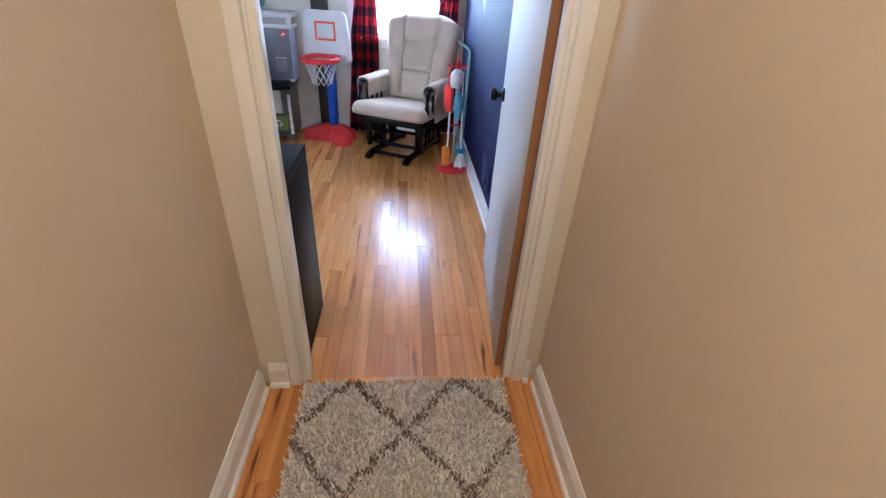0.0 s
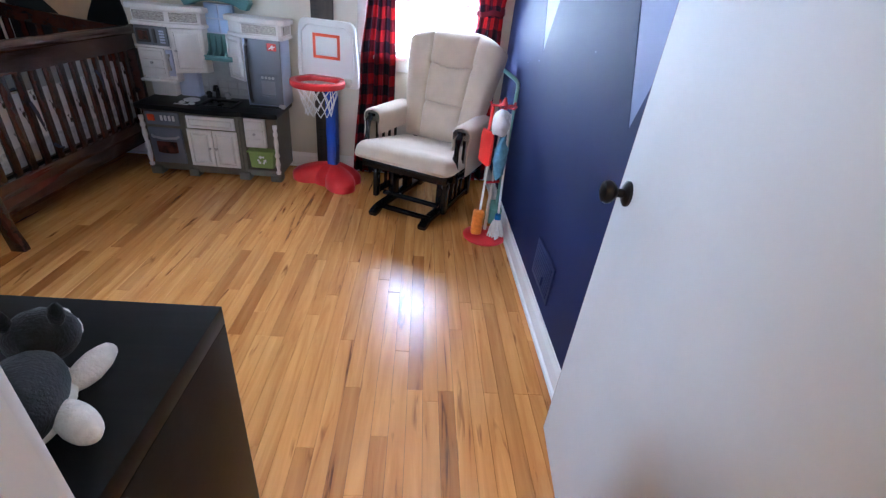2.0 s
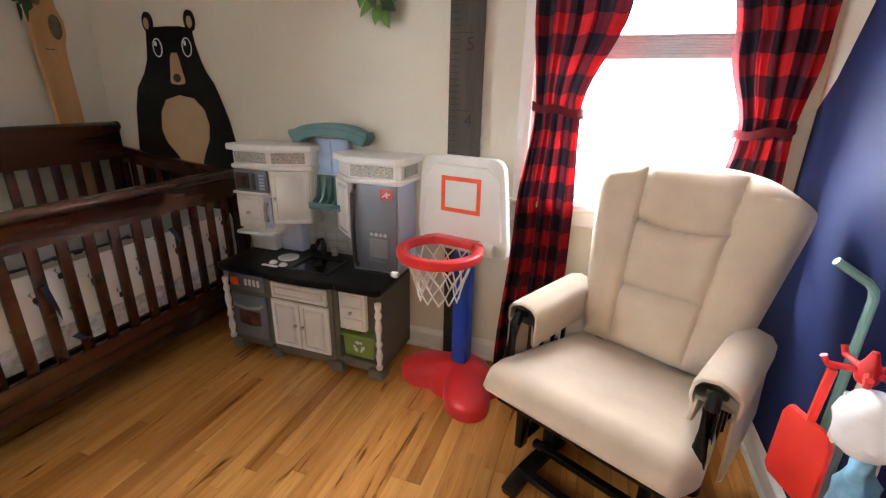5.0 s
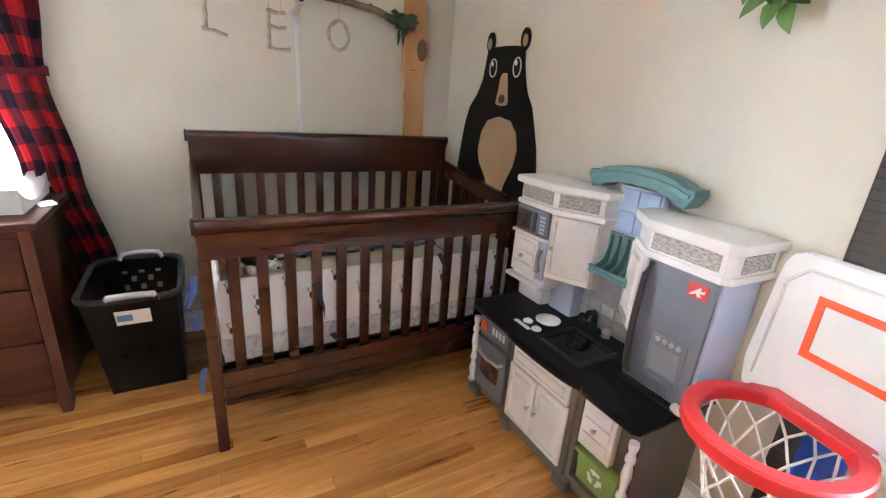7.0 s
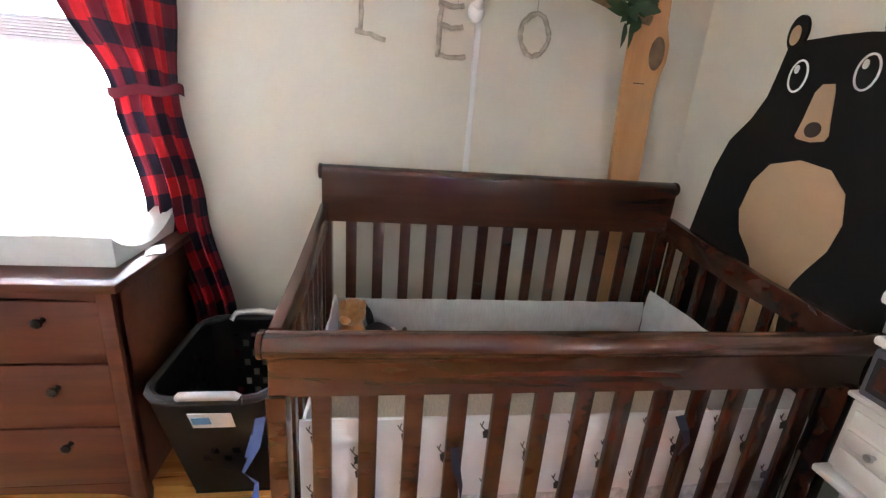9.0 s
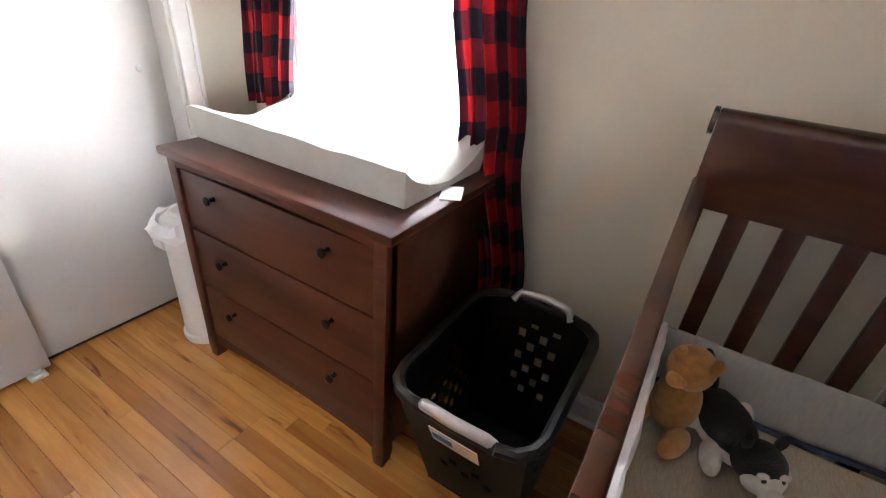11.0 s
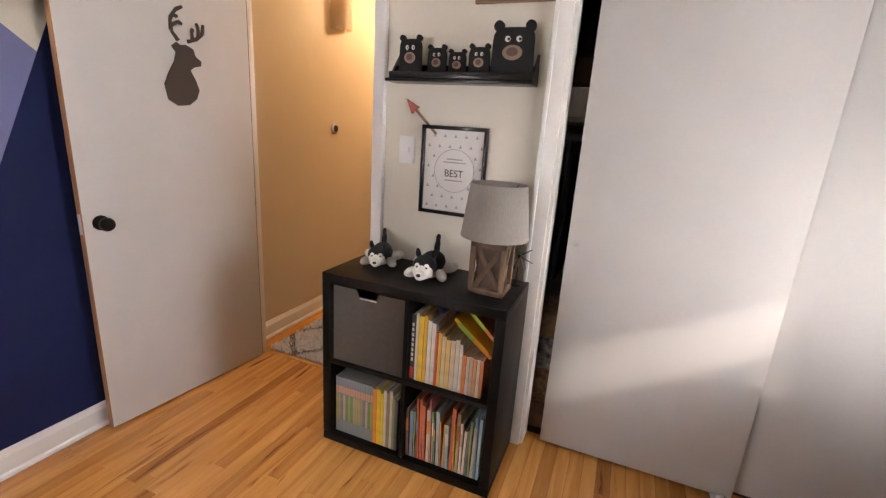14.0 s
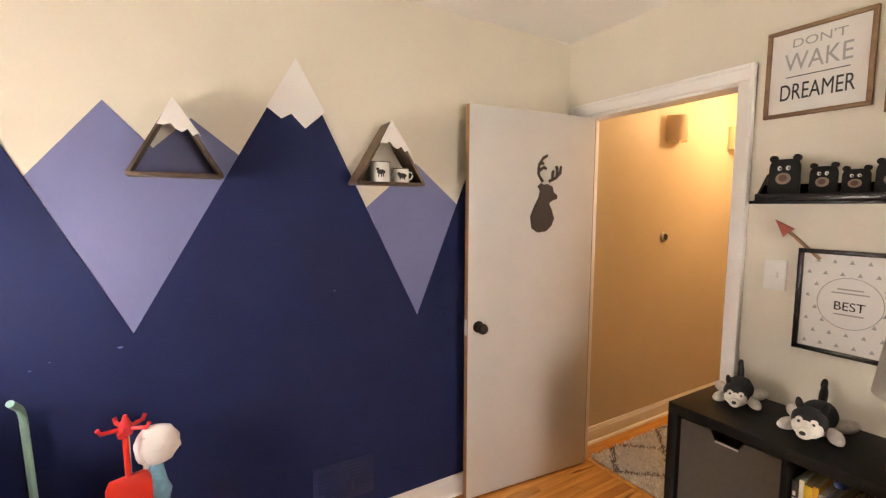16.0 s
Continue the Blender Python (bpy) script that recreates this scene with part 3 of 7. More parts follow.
t = curtain("curtain", "x", YN, -1, [(2.12, 0.10, 0.60, 0.022), (1.62, 0.20, 0.545, 0.020), (1.23, 0.232, 0.412, 0.016), (0.80, 0.185, 0.425, 0.022), (0.02, 0.135, 0.425, 0.026)], "red and black buffalo plaid curtain tied back")
tieback(t, "x", YN, -1, 0.232, 0.412, 1.235, -0.012)
t = curtain("curtain", "x", YN, -1, [(2.12, 0.72, 1.17, 0.022), (1.45, 0.885, 1.15, 0.020), (1.18, 0.955, 1.12, 0.016), (0.80, 0.90, 1.13, 0.022), (0.02, 0.90, 1.15, 0.026)], "red and black buffalo plaid curtain tied back", u0=0.13)
tieback(t, "x", YN, -1, 0.955, 1.12, 1.18, 0.012)
t = curtain("curtain", "y", XW, 1, [(2.12, 2.48, 3.06, 0.022), (1.58, 2.675, 3.035, 0.020), (1.30, 2.80, 3.012, 0.016), (0.9, 2.865, 3.07, 0.020), (0.45, 2.965, 3.145, 0.022), (0.04, 3.0, 3.16, 0.022)], "red and black buffalo plaid curtain tied back", u0=0.05)
tieback(t, "y", XW, 1, 2.80, 3.012, 1.30, 0.012)
t = curtain("curtain", "y", XW, 1, [(2.12, 1.93, 2.52, 0.022), (1.54, 1.92, 2.315, 0.020), (1.27, 1.94, 2.195, 0.016), (0.88, 1.93, 2.16, 0.022), (0.84, 1.93, 2.15, 0.022)], "red and black buffalo plaid curtain tied back", u0=0.2)
tieback(t, "y", XW, 1, 1.94, 2.195, 1.27, -0.012)
for nm, a, b in (("x", -0.02, 1.185), ("y", 1.90, 3.16)):
    t = thing("curtain_rod", "dark metal curtain rod above the window", "curtain rod", group="curtain rods")
    bm = bmesh.new()
    p0, p1 = ((a, YN - 0.075, 2.135), (b, YN - 0.075, 2.135)) if nm == "x" else ((XW + 0.075, a, 2.135), (XW + 0.075, b, 2.135))
    tube(bm, [p0, p1], 0.009, 10)
    part("rod", bm, KNOBB, t)
    for e in (a + 0.05, b - 0.05):
        bm = boxbm(e - 0.008, e + 0.008, YN - 0.08, YN, 2.115, 2.128) if nm == "x" else boxbm(XW, XW + 0.08, e - 0.008, e + 0.008, 2.115, 2.128)
        part("bracket", bm, KNOBB, t)

# ---- doors ----
DOORM = pose(1.033, 1.800, 0, 0, 0, -5.3)    # local y runs along the leaf, the room face is local x = 0
door = thing("door_1", "open white flush bedroom door with deer cutout", "door", DOORM, kind="structure")
part("leaf", boxbm(0.0, 0.031, 0.004, 0.792, 0.012, 2.0, bev=0.002), DOORW, door)
part("leaf_edge", boxbm(0.0015, 0.0295, 0.0, 0.0042, 0.012, 2.0), RAW, door, "bare brown wooden edge")
part("leaf_edge", boxbm(0.0015, 0.0295, 0.7915, 0.7955, 0.012, 2.0), RAW, door, "bare brown wooden edge")


def knob(parent, x, y, z, side):
    bm = bmesh.new()
    prof = [(0.030, 0), (0.030, 0.005), (0.024, 0.009), (0.011, 0.012), (0.010, 0.026), (0.018, 0.032), (0.026, 0.040), (0.028, 0.049), (0.024, 0.058), (0.013, 0.063), (0, 0.064)]
    lathe(bm, [(r, side * h) for r, h in prof], 24, (x, y, z), "x")
    return part("door_knob", bm, KNOBB, parent, "dark bronze round knob")


knob(door, 0.0, 0.733, 0.915, -1)
knob(door, 0.031, 0.733, 0.915, 1)
part("latch_plate", boxbm(0.006, 0.025, 0.7955, 0.7975, 0.875, 0.955), SILVER, door)
for z in (0.25, 1.78):
    bm = bmesh.new()
    lathe(bm, [(0.006, z - 0.045), (0.006, z + 0.045)], 10, (0.036, -0.012, 0))
    box(bm, 0.029, 0.034, -0.012, 0.004, z - 0.04, z + 0.04)
    part("hinge", bm, TRIM, door)
# deer bust cutout, drawn in the leaf's plane (y, z)
DEER = [(0.335, 1.445), (0.30, 1.425), (0.255, 1.43), (0.222, 1.455), (0.208, 1.49), (0.222, 1.53), (0.250, 1.56), (0.232, 1.575), (0.205, 1.582), (0.202, 1.60), (0.225, 1.615), (0.232, 1.640), (0.262, 1.652), (0.282, 1.648), (0.298, 1.655), (0.318, 1.640), (0.302, 1.62), (0.312, 1.585), (0.325, 1.545), (0.345, 1.50)]
bm = bmesh.new()
prism(bm, [(0.316 + (y - 0.275) * 1.12 + (0.012 if z < 1.55 else 0.0), 1.80 - (1.80 - z) * 1.12) for y, z in DEER], -0.006, -0.0005)
for pts in ([(0.29, 1.645), (0.318, 1.68), (0.318, 1.725), (0.292, 1.765), (0.262, 1.782)], [(0.316, 1.70), (0.285, 1.72), (0.268, 1.712)], [(0.308, 1.742), (0.296, 1.738), (0.285, 1.742)],
            [(0.25, 1.648), (0.212, 1.662), (0.178, 1.690), (0.172, 1.73)], [(0.198, 1.672), (0.196, 1.71), (0.205, 1.73)], [(0.225, 1.658), (0.228, 1.69), (0.222, 1.705)]):
    pts = [(y + 0.041, z) for y, z in pts]
    for a, b in zip(pts, pts[1:]):
        dy, dz = b[0] - a[0], b[1] - a[1]
        n = math.hypot(dy, dz)
        oy, oz = -dz / n * 0.008, dy / n * 0.008
        prism(bm, [(a[0] + oy, a[1] + oz), (b[0] + oy * 0.7, b[1] + oz * 0.7), (b[0] - oy * 0.7, b[1] - oz * 0.7), (a[0] - oy, a[1] - oz)], -0.0058, -0.0006)
deer = solid("deer_cutout", bm, mat("dark_brown_cutout", (0.035, 0.022, 0.016), 0.7), "dark brown deer bust cutout on the white door", "wall decor", m=DOORM @ pose(0, 0.026, 0))


def closet_door(name, x0, x1, y0, y1, px, label):
    t = thing(name, label, "sliding door", kind="structure")
    part("panel", boxbm(x0, x1, y0, y1, 0.018, CZ - 0.01, bev=0.002), DOORW, t)
    bm = bmesh.new()
    lathe(bm, [(0.0, y1 + 0.0035), (0.006, y1 + 0.0035), (0.011, y1 + 0.002), (0.012, y1)], 16, (px, 0, 0.95), "y")
    part("finger_pull", bm, SILVER, t, "small round metal pull")
    return t


closet_door("door_2", -1.355, -0.597, 1.768, 1.800, -0.63, "white flush sliding closet door standing ajar")
closet_door("door_3", -1.977, -1.29, 1.748 - 0.025, 1.752, -1.90, "white flush sliding closet door behind the other")
t = thing("door_guide", "small white floor guide for the sliding doors", "door guide", kind="structure")
part("guide", boxbm(-1.335, -1.285, 1.757, 1.825, 0.0, 0.012, bev=0.003), PLASW, t)
part("fin", boxbm(-1.325, -1.30, 1.803, 1.812, 0.012, 0.03, bev=0.002), PLASW, t)


# ---- crib ----
crib = thing("crib", "dark cherry wooden sleigh crib against the wall", "crib")
CY0, CY1 = 3.492, 4.862


def sleigh(z0, z1, xc, dirx, th):
    """Outline of a sleigh rail in (x, z): a board that swells into a roll towards dirx."""
    h, r = z1 - z0, 0.027
    cx, cz = xc + dirx * 0.014, z1 - r
    face = [(xc + dirx * (th / 2 - 0.006 * math.sin(math.pi * k / 5)), z0 + (h - 2 * r) * k / 5) for k in range(6)]
    roll = [(cx + dirx * 0.030 * math.cos(radians(a)), cz + r * math.sin(radians(a))) for a in range(-60, 181, 15)]
    return [(xc - dirx * th / 2, z0)] + face + roll + [(xc - dirx * th / 2, z0 + h * 0.5)]


def crib_panel(xc, zr0, zr1, zb0, zb1, dirx, n, first, pitch):
    bm = bmesh.new()
    prism(bm, sleigh(zr0, zr1, xc, dirx, 0.030), CY0 + 0.002, CY1 - 0.002, "xz", bev=0.003)
    rail = part("top_rail", bm, ESPRESSO, crib)
    cxr, czr = xc + dirx * 0.014, zr1 - 0.026
    for ya, yb in ((CY0 - 0.010, CY0 + 0.001), (CY1 - 0.001, CY1 + 0.010)):
        bm = bmesh.new()
        prism(bm, [(cxr + 0.031 * math.cos(radians(a)), czr + 0.028 * math.sin(radians(a))) for a in range(0, 360, 15)], ya, yb, "xz", bev=0.003)
        part("scroll_end", bm, ESPRESSO, rail, "rounded scroll end")
    part("bottom_rail", boxbm(xc - 0.016, xc + 0.016, CY0 + 0.03, CY1 - 0.03, zb0, zb1, bev=0.005), ESPRESSO, crib)
    for y in (CY0 + 0.018, CY1 - 0.018):
        bm = bmesh.new()
        pts = [(xc - 0.026, zr0 + 0.004), (xc + 0.026, zr0 + 0.004), (xc + 0.026, 0.25), (xc + 0.026 + dirx * 0.012, 0.10), (xc + 0.030 + dirx * 0.028, 0.03), (xc + 0.030 + dirx * 0.030, 0.0),
               (xc - 0.026 + dirx * 0.022, 0.0), (xc - 0.026 + dirx * 0.012, 0.10), (xc - 0.026, 0.25)]
        prism(bm, pts, y - 0.020, y + 0.020, "xz", bev=0.005)
        part("leg", bm, ESPRESSO, crib)
    me = finish("slat", boxbm(-0.009, 0.009, -0.020, 0.020, zb1 - 0.01, zr0 + 0.02, bev=0.004), ESPRESSO)
    for i in range(n):
        ob = new("slat", me)
        ob.location = (xc, first + pitch * i, 0)
        ob.parent = crib


crib_panel(-1.305, 0.755, 0.90, 0.245, 0.310, 1, 13, 3.595, 0.0955)
part("lower_apron", boxbm(-1.316, -1.290, CY0 + 0.04, CY1 - 0.04, 0.165, 0.2455, bev=0.004), ESPRESSO, crib)
crib_panel(-2.128, 0.898, 1.10, 0.25, 0.33, -1, 13, 3.598, 0.0998)
for y in (CY0 + 0.012, CY1 - 0.012):
    bm = bmesh.new()
    prism(bm, [(-2.10, 0.875), (-2.10, 0.965), (-1.95, 0.945), (-1.60, 0.905), (-1.33, 0.888), (-1.33, 0.82), (-1.7, 0.835)], y - 0.014, y + 0.014, "xz", bev=0.004)
    part("end_rail", bm, ESPRESSO, crib)
    part("end_rail", boxbm(-2.10, -1.33, y - 0.013, y + 0.013, 0.245, 0.325, bev=0.004), ESPRESSO, crib)
    for i in range(8):
        x = -2.10 + 0.77 * (i + 0.5) / 8
        part("slat", boxbm(x - 0.018, x + 0.018, y - 0.008, y + 0.008, 0.31, 0.87, bev=0.004), ESPRESSO, crib)
part("mattress_support", boxbm(-2.10, -1.33, CY0 + 0.04, CY1 - 0.04, 0.30, 0.318), BLACKLAQ, crib)


def wavy_panel(axis, c, a0, a1, z0, z1, th, amp, nn=60, top=0.006, seed=0):
    """A soft cloth panel, standing, with ripples."""
    bm = bmesh.new()
    nz = 8
    rows = []
    for s in (-1, 1):
        g = []
        for j in range(nz + 1):
            v = j / nz
            r = []
            for i in range(nn + 1):
                u = i / nn
                p = a0 + (a1 - a0) * u
                w = noise.noise((p * 9 + seed, v * 2.2, s * 3)) * amp + noise.noise((p * 26, v * 5, 7 + seed)) * amp * 0.4
                d = c + s * th / 2 * (1 - 0.75 * abs(2 * v - 1) ** 5) + w
                z = z0 + (z1 - z0) * v + (top * noise.noise((p * 7, 3 + seed, 0)) if j == nz else 0)
                r.append(bm.verts.new((d, p, z) if axis == "x" else (p, d, z)))
            g.append(r)
        rows.append(g)
    for g in rows:
        for a, b in zip(g, g[1:]):
            for i in range(nn):
                bm.faces.new((a[i], a[i + 1], b[i + 1], b[i]))
    f, b = rows
    for i in range(nn):
        bm.faces.new((f[nz][i], f[nz][i + 1], b[nz][i + 1], b[nz][i]))
        bm.faces.new((f[0][i], f[0][i + 1], b[0][i + 1], b[0][i]))
    for k in (0, nn):
        for j in range(nz):
            bm.faces.new((f[j][k], f[j + 1][k], b[j + 1][k], b[j][k]))
    return bm


mattress = thing("crib_mattress", "white crib mattress with a beige fitted sheet", "mattress")
part("mattress", boxbm(-2.085, -1.345, CY0 + 0.045, CY1 - 0.045, 0.319, 0.44, bev=0.03, seg=3), SHEET, mattress)
bumper = thing("crib_bumper", "white and grey crib bumper printed with small deer heads", "crib bumper")
front = part("front_panel", wavy_panel("x", -1.342, CY0 + 0.05, CY1 - 0.05, 0.42, 0.655, 0.022, 0.006, seed=1), LINEN, bumper, "white cotton panel with dark prints")
part("ruffle", wavy_panel("x", -1.340, CY0 + 0.05, CY1 - 0.05, 0.325, 0.425, 0.012, 0.010, 110, seed=5), mat("pale_grey_print_cotton", (0.55, 0.55, 0.57), 0.95, var=0.3, scale=45), bumper, "pale grey patterned lower strip")
part("back_panel", wavy_panel("x", -2.092, CY0 + 0.05, CY1 - 0.05, 0.44, 0.60, 0.022, 0.008, 90, seed=2), GREYC, bumper, "pale grey gathered panel")
part("end_panel", wavy_panel("y", CY0 + 0.055, -2.06, -1.37, 0.44, 0.63, 0.02, 0.008, seed=3), LINEN, bumper)
part("end_panel", wavy_panel("y", CY1 - 0.055, -2.06, -1.37, 0.44, 0.67, 0.02, 0.008, seed=4), GREYC, bumper)
bm = bmesh.new()
tube(bm, [(-2.075, CY0 + 0.06 + i * 0.08, 0.447 + 0.008 * math.sin(i * 1.3)) for i in range(16)], 0.008, 6)
part("piping", bm, RIBBON, bumper, "navy piping")
random.seed(4)
for i in range(26):
    y = CY0 + 0.09 + (i % 13) * 0.096 + random.uniform(-0.01, 0.01)
    z = 0.60 if (i // 13) % 2 == 0 else 0.50
    z += 0.03 * (-1) ** i
    bm = bmesh.new()
    prism(bm, [(y - 0.006, z - 0.018), (y + 0.006, z - 0.018), (y + 0.009, z), (y, z + 0.006), (y - 0.009, z)], -1.3215, -1.3205)
    for s in (-1, 1):
        tube(bm, [(-1.321, y + s * 0.003, z + 0.004), (-1.321, y + s * 0.012, z + 0.014), (-1.321, y + s * 0.009, z + 0.028)], 0.0014, 5)
        tube(bm, [(-1.321, y + s * 0.011, z + 0.012), (-1.321, y + s * 0.017, z + 0.024)], 0.0012, 5)
    part("deer_print", bm, PRINT, front)


def ribbon(points, w=0.016):
    bm = bmesh.new()
    pts = [Vector(p) for p in points]
    prev = None
    for i, p in enumerate(pts):
        tw = 0.6 * i
        o = Vector((0.4 * math.sin(tw), math.cos(tw), 0.25)) * w / 2
        cur = (bm.verts.new(p - o), bm.verts.new(p + o))
        if prev:
            bm.faces.new((prev[0], prev[1], cur[1], cur[0]))
        prev = cur
    bmesh.ops.solidify(bm, geom=bm.faces[:], thickness=0.0015)
    return bm


BLUER = mat("blue_ribbon", (0.09, 0.13, 0.30), 0.7)
for pts, m in (([(-1.30, 3.475, 0.70), (-1.27, 3.47, 0.65), (-1.25, 3.45, 0.61), (-1.262, 3.47, 0.57), (-1.255, 3.465, 0.52)], BLUER), ([(-1.30, 3.475, 0.70), (-1.32, 3.455, 0.64), (-1.30, 3.44, 0.60)], BLUER),
               ([(-1.285, 3.88, 0.62), (-1.275, 3.885, 0.57), (-1.28, 3.90, 0.52), (-1.278, 3.905, 0.47)], RIBBON), ([(-1.283, 3.93, 0.40), (-1.272, 3.95, 0.375), (-1.272, 3.975, 0.37), (-1.275, 3.96, 0.345)], RIBBON),
               ([(-1.285, 4.40, 0.69), (-1.27, 4.41, 0.66), (-1.275, 4.43, 0.62), (-1.28, 4.42, 0.58)], RIBBON), ([(-1.27, 3.475, 0.36), (-1.26, 3.46, 0.30), (-1.265, 3.465, 0.25)], BLUER)):
    part("tie", ribbon(pts, 0.022), m, bumper, "cloth tie ribbon")


# ---- play kitchen ----
kit = thing("play_kitchen", "toy kitchen with grey base, black counter and white cupboards", "play kitchen", pose(0, 0, 0))
KX0, KX1, KY, KB = -1.205, -0.325, 4.575, 4.928
part("oven_cabinet", boxbm(KX0 + 0.02, -0.925, KY + 0.012, KB, 0.03, 0.445, bev=0.008), KITG, kit, "taupe grey stone-look base")
part("sink_cabinet", boxbm(-0.925, -0.575, KY - 0.004, KB, 0.03, 0.445, bev=0.008), KITG, kit, "taupe grey stone-look base")
part("end_panel", boxbm(-0.575, -0.555, KY + 0.012, KB, 0.03, 0.445), KITG, kit)
part("end_panel", boxbm(KX1 - 0.035, KX1 - 0.012, KY + 0.03, KB, 0.03, 0.445, bev=0.006), KITG, kit)
part("drawer_case", boxbm(-0.556, KX1 - 0.034, KY + 0.04, KB, 0.225, 0.445, bev=0.004), KITG, kit)
part("plinth", boxbm(-0.556, KX1 - 0.034, KY + 0.012, KB, 0.03, 0.075, bev=0.004), KITG, kit)
part("bin_niche_back", boxbm(-0.556, KX1 - 0.034, KB - 0.02, KB, 0.07, 0.24), KITG, kit)
for x0, x1 in ((KX0, KX0 + 0.075), (-0.955, -0.885), (-0.615, -0.54), (KX1 - 0.075, KX1)):
    part("foot", boxbm(x0, x1, KY - 0.012, KY + 0.07, 0.0, 0.055, bev=0.008), KITG, kit)
bm = bmesh.new()
pts = [(KX0 - 0.012, KB), (KX0 - 0.012, KY - 0.012), (KX0 + 0.02, KY - 0.034), (-0.98, KY - 0.034)] + [(-0.755 + 0.19 * math.cos(radians(a)), KY - 0.034 - 0.022 * math.sin(radians(a))) for a in range(170, 9, -20)] + [(-0.545, KY - 0.030), (-0.53, KY - 0.040), (KX1 - 0.01, KY - 0.040), (KX1 + 0.010, KY - 0.02), (KX1 + 0.010, KB)]
prism(bm, pts, 0.446, 0.480, "xy", bev=0.009)
counter = part("counter", bm, KITB, kit, "speckled black counter")
for q in ((-0.842, -0.820, 4.60, 4.80), (-0.632, -0.610, 4.60, 4.80), (-0.8195, -0.6325, 4.60, 4.615), (-0.8195, -0.6325, 4.785, 4.80)):
    part("sink_rim", boxbm(*q, 0.4805, 0.488, bev=0.003), BLACKP, kit)
part("sink_bowl", boxbm(-0.8195, -0.6325, 4.6155, 4.7845, 0.4805, 0.4815), mat("sink_black_gloss", (0.004, 0.004, 0.004), 0.15), kit)
bm = bmesh.new()
lathe(bm, [(0.018, 0.4816), (0.018, 0.487), (0.006, 0.491), (0, 0.491)], 16, (-0.725, 4.70, 0))
part("drain", bm, BLACKP, kit)
bm = bmesh.new()
tube(bm, [(-0.80, 4.86, 0.48), (-0.80, 4.86, 0.535), (-0.80, 4.85, 0.56), (-0.795, 4.815, 0.565), (-0.79, 4.79, 0.545)], [0.016, 0.013, 0.012, 0.012, 0.011], 12)
part("faucet", bm, BLACKP, kit, "black toy faucet")
for x, mm in ((-0.862, BLACKP), (-0.735, SILVER)):
    bm = bmesh.new()
    lathe(bm, [(0.018, 0.48), (0.016, 0.495), (0.021, 0.502), (0.020, 0.512), (0.012, 0.521), (0, 0.523)], 14, (x, 4.865, 0))
    part("tap_knob", bm, mm, kit)
bm = bmesh.new()
lathe(bm, [(0.050, 0.4805), (0.052, 0.486), (0.046, 0.4885), (0.02, 0.487), (0, 0.487)], 28, (-0.927, 4.738, 0))
part("burner", bm, KITW, kit, "white round burner")
part("dial_strip", boxbm(-0.985, -0.895, 4.603, 4.622, 0.4805, 0.484, bev=0.002), KITW, kit)
for x, y in ((-0.952, 4.652), (-0.885, 4.640)):
    bm = bmesh.new()
    lathe(bm, [(0.020, 0.4805), (0.020, 0.486), (0.010, 0.493), (0, 0.493)], 14, (x, y, 0))
    part("burner_dial", bm, KITW, kit, "white burner dial")


def raised_panel(bm, x0, x1, y, z0, z1, d=0.012, fr=0.020):
    """A moulded door slab: frame, sunk groove and raised field, in one skin; its front faces -y."""
    w = min(x1 - x0, z1 - z0)
    fr = min(fr, w * 0.2)
    rings = []
    for ins, yy in ((0.0, y), (0.0, y - d + 0.003), (0.003, y - d), (fr, y - d), (fr + 0.002, y - d + 0.008), (fr + 0.007, y - d + 0.008), (fr + w * 0.11, y - d - 0.002)):
        rings.append([bm.verts.new(p) for p in ((x0 + ins, yy, z0 + ins), (x1 - ins, yy, z0 + ins), (x1 - ins, yy, z1 - ins), (x0 + ins, yy, z1 - ins))])
    bm.faces.new(rings[0])
    for a, b in zip(rings, rings[1:]):
        for k in range(4):
            bm.faces.new((a[k], a[(k + 1) % 4], b[(k + 1) % 4], b[k]))
    bm.faces.new(rings[-1])


def ribbed_drawer(x0, x1, y, z0, z1, d, n=3):
    """A toy drawer front with n moulded bars across it."""
    dr = part("drawer_front", boxbm(x0, x1, y - d, y, z0, z1, bev=0.005), KITW, kit, "white ribbed toy drawer front")
    h = (z1 - z0 - 0.020) / n
    for k in range(n):
        zb = z0 + 0.010 + k * h
        part("rib", boxbm(x0 + 0.014, x1 - 0.014, y - d - 0.007, y - d + 0.001, zb + 0.006, zb + h - 0.006, bev=0.005), KITW, dr)
    return dr


def small_knob(parent, x, y, z, m=None, r=0.009):
    bm = bmesh.new()
    lathe(bm, [(r * 0.5, 0), (r * 0.45, -0.008), (r, -0.012), (r * 0.95, -0.018), (0, -0.021)], 12, (x, y, z), "y")
    return part("knob", bm, m or SILVER, parent)


# oven
bm = bmesh.new()
box(bm, -1.165, -0.955, KY - 0.008, KY + 0.013, 0.085, 0.325, 0.006)
oven = part("oven_door", bm, KITF, kit, "grey oven door with a printed window")
bm = bmesh.new()
prism(bm, [(-1.125, 0.16)] + [(-1.06 + 0.065 * math.cos(radians(a)), 0.165 - 0.012 * math.sin(radians(a))) for a in range(160, 19, -20)] + [(-0.995, 0.16), (-0.995, 0.235), (-1.125, 0.235)], KY - 0.0095, KY - 0.0075, "xz")
part("oven_window", bm, OVEN, oven, "printed picture of food")
bm = bmesh.new()
tube(bm, [(-1.145, KY - 0.006, 0.275), (-1.135, KY - 0.022, 0.268), (-1.06, KY - 0.028, 0.262), (-0.985, KY - 0.022, 0.268), (-0.975, KY - 0.006, 0.275)], 0.008, 8)
part("oven_handle", bm, SILVER, oven)
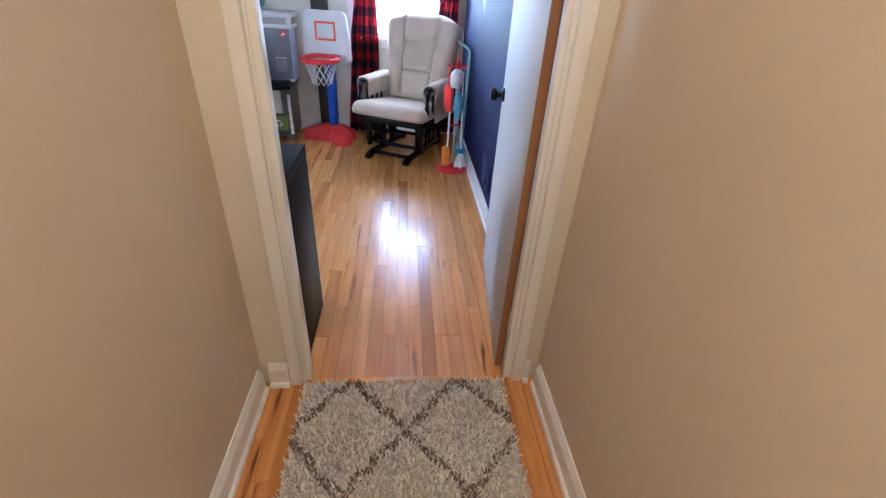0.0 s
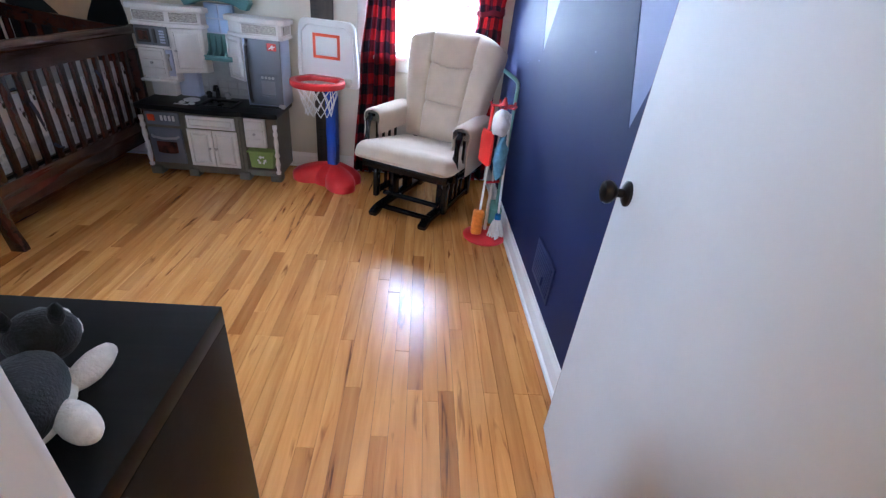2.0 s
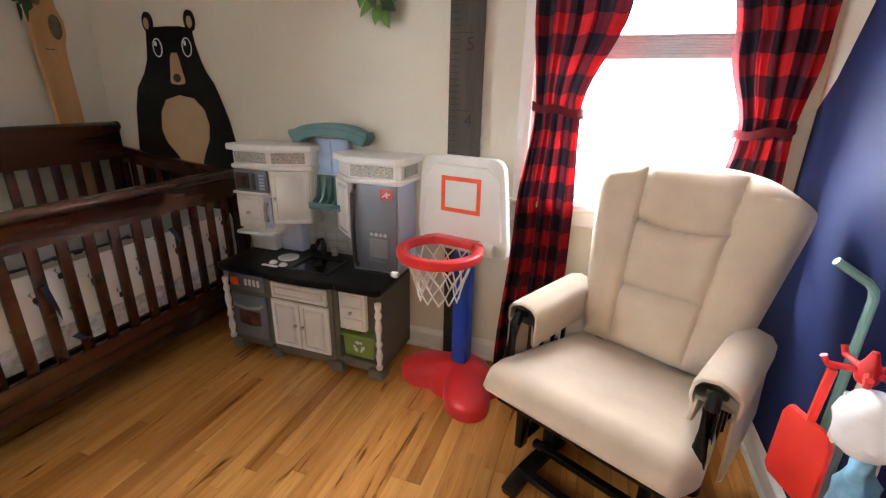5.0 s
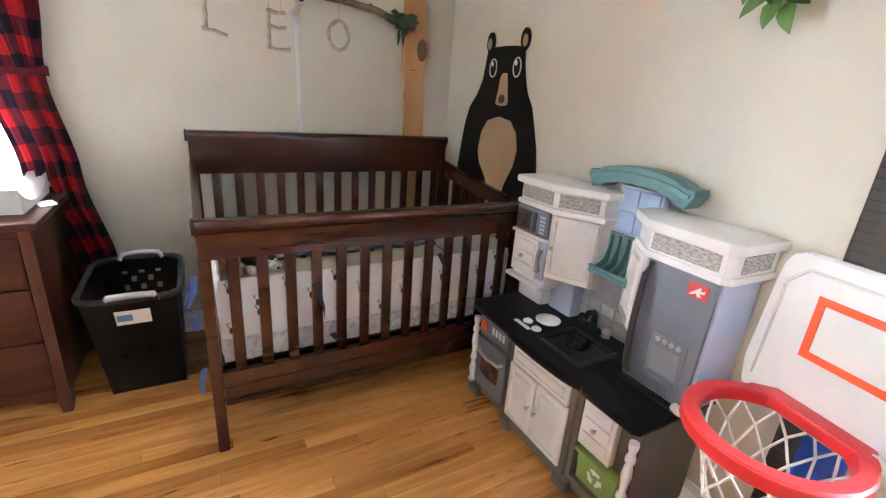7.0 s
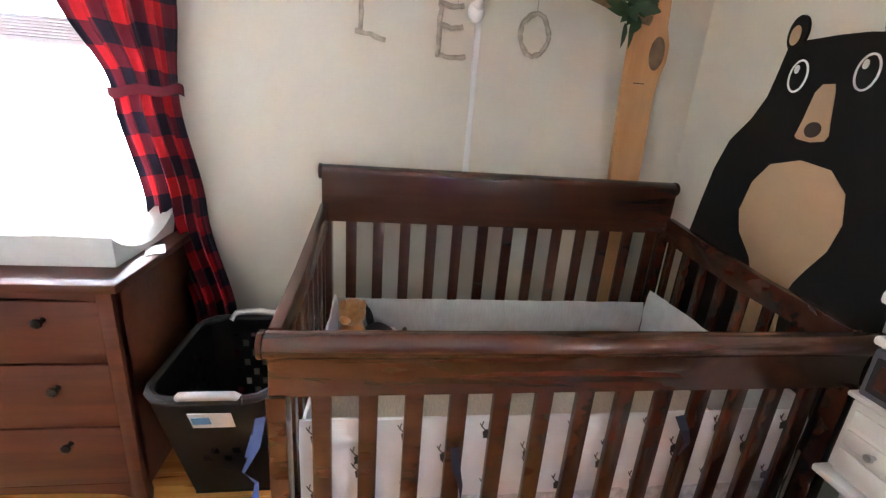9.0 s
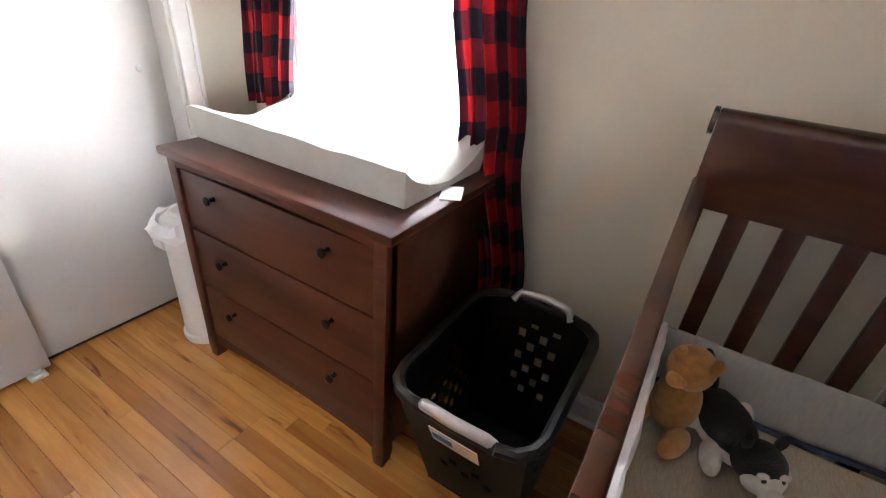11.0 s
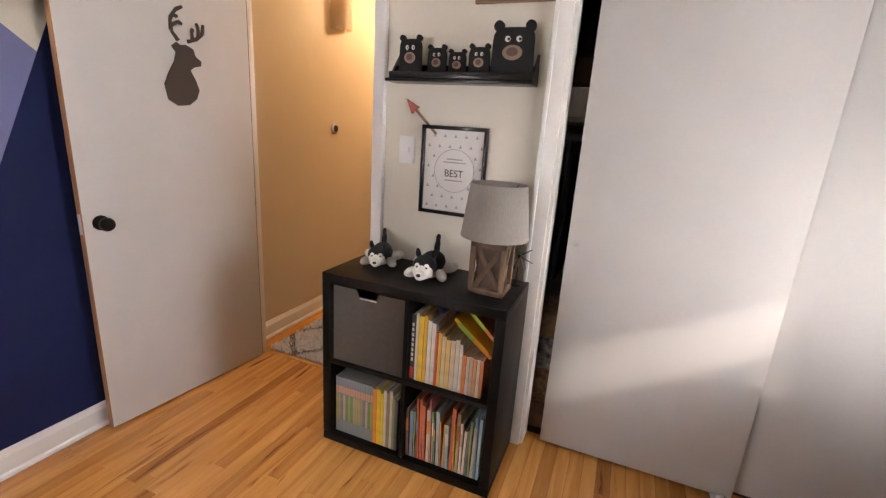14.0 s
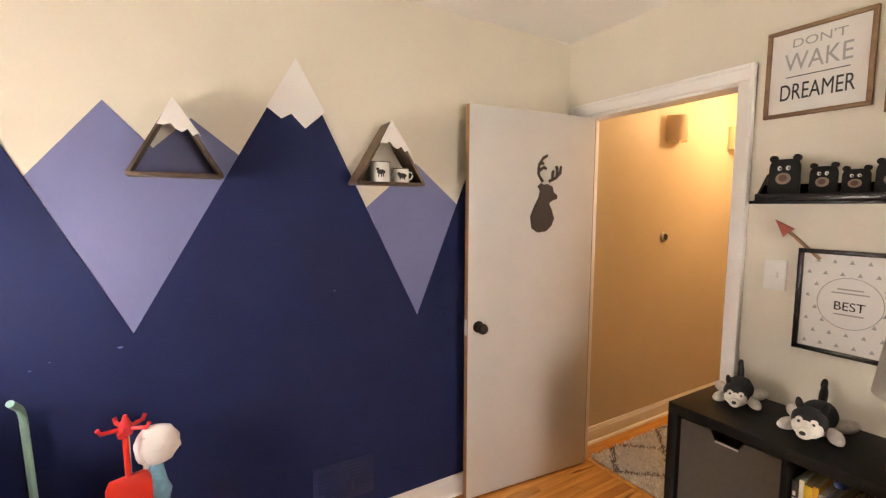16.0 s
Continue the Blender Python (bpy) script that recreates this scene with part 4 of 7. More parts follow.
panel = part("control_panel", boxbm(-1.165, -0.955, KY - 0.006, KY + 0.013, 0.345, 0.43, bev=0.006), KITF, kit)
part("dial", boxbm(-1.15, -1.105, KY - 0.012, KY - 0.005, 0.37, 0.412, bev=0.004), ORNG, panel)
for x in (-1.07, -1.045, -1.02, -0.995):
    part("button", boxbm(x, x + 0.016, KY - 0.010, KY - 0.005, 0.375, 0.41, bev=0.003), KITW, panel)
# sink cupboard
bm = bmesh.new()
raised_panel(bm, -0.905, -0.60, KY - 0.005, 0.345, 0.425)
part("false_drawer", bm, KITW, kit)
for x0, x1, kx in ((-0.915, -0.758, -0.775), (-0.752, -0.595, -0.735)):
    bm = bmesh.new()
    raised_panel(bm, x0, x1, KY - 0.005, 0.085, 0.335)
    d = part("cupboard_door", bm, KITW, kit, "white raised-panel toy door")
    small_knob(d, kx, KY - 0.018, 0.215)
d = ribbed_drawer(-0.548, -0.412, KY + 0.038, 0.235, 0.43, 0.03)
small_knob(d, -0.48, KY + 0.002, 0.332)
# recycling bin
bm = bmesh.new()
prism(bm, [(-0.535, 0.085), (-0.385, 0.085), (-0.375, 0.205), (-0.545, 0.205)], KY + 0.02, KY + 0.20, "xz", bev=0.006)
box(bm, -0.552, -0.368, KY + 0.008, KY + 0.205, 0.196, 0.210, 0.004)
rb = part("recycling_bin", bm, GREEN, kit, "lime green toy recycling bin")
bm = bmesh.new()
for k in range(3):
    a = radians(90 + 120 * k)
    c = Vector((-0.458 + 0.021 * math.cos(a), 0.145 + 0.021 * math.sin(a)))
    d = Vector((-math.sin(a), math.cos(a)))
    n = Vector((math.cos(a), math.sin(a)))
    pts = [c - d * 0.018 - n * 0.006, c + d * 0.004 - n * 0.006, c + d * 0.004 - n * 0.013, c + d * 0.022, c + d * 0.004 + n * 0.013, c + d * 0.004 + n * 0.006, c - d * 0.018 + n * 0.006]
    prism(bm, [tuple(p) for p in pts], KY + 0.0175, KY + 0.0198, "xz")
part("recycling_mark", bm, KITW, rb)
# turned corner columns
for x, y in ((KX0 + 0.012, KY - 0.002), (KX1 - 0.018, KY + 0.002)):
    bm = bmesh.new()
    prof = [(0.014, 0.06), (0.017, 0.075), (0.010, 0.085), (0.012, 0.10), (0.017, 0.13), (0.012, 0.16), (0.009, 0.175), (0.016, 0.185), (0.016, 0.20), (0.010, 0.21), (0.012, 0.24), (0.017, 0.275), (0.013, 0.31), (0.009, 0.32), (0.016, 0.33), (0.016, 0.345), (0.010, 0.36), (0.015, 0.38), (0.015, 0.40)]
    lathe(bm, prof, 14, (x, y, 0))
    part("column", bm, KITW, kit, "white turned toy column")
# back board
bm = bmesh.new()
box(bm, KX0 + 0.02, -0.32, 4.895, KB, 0.47, 0.98, 0.006)
part("back_board", bm, mat("toy_grey_tile", (0.40, 0.41, 0.42), 0.5, var=0.1, scale=20), kit)
for j in range(2):
    for i in range(6):
        part("tile", boxbm(-0.93 + i * 0.066, -0.868 + i * 0.066, 4.889, 4.896, 0.505 + j * 0.045, 0.546 + j * 0.045, bev=0.003), mat("toy_tile", (0.45, 0.46, 0.46), 0.5) if i + j == 0 else bpy.data.materials["toy_tile"], kit)
# left wall cupboard with an angled corner
bm = bmesh.new()
prism(bm, [(-1.205, KB), (-1.205, 4.748), (-0.995, 4.748), (-0.832, 4.838), (-0.812, KB)], 0.645, 0.925, "xy", bev=0.004)
up = part("wall_cupboard", bm, KITW, kit, "white wall cupboard with angled door")
for nm, o, z0, z1 in (("cornice", 0.020, 1.008, 1.040), ("lower_moulding", 0.010, 0.918, 0.942)):
    bm = bmesh.new()
    prism(bm, [(-1.205 - o, KB), (-1.205 - o, 4.745 - o), (-0.995 + o * 0.4, 4.745 - o), (-0.822 + o * 0.8, 4.838 - o), (-0.805 + o, KB)], z0, z1, "xy", bev=0.008)
    part(nm, bm, KITW, up)
bm = bmesh.new()
prism(bm, [(-1.203, KB), (-1.203, 4.745), (-0.995, 4.745), (-0.829, 4.836), (-0.812, KB)], 0.941, 1.009, "xy")
part("frieze", bm, KITW, up)
for a, b in (((-1.195, 4.744), (-1.01, 4.744)), ((-0.982, 4.7505), (-0.846, 4.8255))):
    d = (Vector(b) - Vector(a)).normalized()
    n = Vector((d.y, -d.x)) * 0.003
    bm = bmesh.new()
    prism(bm, [a, b, (b[0] + n.x, b[1] + n.y), (a[0] + n.x, a[1] + n.y)], 0.950, 1.001, "xy")
    part("woven_panel", bm, BASKETW, up, "grey woven-look panel")
bm = bmesh.new()
raised_panel(bm, -0.092, 0.092, 0, 0.655, 0.915, 0.016)
bmesh.ops.transform(bm, matrix=pose(-0.914, 4.788, 0, 0, 0, 29), verts=bm.verts)
d = part("angled_door", bm, KITW, kit, "white raised-panel angled door")
bm = bmesh.new()
lathe(bm, [(0.005, 0), (0.004, -0.008), (0.009, -0.013), (0, -0.02)], 12, (0, 0, 0), "y")
bmesh.ops.transform(bm, matrix=pose(-0.972, 4.738, 0.785, 0, 0, 29), verts=bm.verts)
part("knob", bm, SILVER, d)
mw = part("microwave", boxbm(-1.203, -1.005, 4.730, 4.749, 0.806, 0.917, bev=0.005), KITF, kit, "grey toy microwave")
part("microwave_window", boxbm(-1.190, -1.110, 4.7265, 4.731, 0.822, 0.902, bev=0.004), mat("microwave_frame_grey", (0.05, 0.05, 0.055), 0.35), mw)
part("window_print", boxbm(-1.178, -1.122, 4.7245, 4.727, 0.836, 0.888, bev=0.002), OVEN, mw, "printed picture of food")
part("microwave_handle", boxbm(-1.092, -1.072, 4.720, 4.731, 0.820, 0.904, bev=0.005), mat("dark_grey_plastic", (0.07, 0.072, 0.08), 0.4), mw)
for k in range(5):
    part("key", boxbm(-1.052, -1.020, 4.727, 4.731, 0.822 + k * 0.016, 0.833 + k * 0.016, bev=0.002), KITL, mw)
part("shelf_board", boxbm(-1.215, -1.000, 4.722, KB, 0.794, 0.807, bev=0.004), KITW, kit)
part("drawer_case", boxbm(-1.203, -0.998, 4.748, KB, 0.600, 0.795, bev=0.004), KITW, kit)
d = ribbed_drawer(-1.205, -1.045, 4.749, 0.618, 0.790, 0.018)
small_knob(d, -1.125, 4.724, 0.704)
bm = bmesh.new()
soft_box(bm, -1.042, -1.000, 4.735, 4.750, 0.625, 0.785, 0.006)
part("phone_cradle", bm, KITL, kit)
bm = bmesh.new()
tube(bm, [(-1.021, 4.728, 0.760), (-1.023, 4.718, 0.735), (-1.023, 4.716, 0.70), (-1.022, 4.722, 0.665)], [0.012, 0.009, 0.009, 0.013], 10)
part("toy_phone", bm, mat("phone_grey_plastic", (0.42, 0.42, 0.43), 0.4), kit, "pale grey toy phone handset")
part("shelf_board", boxbm(-1.222, -0.996, 4.718, KB, 0.583, 0.602, bev=0.006), KITW, kit)
part("bracket_block", boxbm(-1.200, -1.045, 4.79, KB, 0.482, 0.584, bev=0.012), KITW, kit)
part("bracket_block", boxbm(-1.040, -0.905, 4.83, KB, 0.482, 0.646, bev=0.012), KITL, kit)
# window with arch and plate rack
AX = -0.731
bm = bmesh.new()
arch_o = [(AX + 0.185 * math.cos(radians(a)), 1.098 + 0.046 * math.sin(radians(a))) for a in range(165, 14, -15)]
arch_i = [(AX + 0.160 * math.cos(radians(a)), 1.040 + 0.046 * math.sin(radians(a))) for a in range(15, 166, 15)]
prism(bm, [(AX - 0.216, 1.088), (AX - 0.212, 1.108)] + arch_o + [(AX + 0.212, 1.108), (AX + 0.216, 1.088), (AX + 0.190, 1.046)] + arch_i + [(AX - 0.190, 1.046)], 4.845, KB, "xz", bev=0.004)
arch = part("arch", bm, TEAL, kit, "teal arched window top")
bm = bmesh.new()
prism(bm, [(AX - 0.205, 1.092)] + [(AX + 0.185 * math.cos(radians(a)), 1.088 + 0.036 * math.sin(radians(a))) for a in range(165, 14, -15)] + [(AX + 0.205, 1.092), (AX + 0.198, 1.080)] + [(AX + 0.18 * math.cos(radians(a)), 1.070 + 0.038 * math.sin(radians(a))) for a in range(15, 166, 15)] + [(AX - 0.198, 1.080)], 4.836, 4.846, "xz", bev=0.002)
part("arch_moulding", bm, TEAL, arch)
part("window_panel", boxbm(-0.822, -0.640, 4.892, KB, 0.72, 1.07, bev=0.004), mat("toy_window_frame", (0.52, 0.60, 0.78), 0.45, var=0.04), kit, "pale blue toy window frame")
for j in range(2):
    for i in range(2):
        part("window_pane", boxbm(-0.812 + i * 0.085, -0.735 + i * 0.085, 4.884, 4.8915, 0.900 + j * 0.085, 0.977 + j * 0.085, bev=0.003), PANE, kit, "pale blue printed pane")
rack = part("plate_rack", boxbm(-0.826, -0.632, 4.795, 4.905, 0.735, 0.752, bev=0.006), TEAL, kit, "teal plate rack")
part("rack_back", boxbm(-0.822, -0.636, 4.878, 4.8915, 0.752, 0.892, bev=0.004), TEAL, rack)
part("rack_lip", boxbm(-0.826, -0.632, 4.795, 4.806, 0.7525, 0.768, bev=0.004), TEAL, rack)
for i in range(5):
    x = -0.812 + i * 0.038
    bm = bmesh.new()
    prism(bm, [(4.806, 0.752), (4.878, 0.752), (4.878, 0.885), (4.866, 0.882), (4.858, 0.83), (4.842, 0.79), (4.812, 0.772)], x, x + 0.010, "yz", bev=0.002)
    part("rack_divider", bm, TEAL, rack)
# fridge
part("fridge_body", boxbm(-0.545, -0.302, 4.730, KB, 0.481, 0.915, bev=0.006), KITL, kit, "pale blue-grey fridge sides")
bm = bmesh.new()
prism(bm, [(-0.532, 0.498), (-0.312, 0.498), (-0.306, 0.905), (-0.526, 0.905)], 4.712, 4.731, "xz", bev=0.006)
fd = part("fridge_door", bm, KITF, kit, "grey toy fridge door")
bm = bmesh.new()
tube(bm, [(-0.512, 4.714, 0.515), (-0.514, 4.695, 0.54), (-0.514, 4.686, 0.70), (-0.513, 4.692, 0.86), (-0.511, 4.714, 0.895)], 0.0105, 10)
part("fridge_handle", bm, mat("dark_grey_handle", (0.05, 0.05, 0.055), 0.4), fd)
disp = part("dispenser", boxbm(-0.455, -0.338, 4.706, 4.7125, 0.545, 0.695, bev=0.004), KITF, fd)
part("dispenser_recess", boxbm(-0.442, -0.352, 4.7035, 4.7065, 0.568, 0.655, bev=0.003), mat("recess_grey", (0.26, 0.27, 0.30), 0.45), disp)
for k in range(4):
    bm = bmesh.new()
    lathe(bm, [(0.0085, 4.7065), (0.0085, 4.702), (0.004, 4.700), (0, 4.700)], 12, (-0.430 + k * 0.0225, 0, 0.676), "y")
    part("button", bm, SILVER, disp)
bm = bmesh.new()
prism(bm, [(-0.446, 4.7065), (-0.348, 4.7065), (-0.352, 4.692), (-0.375, 4.682), (-0.42, 4.682), (-0.442, 4.692)], 0.548, 0.562, "xy", bev=0.003)
part("drip_tray", bm, KITF, disp)
badge = part("red_badge", boxbm(-0.386, -0.328, 4.7085, 4.7125, 0.842, 0.886, bev=0.003), mat("red_badge_print", (0.62, 0.06, 0.05), 0.4), fd)
bm = bmesh.new()
prism(bm, [(-0.380, 0.850), (-0.350, 0.878), (-0.346, 0.866), (-0.336, 0.872), (-0.336, 0.862), (-0.350, 0.860), (-0.344, 0.850), (-0.356, 0.850), (-0.360, 0.858), (-0.370, 0.850)], 4.7070, 4.7087, "xz")
part("badge_mark", bm, KITW, badge, smooth=False)
part("crisper_lip", boxbm(-0.530, -0.318, 4.690, 4.714, 0.4815, 0.494, bev=0.004), BLACKP, kit)
FC = [(-0.650, KB), (-0.650, 4.815), (-0.545, 4.722), (-0.310, 4.716), (-0.292, 4.735), (-0.284, KB)]
for nm, o, z0, z1 in (("fridge_cornice", 0.018, 0.990, 1.022), ("lower_moulding", 0.008, 0.902, 0.926)):
    bm = bmesh.new()
    prism(bm, [(FC[0][0] - o, KB), (FC[1][0] - o, FC[1][1] - o), (FC[2][0] - o * 0.4, FC[2][1] - o), (FC[3][0] + o * 0.4, FC[3][1] - o), (FC[4][0] + o, FC[4][1] - o * 0.4), (FC[5][0] + o, KB)], z0, z1, "xy", bev=0.007)
    part(nm, bm, KITW, kit, "white cornice")
bm = bmesh.new()
prism(bm, FC, 0.925, 0.991, "xy")
part("frieze", bm, KITW, kit)
part("woven_panel", boxbm(-0.530, -0.322, 4.7125, 4.7185, 0.934, 0.983), BASKETW, kit, "grey woven-look panel")
part("woven_panel", boxbm(-0.289, -0.284, 4.76, 4.905, 0.934, 0.983), BASKETW, kit)
bm = bmesh.new()
raised_panel(bm, -0.086, 0.086, 0, 0.635, 0.900, 0.016, 0.016)
bmesh.ops.transform(bm, matrix=pose(-0.612, 4.792, 0, 0, 0, -41), verts=bm.verts)
part("side_door", bm, KITW, kit, "white narrow door beside the fridge")
bm = bmesh.new()
prism(bm, [(-0.545, 4.760), (-0.640, 4.842), (-0.640, KB), (-0.545, KB)], 0.635, 0.903, "xy")
part("side_cupboard", bm, KITW, kit)
part("fridge_latch", boxbm(-0.338, -0.298, 4.690, 4.722, 0.4815, 0.508, bev=0.008), KITW, kit)


# ---- basketball hoop ----
hoop = thing("toy_basketball_hoop", "toy basketball hoop, red base, blue pole, white backboard", "toy hoop", pose(0.012, 4.70, 0, 0, 0, -12))
bm = bmesh.new()
N = 60


def hoop_base_r(a):
    """Three rounded lobes: one to the front, two to the sides."""
    best = 0.0
    for ang, ln in ((-50, 0.285), (194, 0.29), (4, 0.205)):
        d = math.cos(a - radians(ang))
        best = max(best, ln * max(0.0, d) ** 2.5)
    return max(0.15, best)


rings = []
for zf, sc in ((0.0, 1.0), (0.045, 1.0), (0.06, 0.97), (0.078, 0.90), (0.100, 0.72), (0.118, 0.50), (0.128, 0.32)):
    rings.append([bm.verts.new((hoop_base_r(2 * math.pi * i / N) * sc * math.cos(2 * math.pi * i / N), hoop_base_r(2 * math.pi * i / N) * sc * math.sin(2 * math.pi * i / N), zf)) for i in range(N)])
for a, b in zip(rings, rings[1:]):
    for i in range(N):
        bm.faces.new((a[i], a[(i + 1) % N], b[(i + 1) % N], b[i]))
bm.faces.new(rings[0][::-1])
bm.faces.new(rings[-1])
part("base", bm, RED, hoop, "red three-lobed plastic base")
bm = bmesh.new()
box(bm, -0.032, 0.040, -0.035, 0.035, 0.09, 0.66, 0.010)
box(bm, -0.022, 0.030, -0.04, -0.03, 0.12, 0.60, 0.004)
part("pole", bm, BLUE, hoop, "blue square plastic pole")
bm = bmesh.new()
BB = [(-0.19, 0.70)] + [(-0.20, 0.76), (-0.185, 0.98)] + [(-0.135 + 0.045 * math.cos(radians(a)), 1.015 + 0.045 * math.sin(radians(a))) for a in (170, 135, 100)] + [(0.14 + 0.045 * math.cos(radians(a)), 1.015 + 0.045 * math.sin(radians(a))) for a in (80, 45, 10)] + [(0.20, 0.90), (0.215, 0.72)] + [(0.19 + 0.025 * math.cos(radians(a)), 0.695 + 0.025 * math.sin(radians(a))) for a in (-20, -60, -100)] + [(-0.16, 0.675)]
prism(bm, BB, -0.055, -0.018, "xz", bev=0.009)
bb = part("backboard", bm, PLASW, hoop, "white moulded backboard")
bm = bmesh.new()
cx, cz = 0.0, 0.86
for pts in ([(-0.17, 0.735), (-0.16, 0.975)], [(-0.16, 0.985), (-0.12, 1.025), (0.12, 1.025), (0.165, 0.985)], [(0.17, 0.98), (0.185, 0.745)]):
    tube(bm, [(p[0], -0.0555, p[1]) for p in pts], 0.005, 6)
part("backboard_bead", bm, PLASW, bb)
bm = bmesh.new()
x0, x1, z0, z1, w = -0.085, 0.092, 0.836, 0.980, 0.017
for a in ((x0, x1, z0, z0 + w), (x0, x1, z1 - w, z1), (x0, x0 + w, z0 + w, z1 - w), (x1 - w, x1, z0 + w, z1 - w)):
    box(bm, a[0], a[1], -0.0575, -0.054, a[2], a[3])
part("target_square", bm, ORNG, bb, "orange-red printed square")
bm = bmesh.new()
R0, RC = 0.148, -0.20
n = 40
rr = []
for i in range(n):
    a = 2 * math.pi * i / n
    rr.append([bm.verts.new(((R0 + dr) * math.cos(a), RC + (R0 + dr) * math.sin(a), 0.715 + dz)) for dr, dz in ((-0.017, -0.014), (0.014, -0.020), (0.019, -0.012), (0.019, 0.012), (0.014, 0.017), (-0.012, 0.017), (-0.017, 0.010))])
for i in range(n):
    for k in range(7):
        a, b = rr[i], rr[(i + 1) % n]
        bm.faces.new((a[k], b[k], b[(k + 1) % 7], a[(k + 1) % 7]))
prism(bm, [(-0.135, -0.10), (0.135, -0.10), (0.10, -0.05), (-0.10, -0.05)], 0.705, 0.735, "xy", bev=0.004)
part("rim", bm, RED, hoop, "red plastic rim")
bm = bmesh.new()
lathe(bm, [(0.022, 0.10), (0.026, 0.105), (0.026, 0.165), (0.022, 0.17)], 16, (0, -0.075, 0.71), "x")
part("height_knob", bm, PLASW, hoop, "white plastic bolt cap")
bm = bmesh.new()
M = 12
lev = [(0.135, 0.705), (0.118, 0.655), (0.10, 0.605), (0.088, 0.56), (0.082, 0.52)]
random.seed(9)
for i in range(M):
    for s in (-1, 1):
        pts = []
        for j, (r, z) in enumerate(lev):
            a = 2 * math.pi * (i + 0.5 * s * j) / M
            pts.append((r * math.cos(a) + random.uniform(-.004, .004), RC + r * math.sin(a), z + random.uniform(-.004, .004)))
        tube(bm, pts, 0.0032, 5)
part("net", bm, NETW, hoop, "white cord net")


# ---- glider chair ----
chair = thing("glider_chair", "beige cushioned glider rocking chair with black wooden frame", "chair", pose(0.672, 4.408, 0, 0, 0, -26))
for s in (-1, 1):
    bm = bmesh.new()
    x = s * 0.175
    prism(bm, [(-0.37, 0.0), (-0.33, 0.0), (-0.28, 0.022), (0.22, 0.022), (0.27, 0.0), (0.33, 0.0), (0.335, 0.03), (0.28, 0.055), (-0.26, 0.055), (-0.33, 0.045), (-0.375, 0.025)], x - 0.028, x + 0.028, "yz", bev=0.008)
    part("base_runner", bm, BLACKLAQ, chair)
    for y in (-0.10, 0.10):
        part("upright", boxbm(x - 0.02, x + 0.02, y - 0.042, y + 0.042, 0.05, 0.24, bev=0.005), BLACKLAQ, chair)
    part("top_runner", boxbm(x - 0.02, x + 0.02, -0.15, 0.17, 0.225, 0.26, bev=0.006), BLACKLAQ, chair)
    for y in (-0.09, -0.02, 0.05):
        part("side_slat", boxbm(s * 0.245 - 0.007, s * 0.245 + 0.007, y - 0.013, y + 0.013, 0.118, 0.272, bev=0.003), BLACKLAQ, chair)
    part("lower_side_rail", boxbm(s * 0.245 - 0.012, s * 0.245 + 0.012, -0.185, 0.165, 0.078, 0.120, bev=0.005), BLACKLAQ, chair)
    for y in (-0.205, 0.185):
        part("swing_arm", boxbm(s * 0.245 - 0.016, s * 0.245 + 0.016, y - 0.024, y + 0.024, 0.065, 0.31, bev=0.008), BLACKLAQ, chair)
        bm = bmesh.new()
        lathe(bm, [(0.014, s * 0.222), (0.014, s * 0.262), (0.009, s * 0.268), (0, s * 0.268)], 12, (0, y, 0.245), "x")
        part("pivot", bm, BLACKP, chair)
    bm = bmesh.new()
    prism(bm, [(-0.30, 0.295), (0.26, 0.225), (0.26, 0.26), (-0.30, 0.335)], s * 0.275 - 0.014, s * 0.275 + 0.014, "yz", bev=0.006)
    part("side_rail", bm, BLACKLAQ, chair)
    # arm frame
    bm = bmesh.new()
    tube(bm, [(s * 0.30, -0.23, 0.30), (s * 0.30, -0.245, 0.43), (s * 0.30, -0.225, 0.555), (s * 0.30, -0.195, 0.583)], [0.024, 0.021, 0.019, 0.015], 10)
    part("arm_post", bm, BLACKLAQ, chair)
    part("arm_rest_board", boxbm(s * 0.30 - 0.026, s * 0.30 + 0.026, -0.195, 0.20, 0.573, 0.592, bev=0.006), BLACKLAQ, chair)
    for y in (-0.12, -0.04, 0.04, 0.12):
        part("arm_spindle", boxbm(s * 0.30 - 0.007, s * 0.30 + 0.007, y - 0.009, y + 0.009, 0.33, 0.576, bev=0.003), BLACKLAQ, chair)
    # padded arm cover, hanging over the board
    bm = bmesh.new()
    outl = [(s * 0.243, 0.47), (s * 0.243, 0.525), (s * 0.236, 0.545), (s * 0.238, 0.585), (s * 0.256, 0.610), (s * 0.30, 0.621), (s * 0.340, 0.610), (s * 0.360, 0.585), (s * 0.361, 0.545), (s * 0.352, 0.518), (s * 0.358, 0.335), (s * 0.346, 0.325), (s * 0.340, 0.54), (s * 0.336, 0.594), (s * 0.30, 0.600), (s * 0.266, 0.594), (s * 0.258, 0.47)]
    prism(bm, outl, -0.188, 0.215, "xz", bev=0.010)
    part("arm_cushion", bm, CUSHION, chair, "beige padded arm cover")
part("cross_bar", boxbm(-0.2, 0.2, -0.205, -0.175, 0.085, 0.11, bev=0.005), BLACKLAQ, chair)
part("cross_bar", boxbm(-0.2, 0.2, 0.155, 0.185, 0.085, 0.11, bev=0.005), BLACKLAQ, chair)
part("cross_bar", boxbm(-0.2, 0.2, -0.02, 0.02, 0.225, 0.25, bev=0.005), BLACKLAQ, chair)
part("cross_bar", boxbm(-0.2, 0.2, -0.30, -0.265, 0.03, 0.055, bev=0.005), BLACKLAQ, chair)
part("front_rail", boxbm(-0.29, 0.29, -0.315, -0.275, 0.295, 0.345, bev=0.008), BLACKLAQ, chair)
bm = bmesh.new()
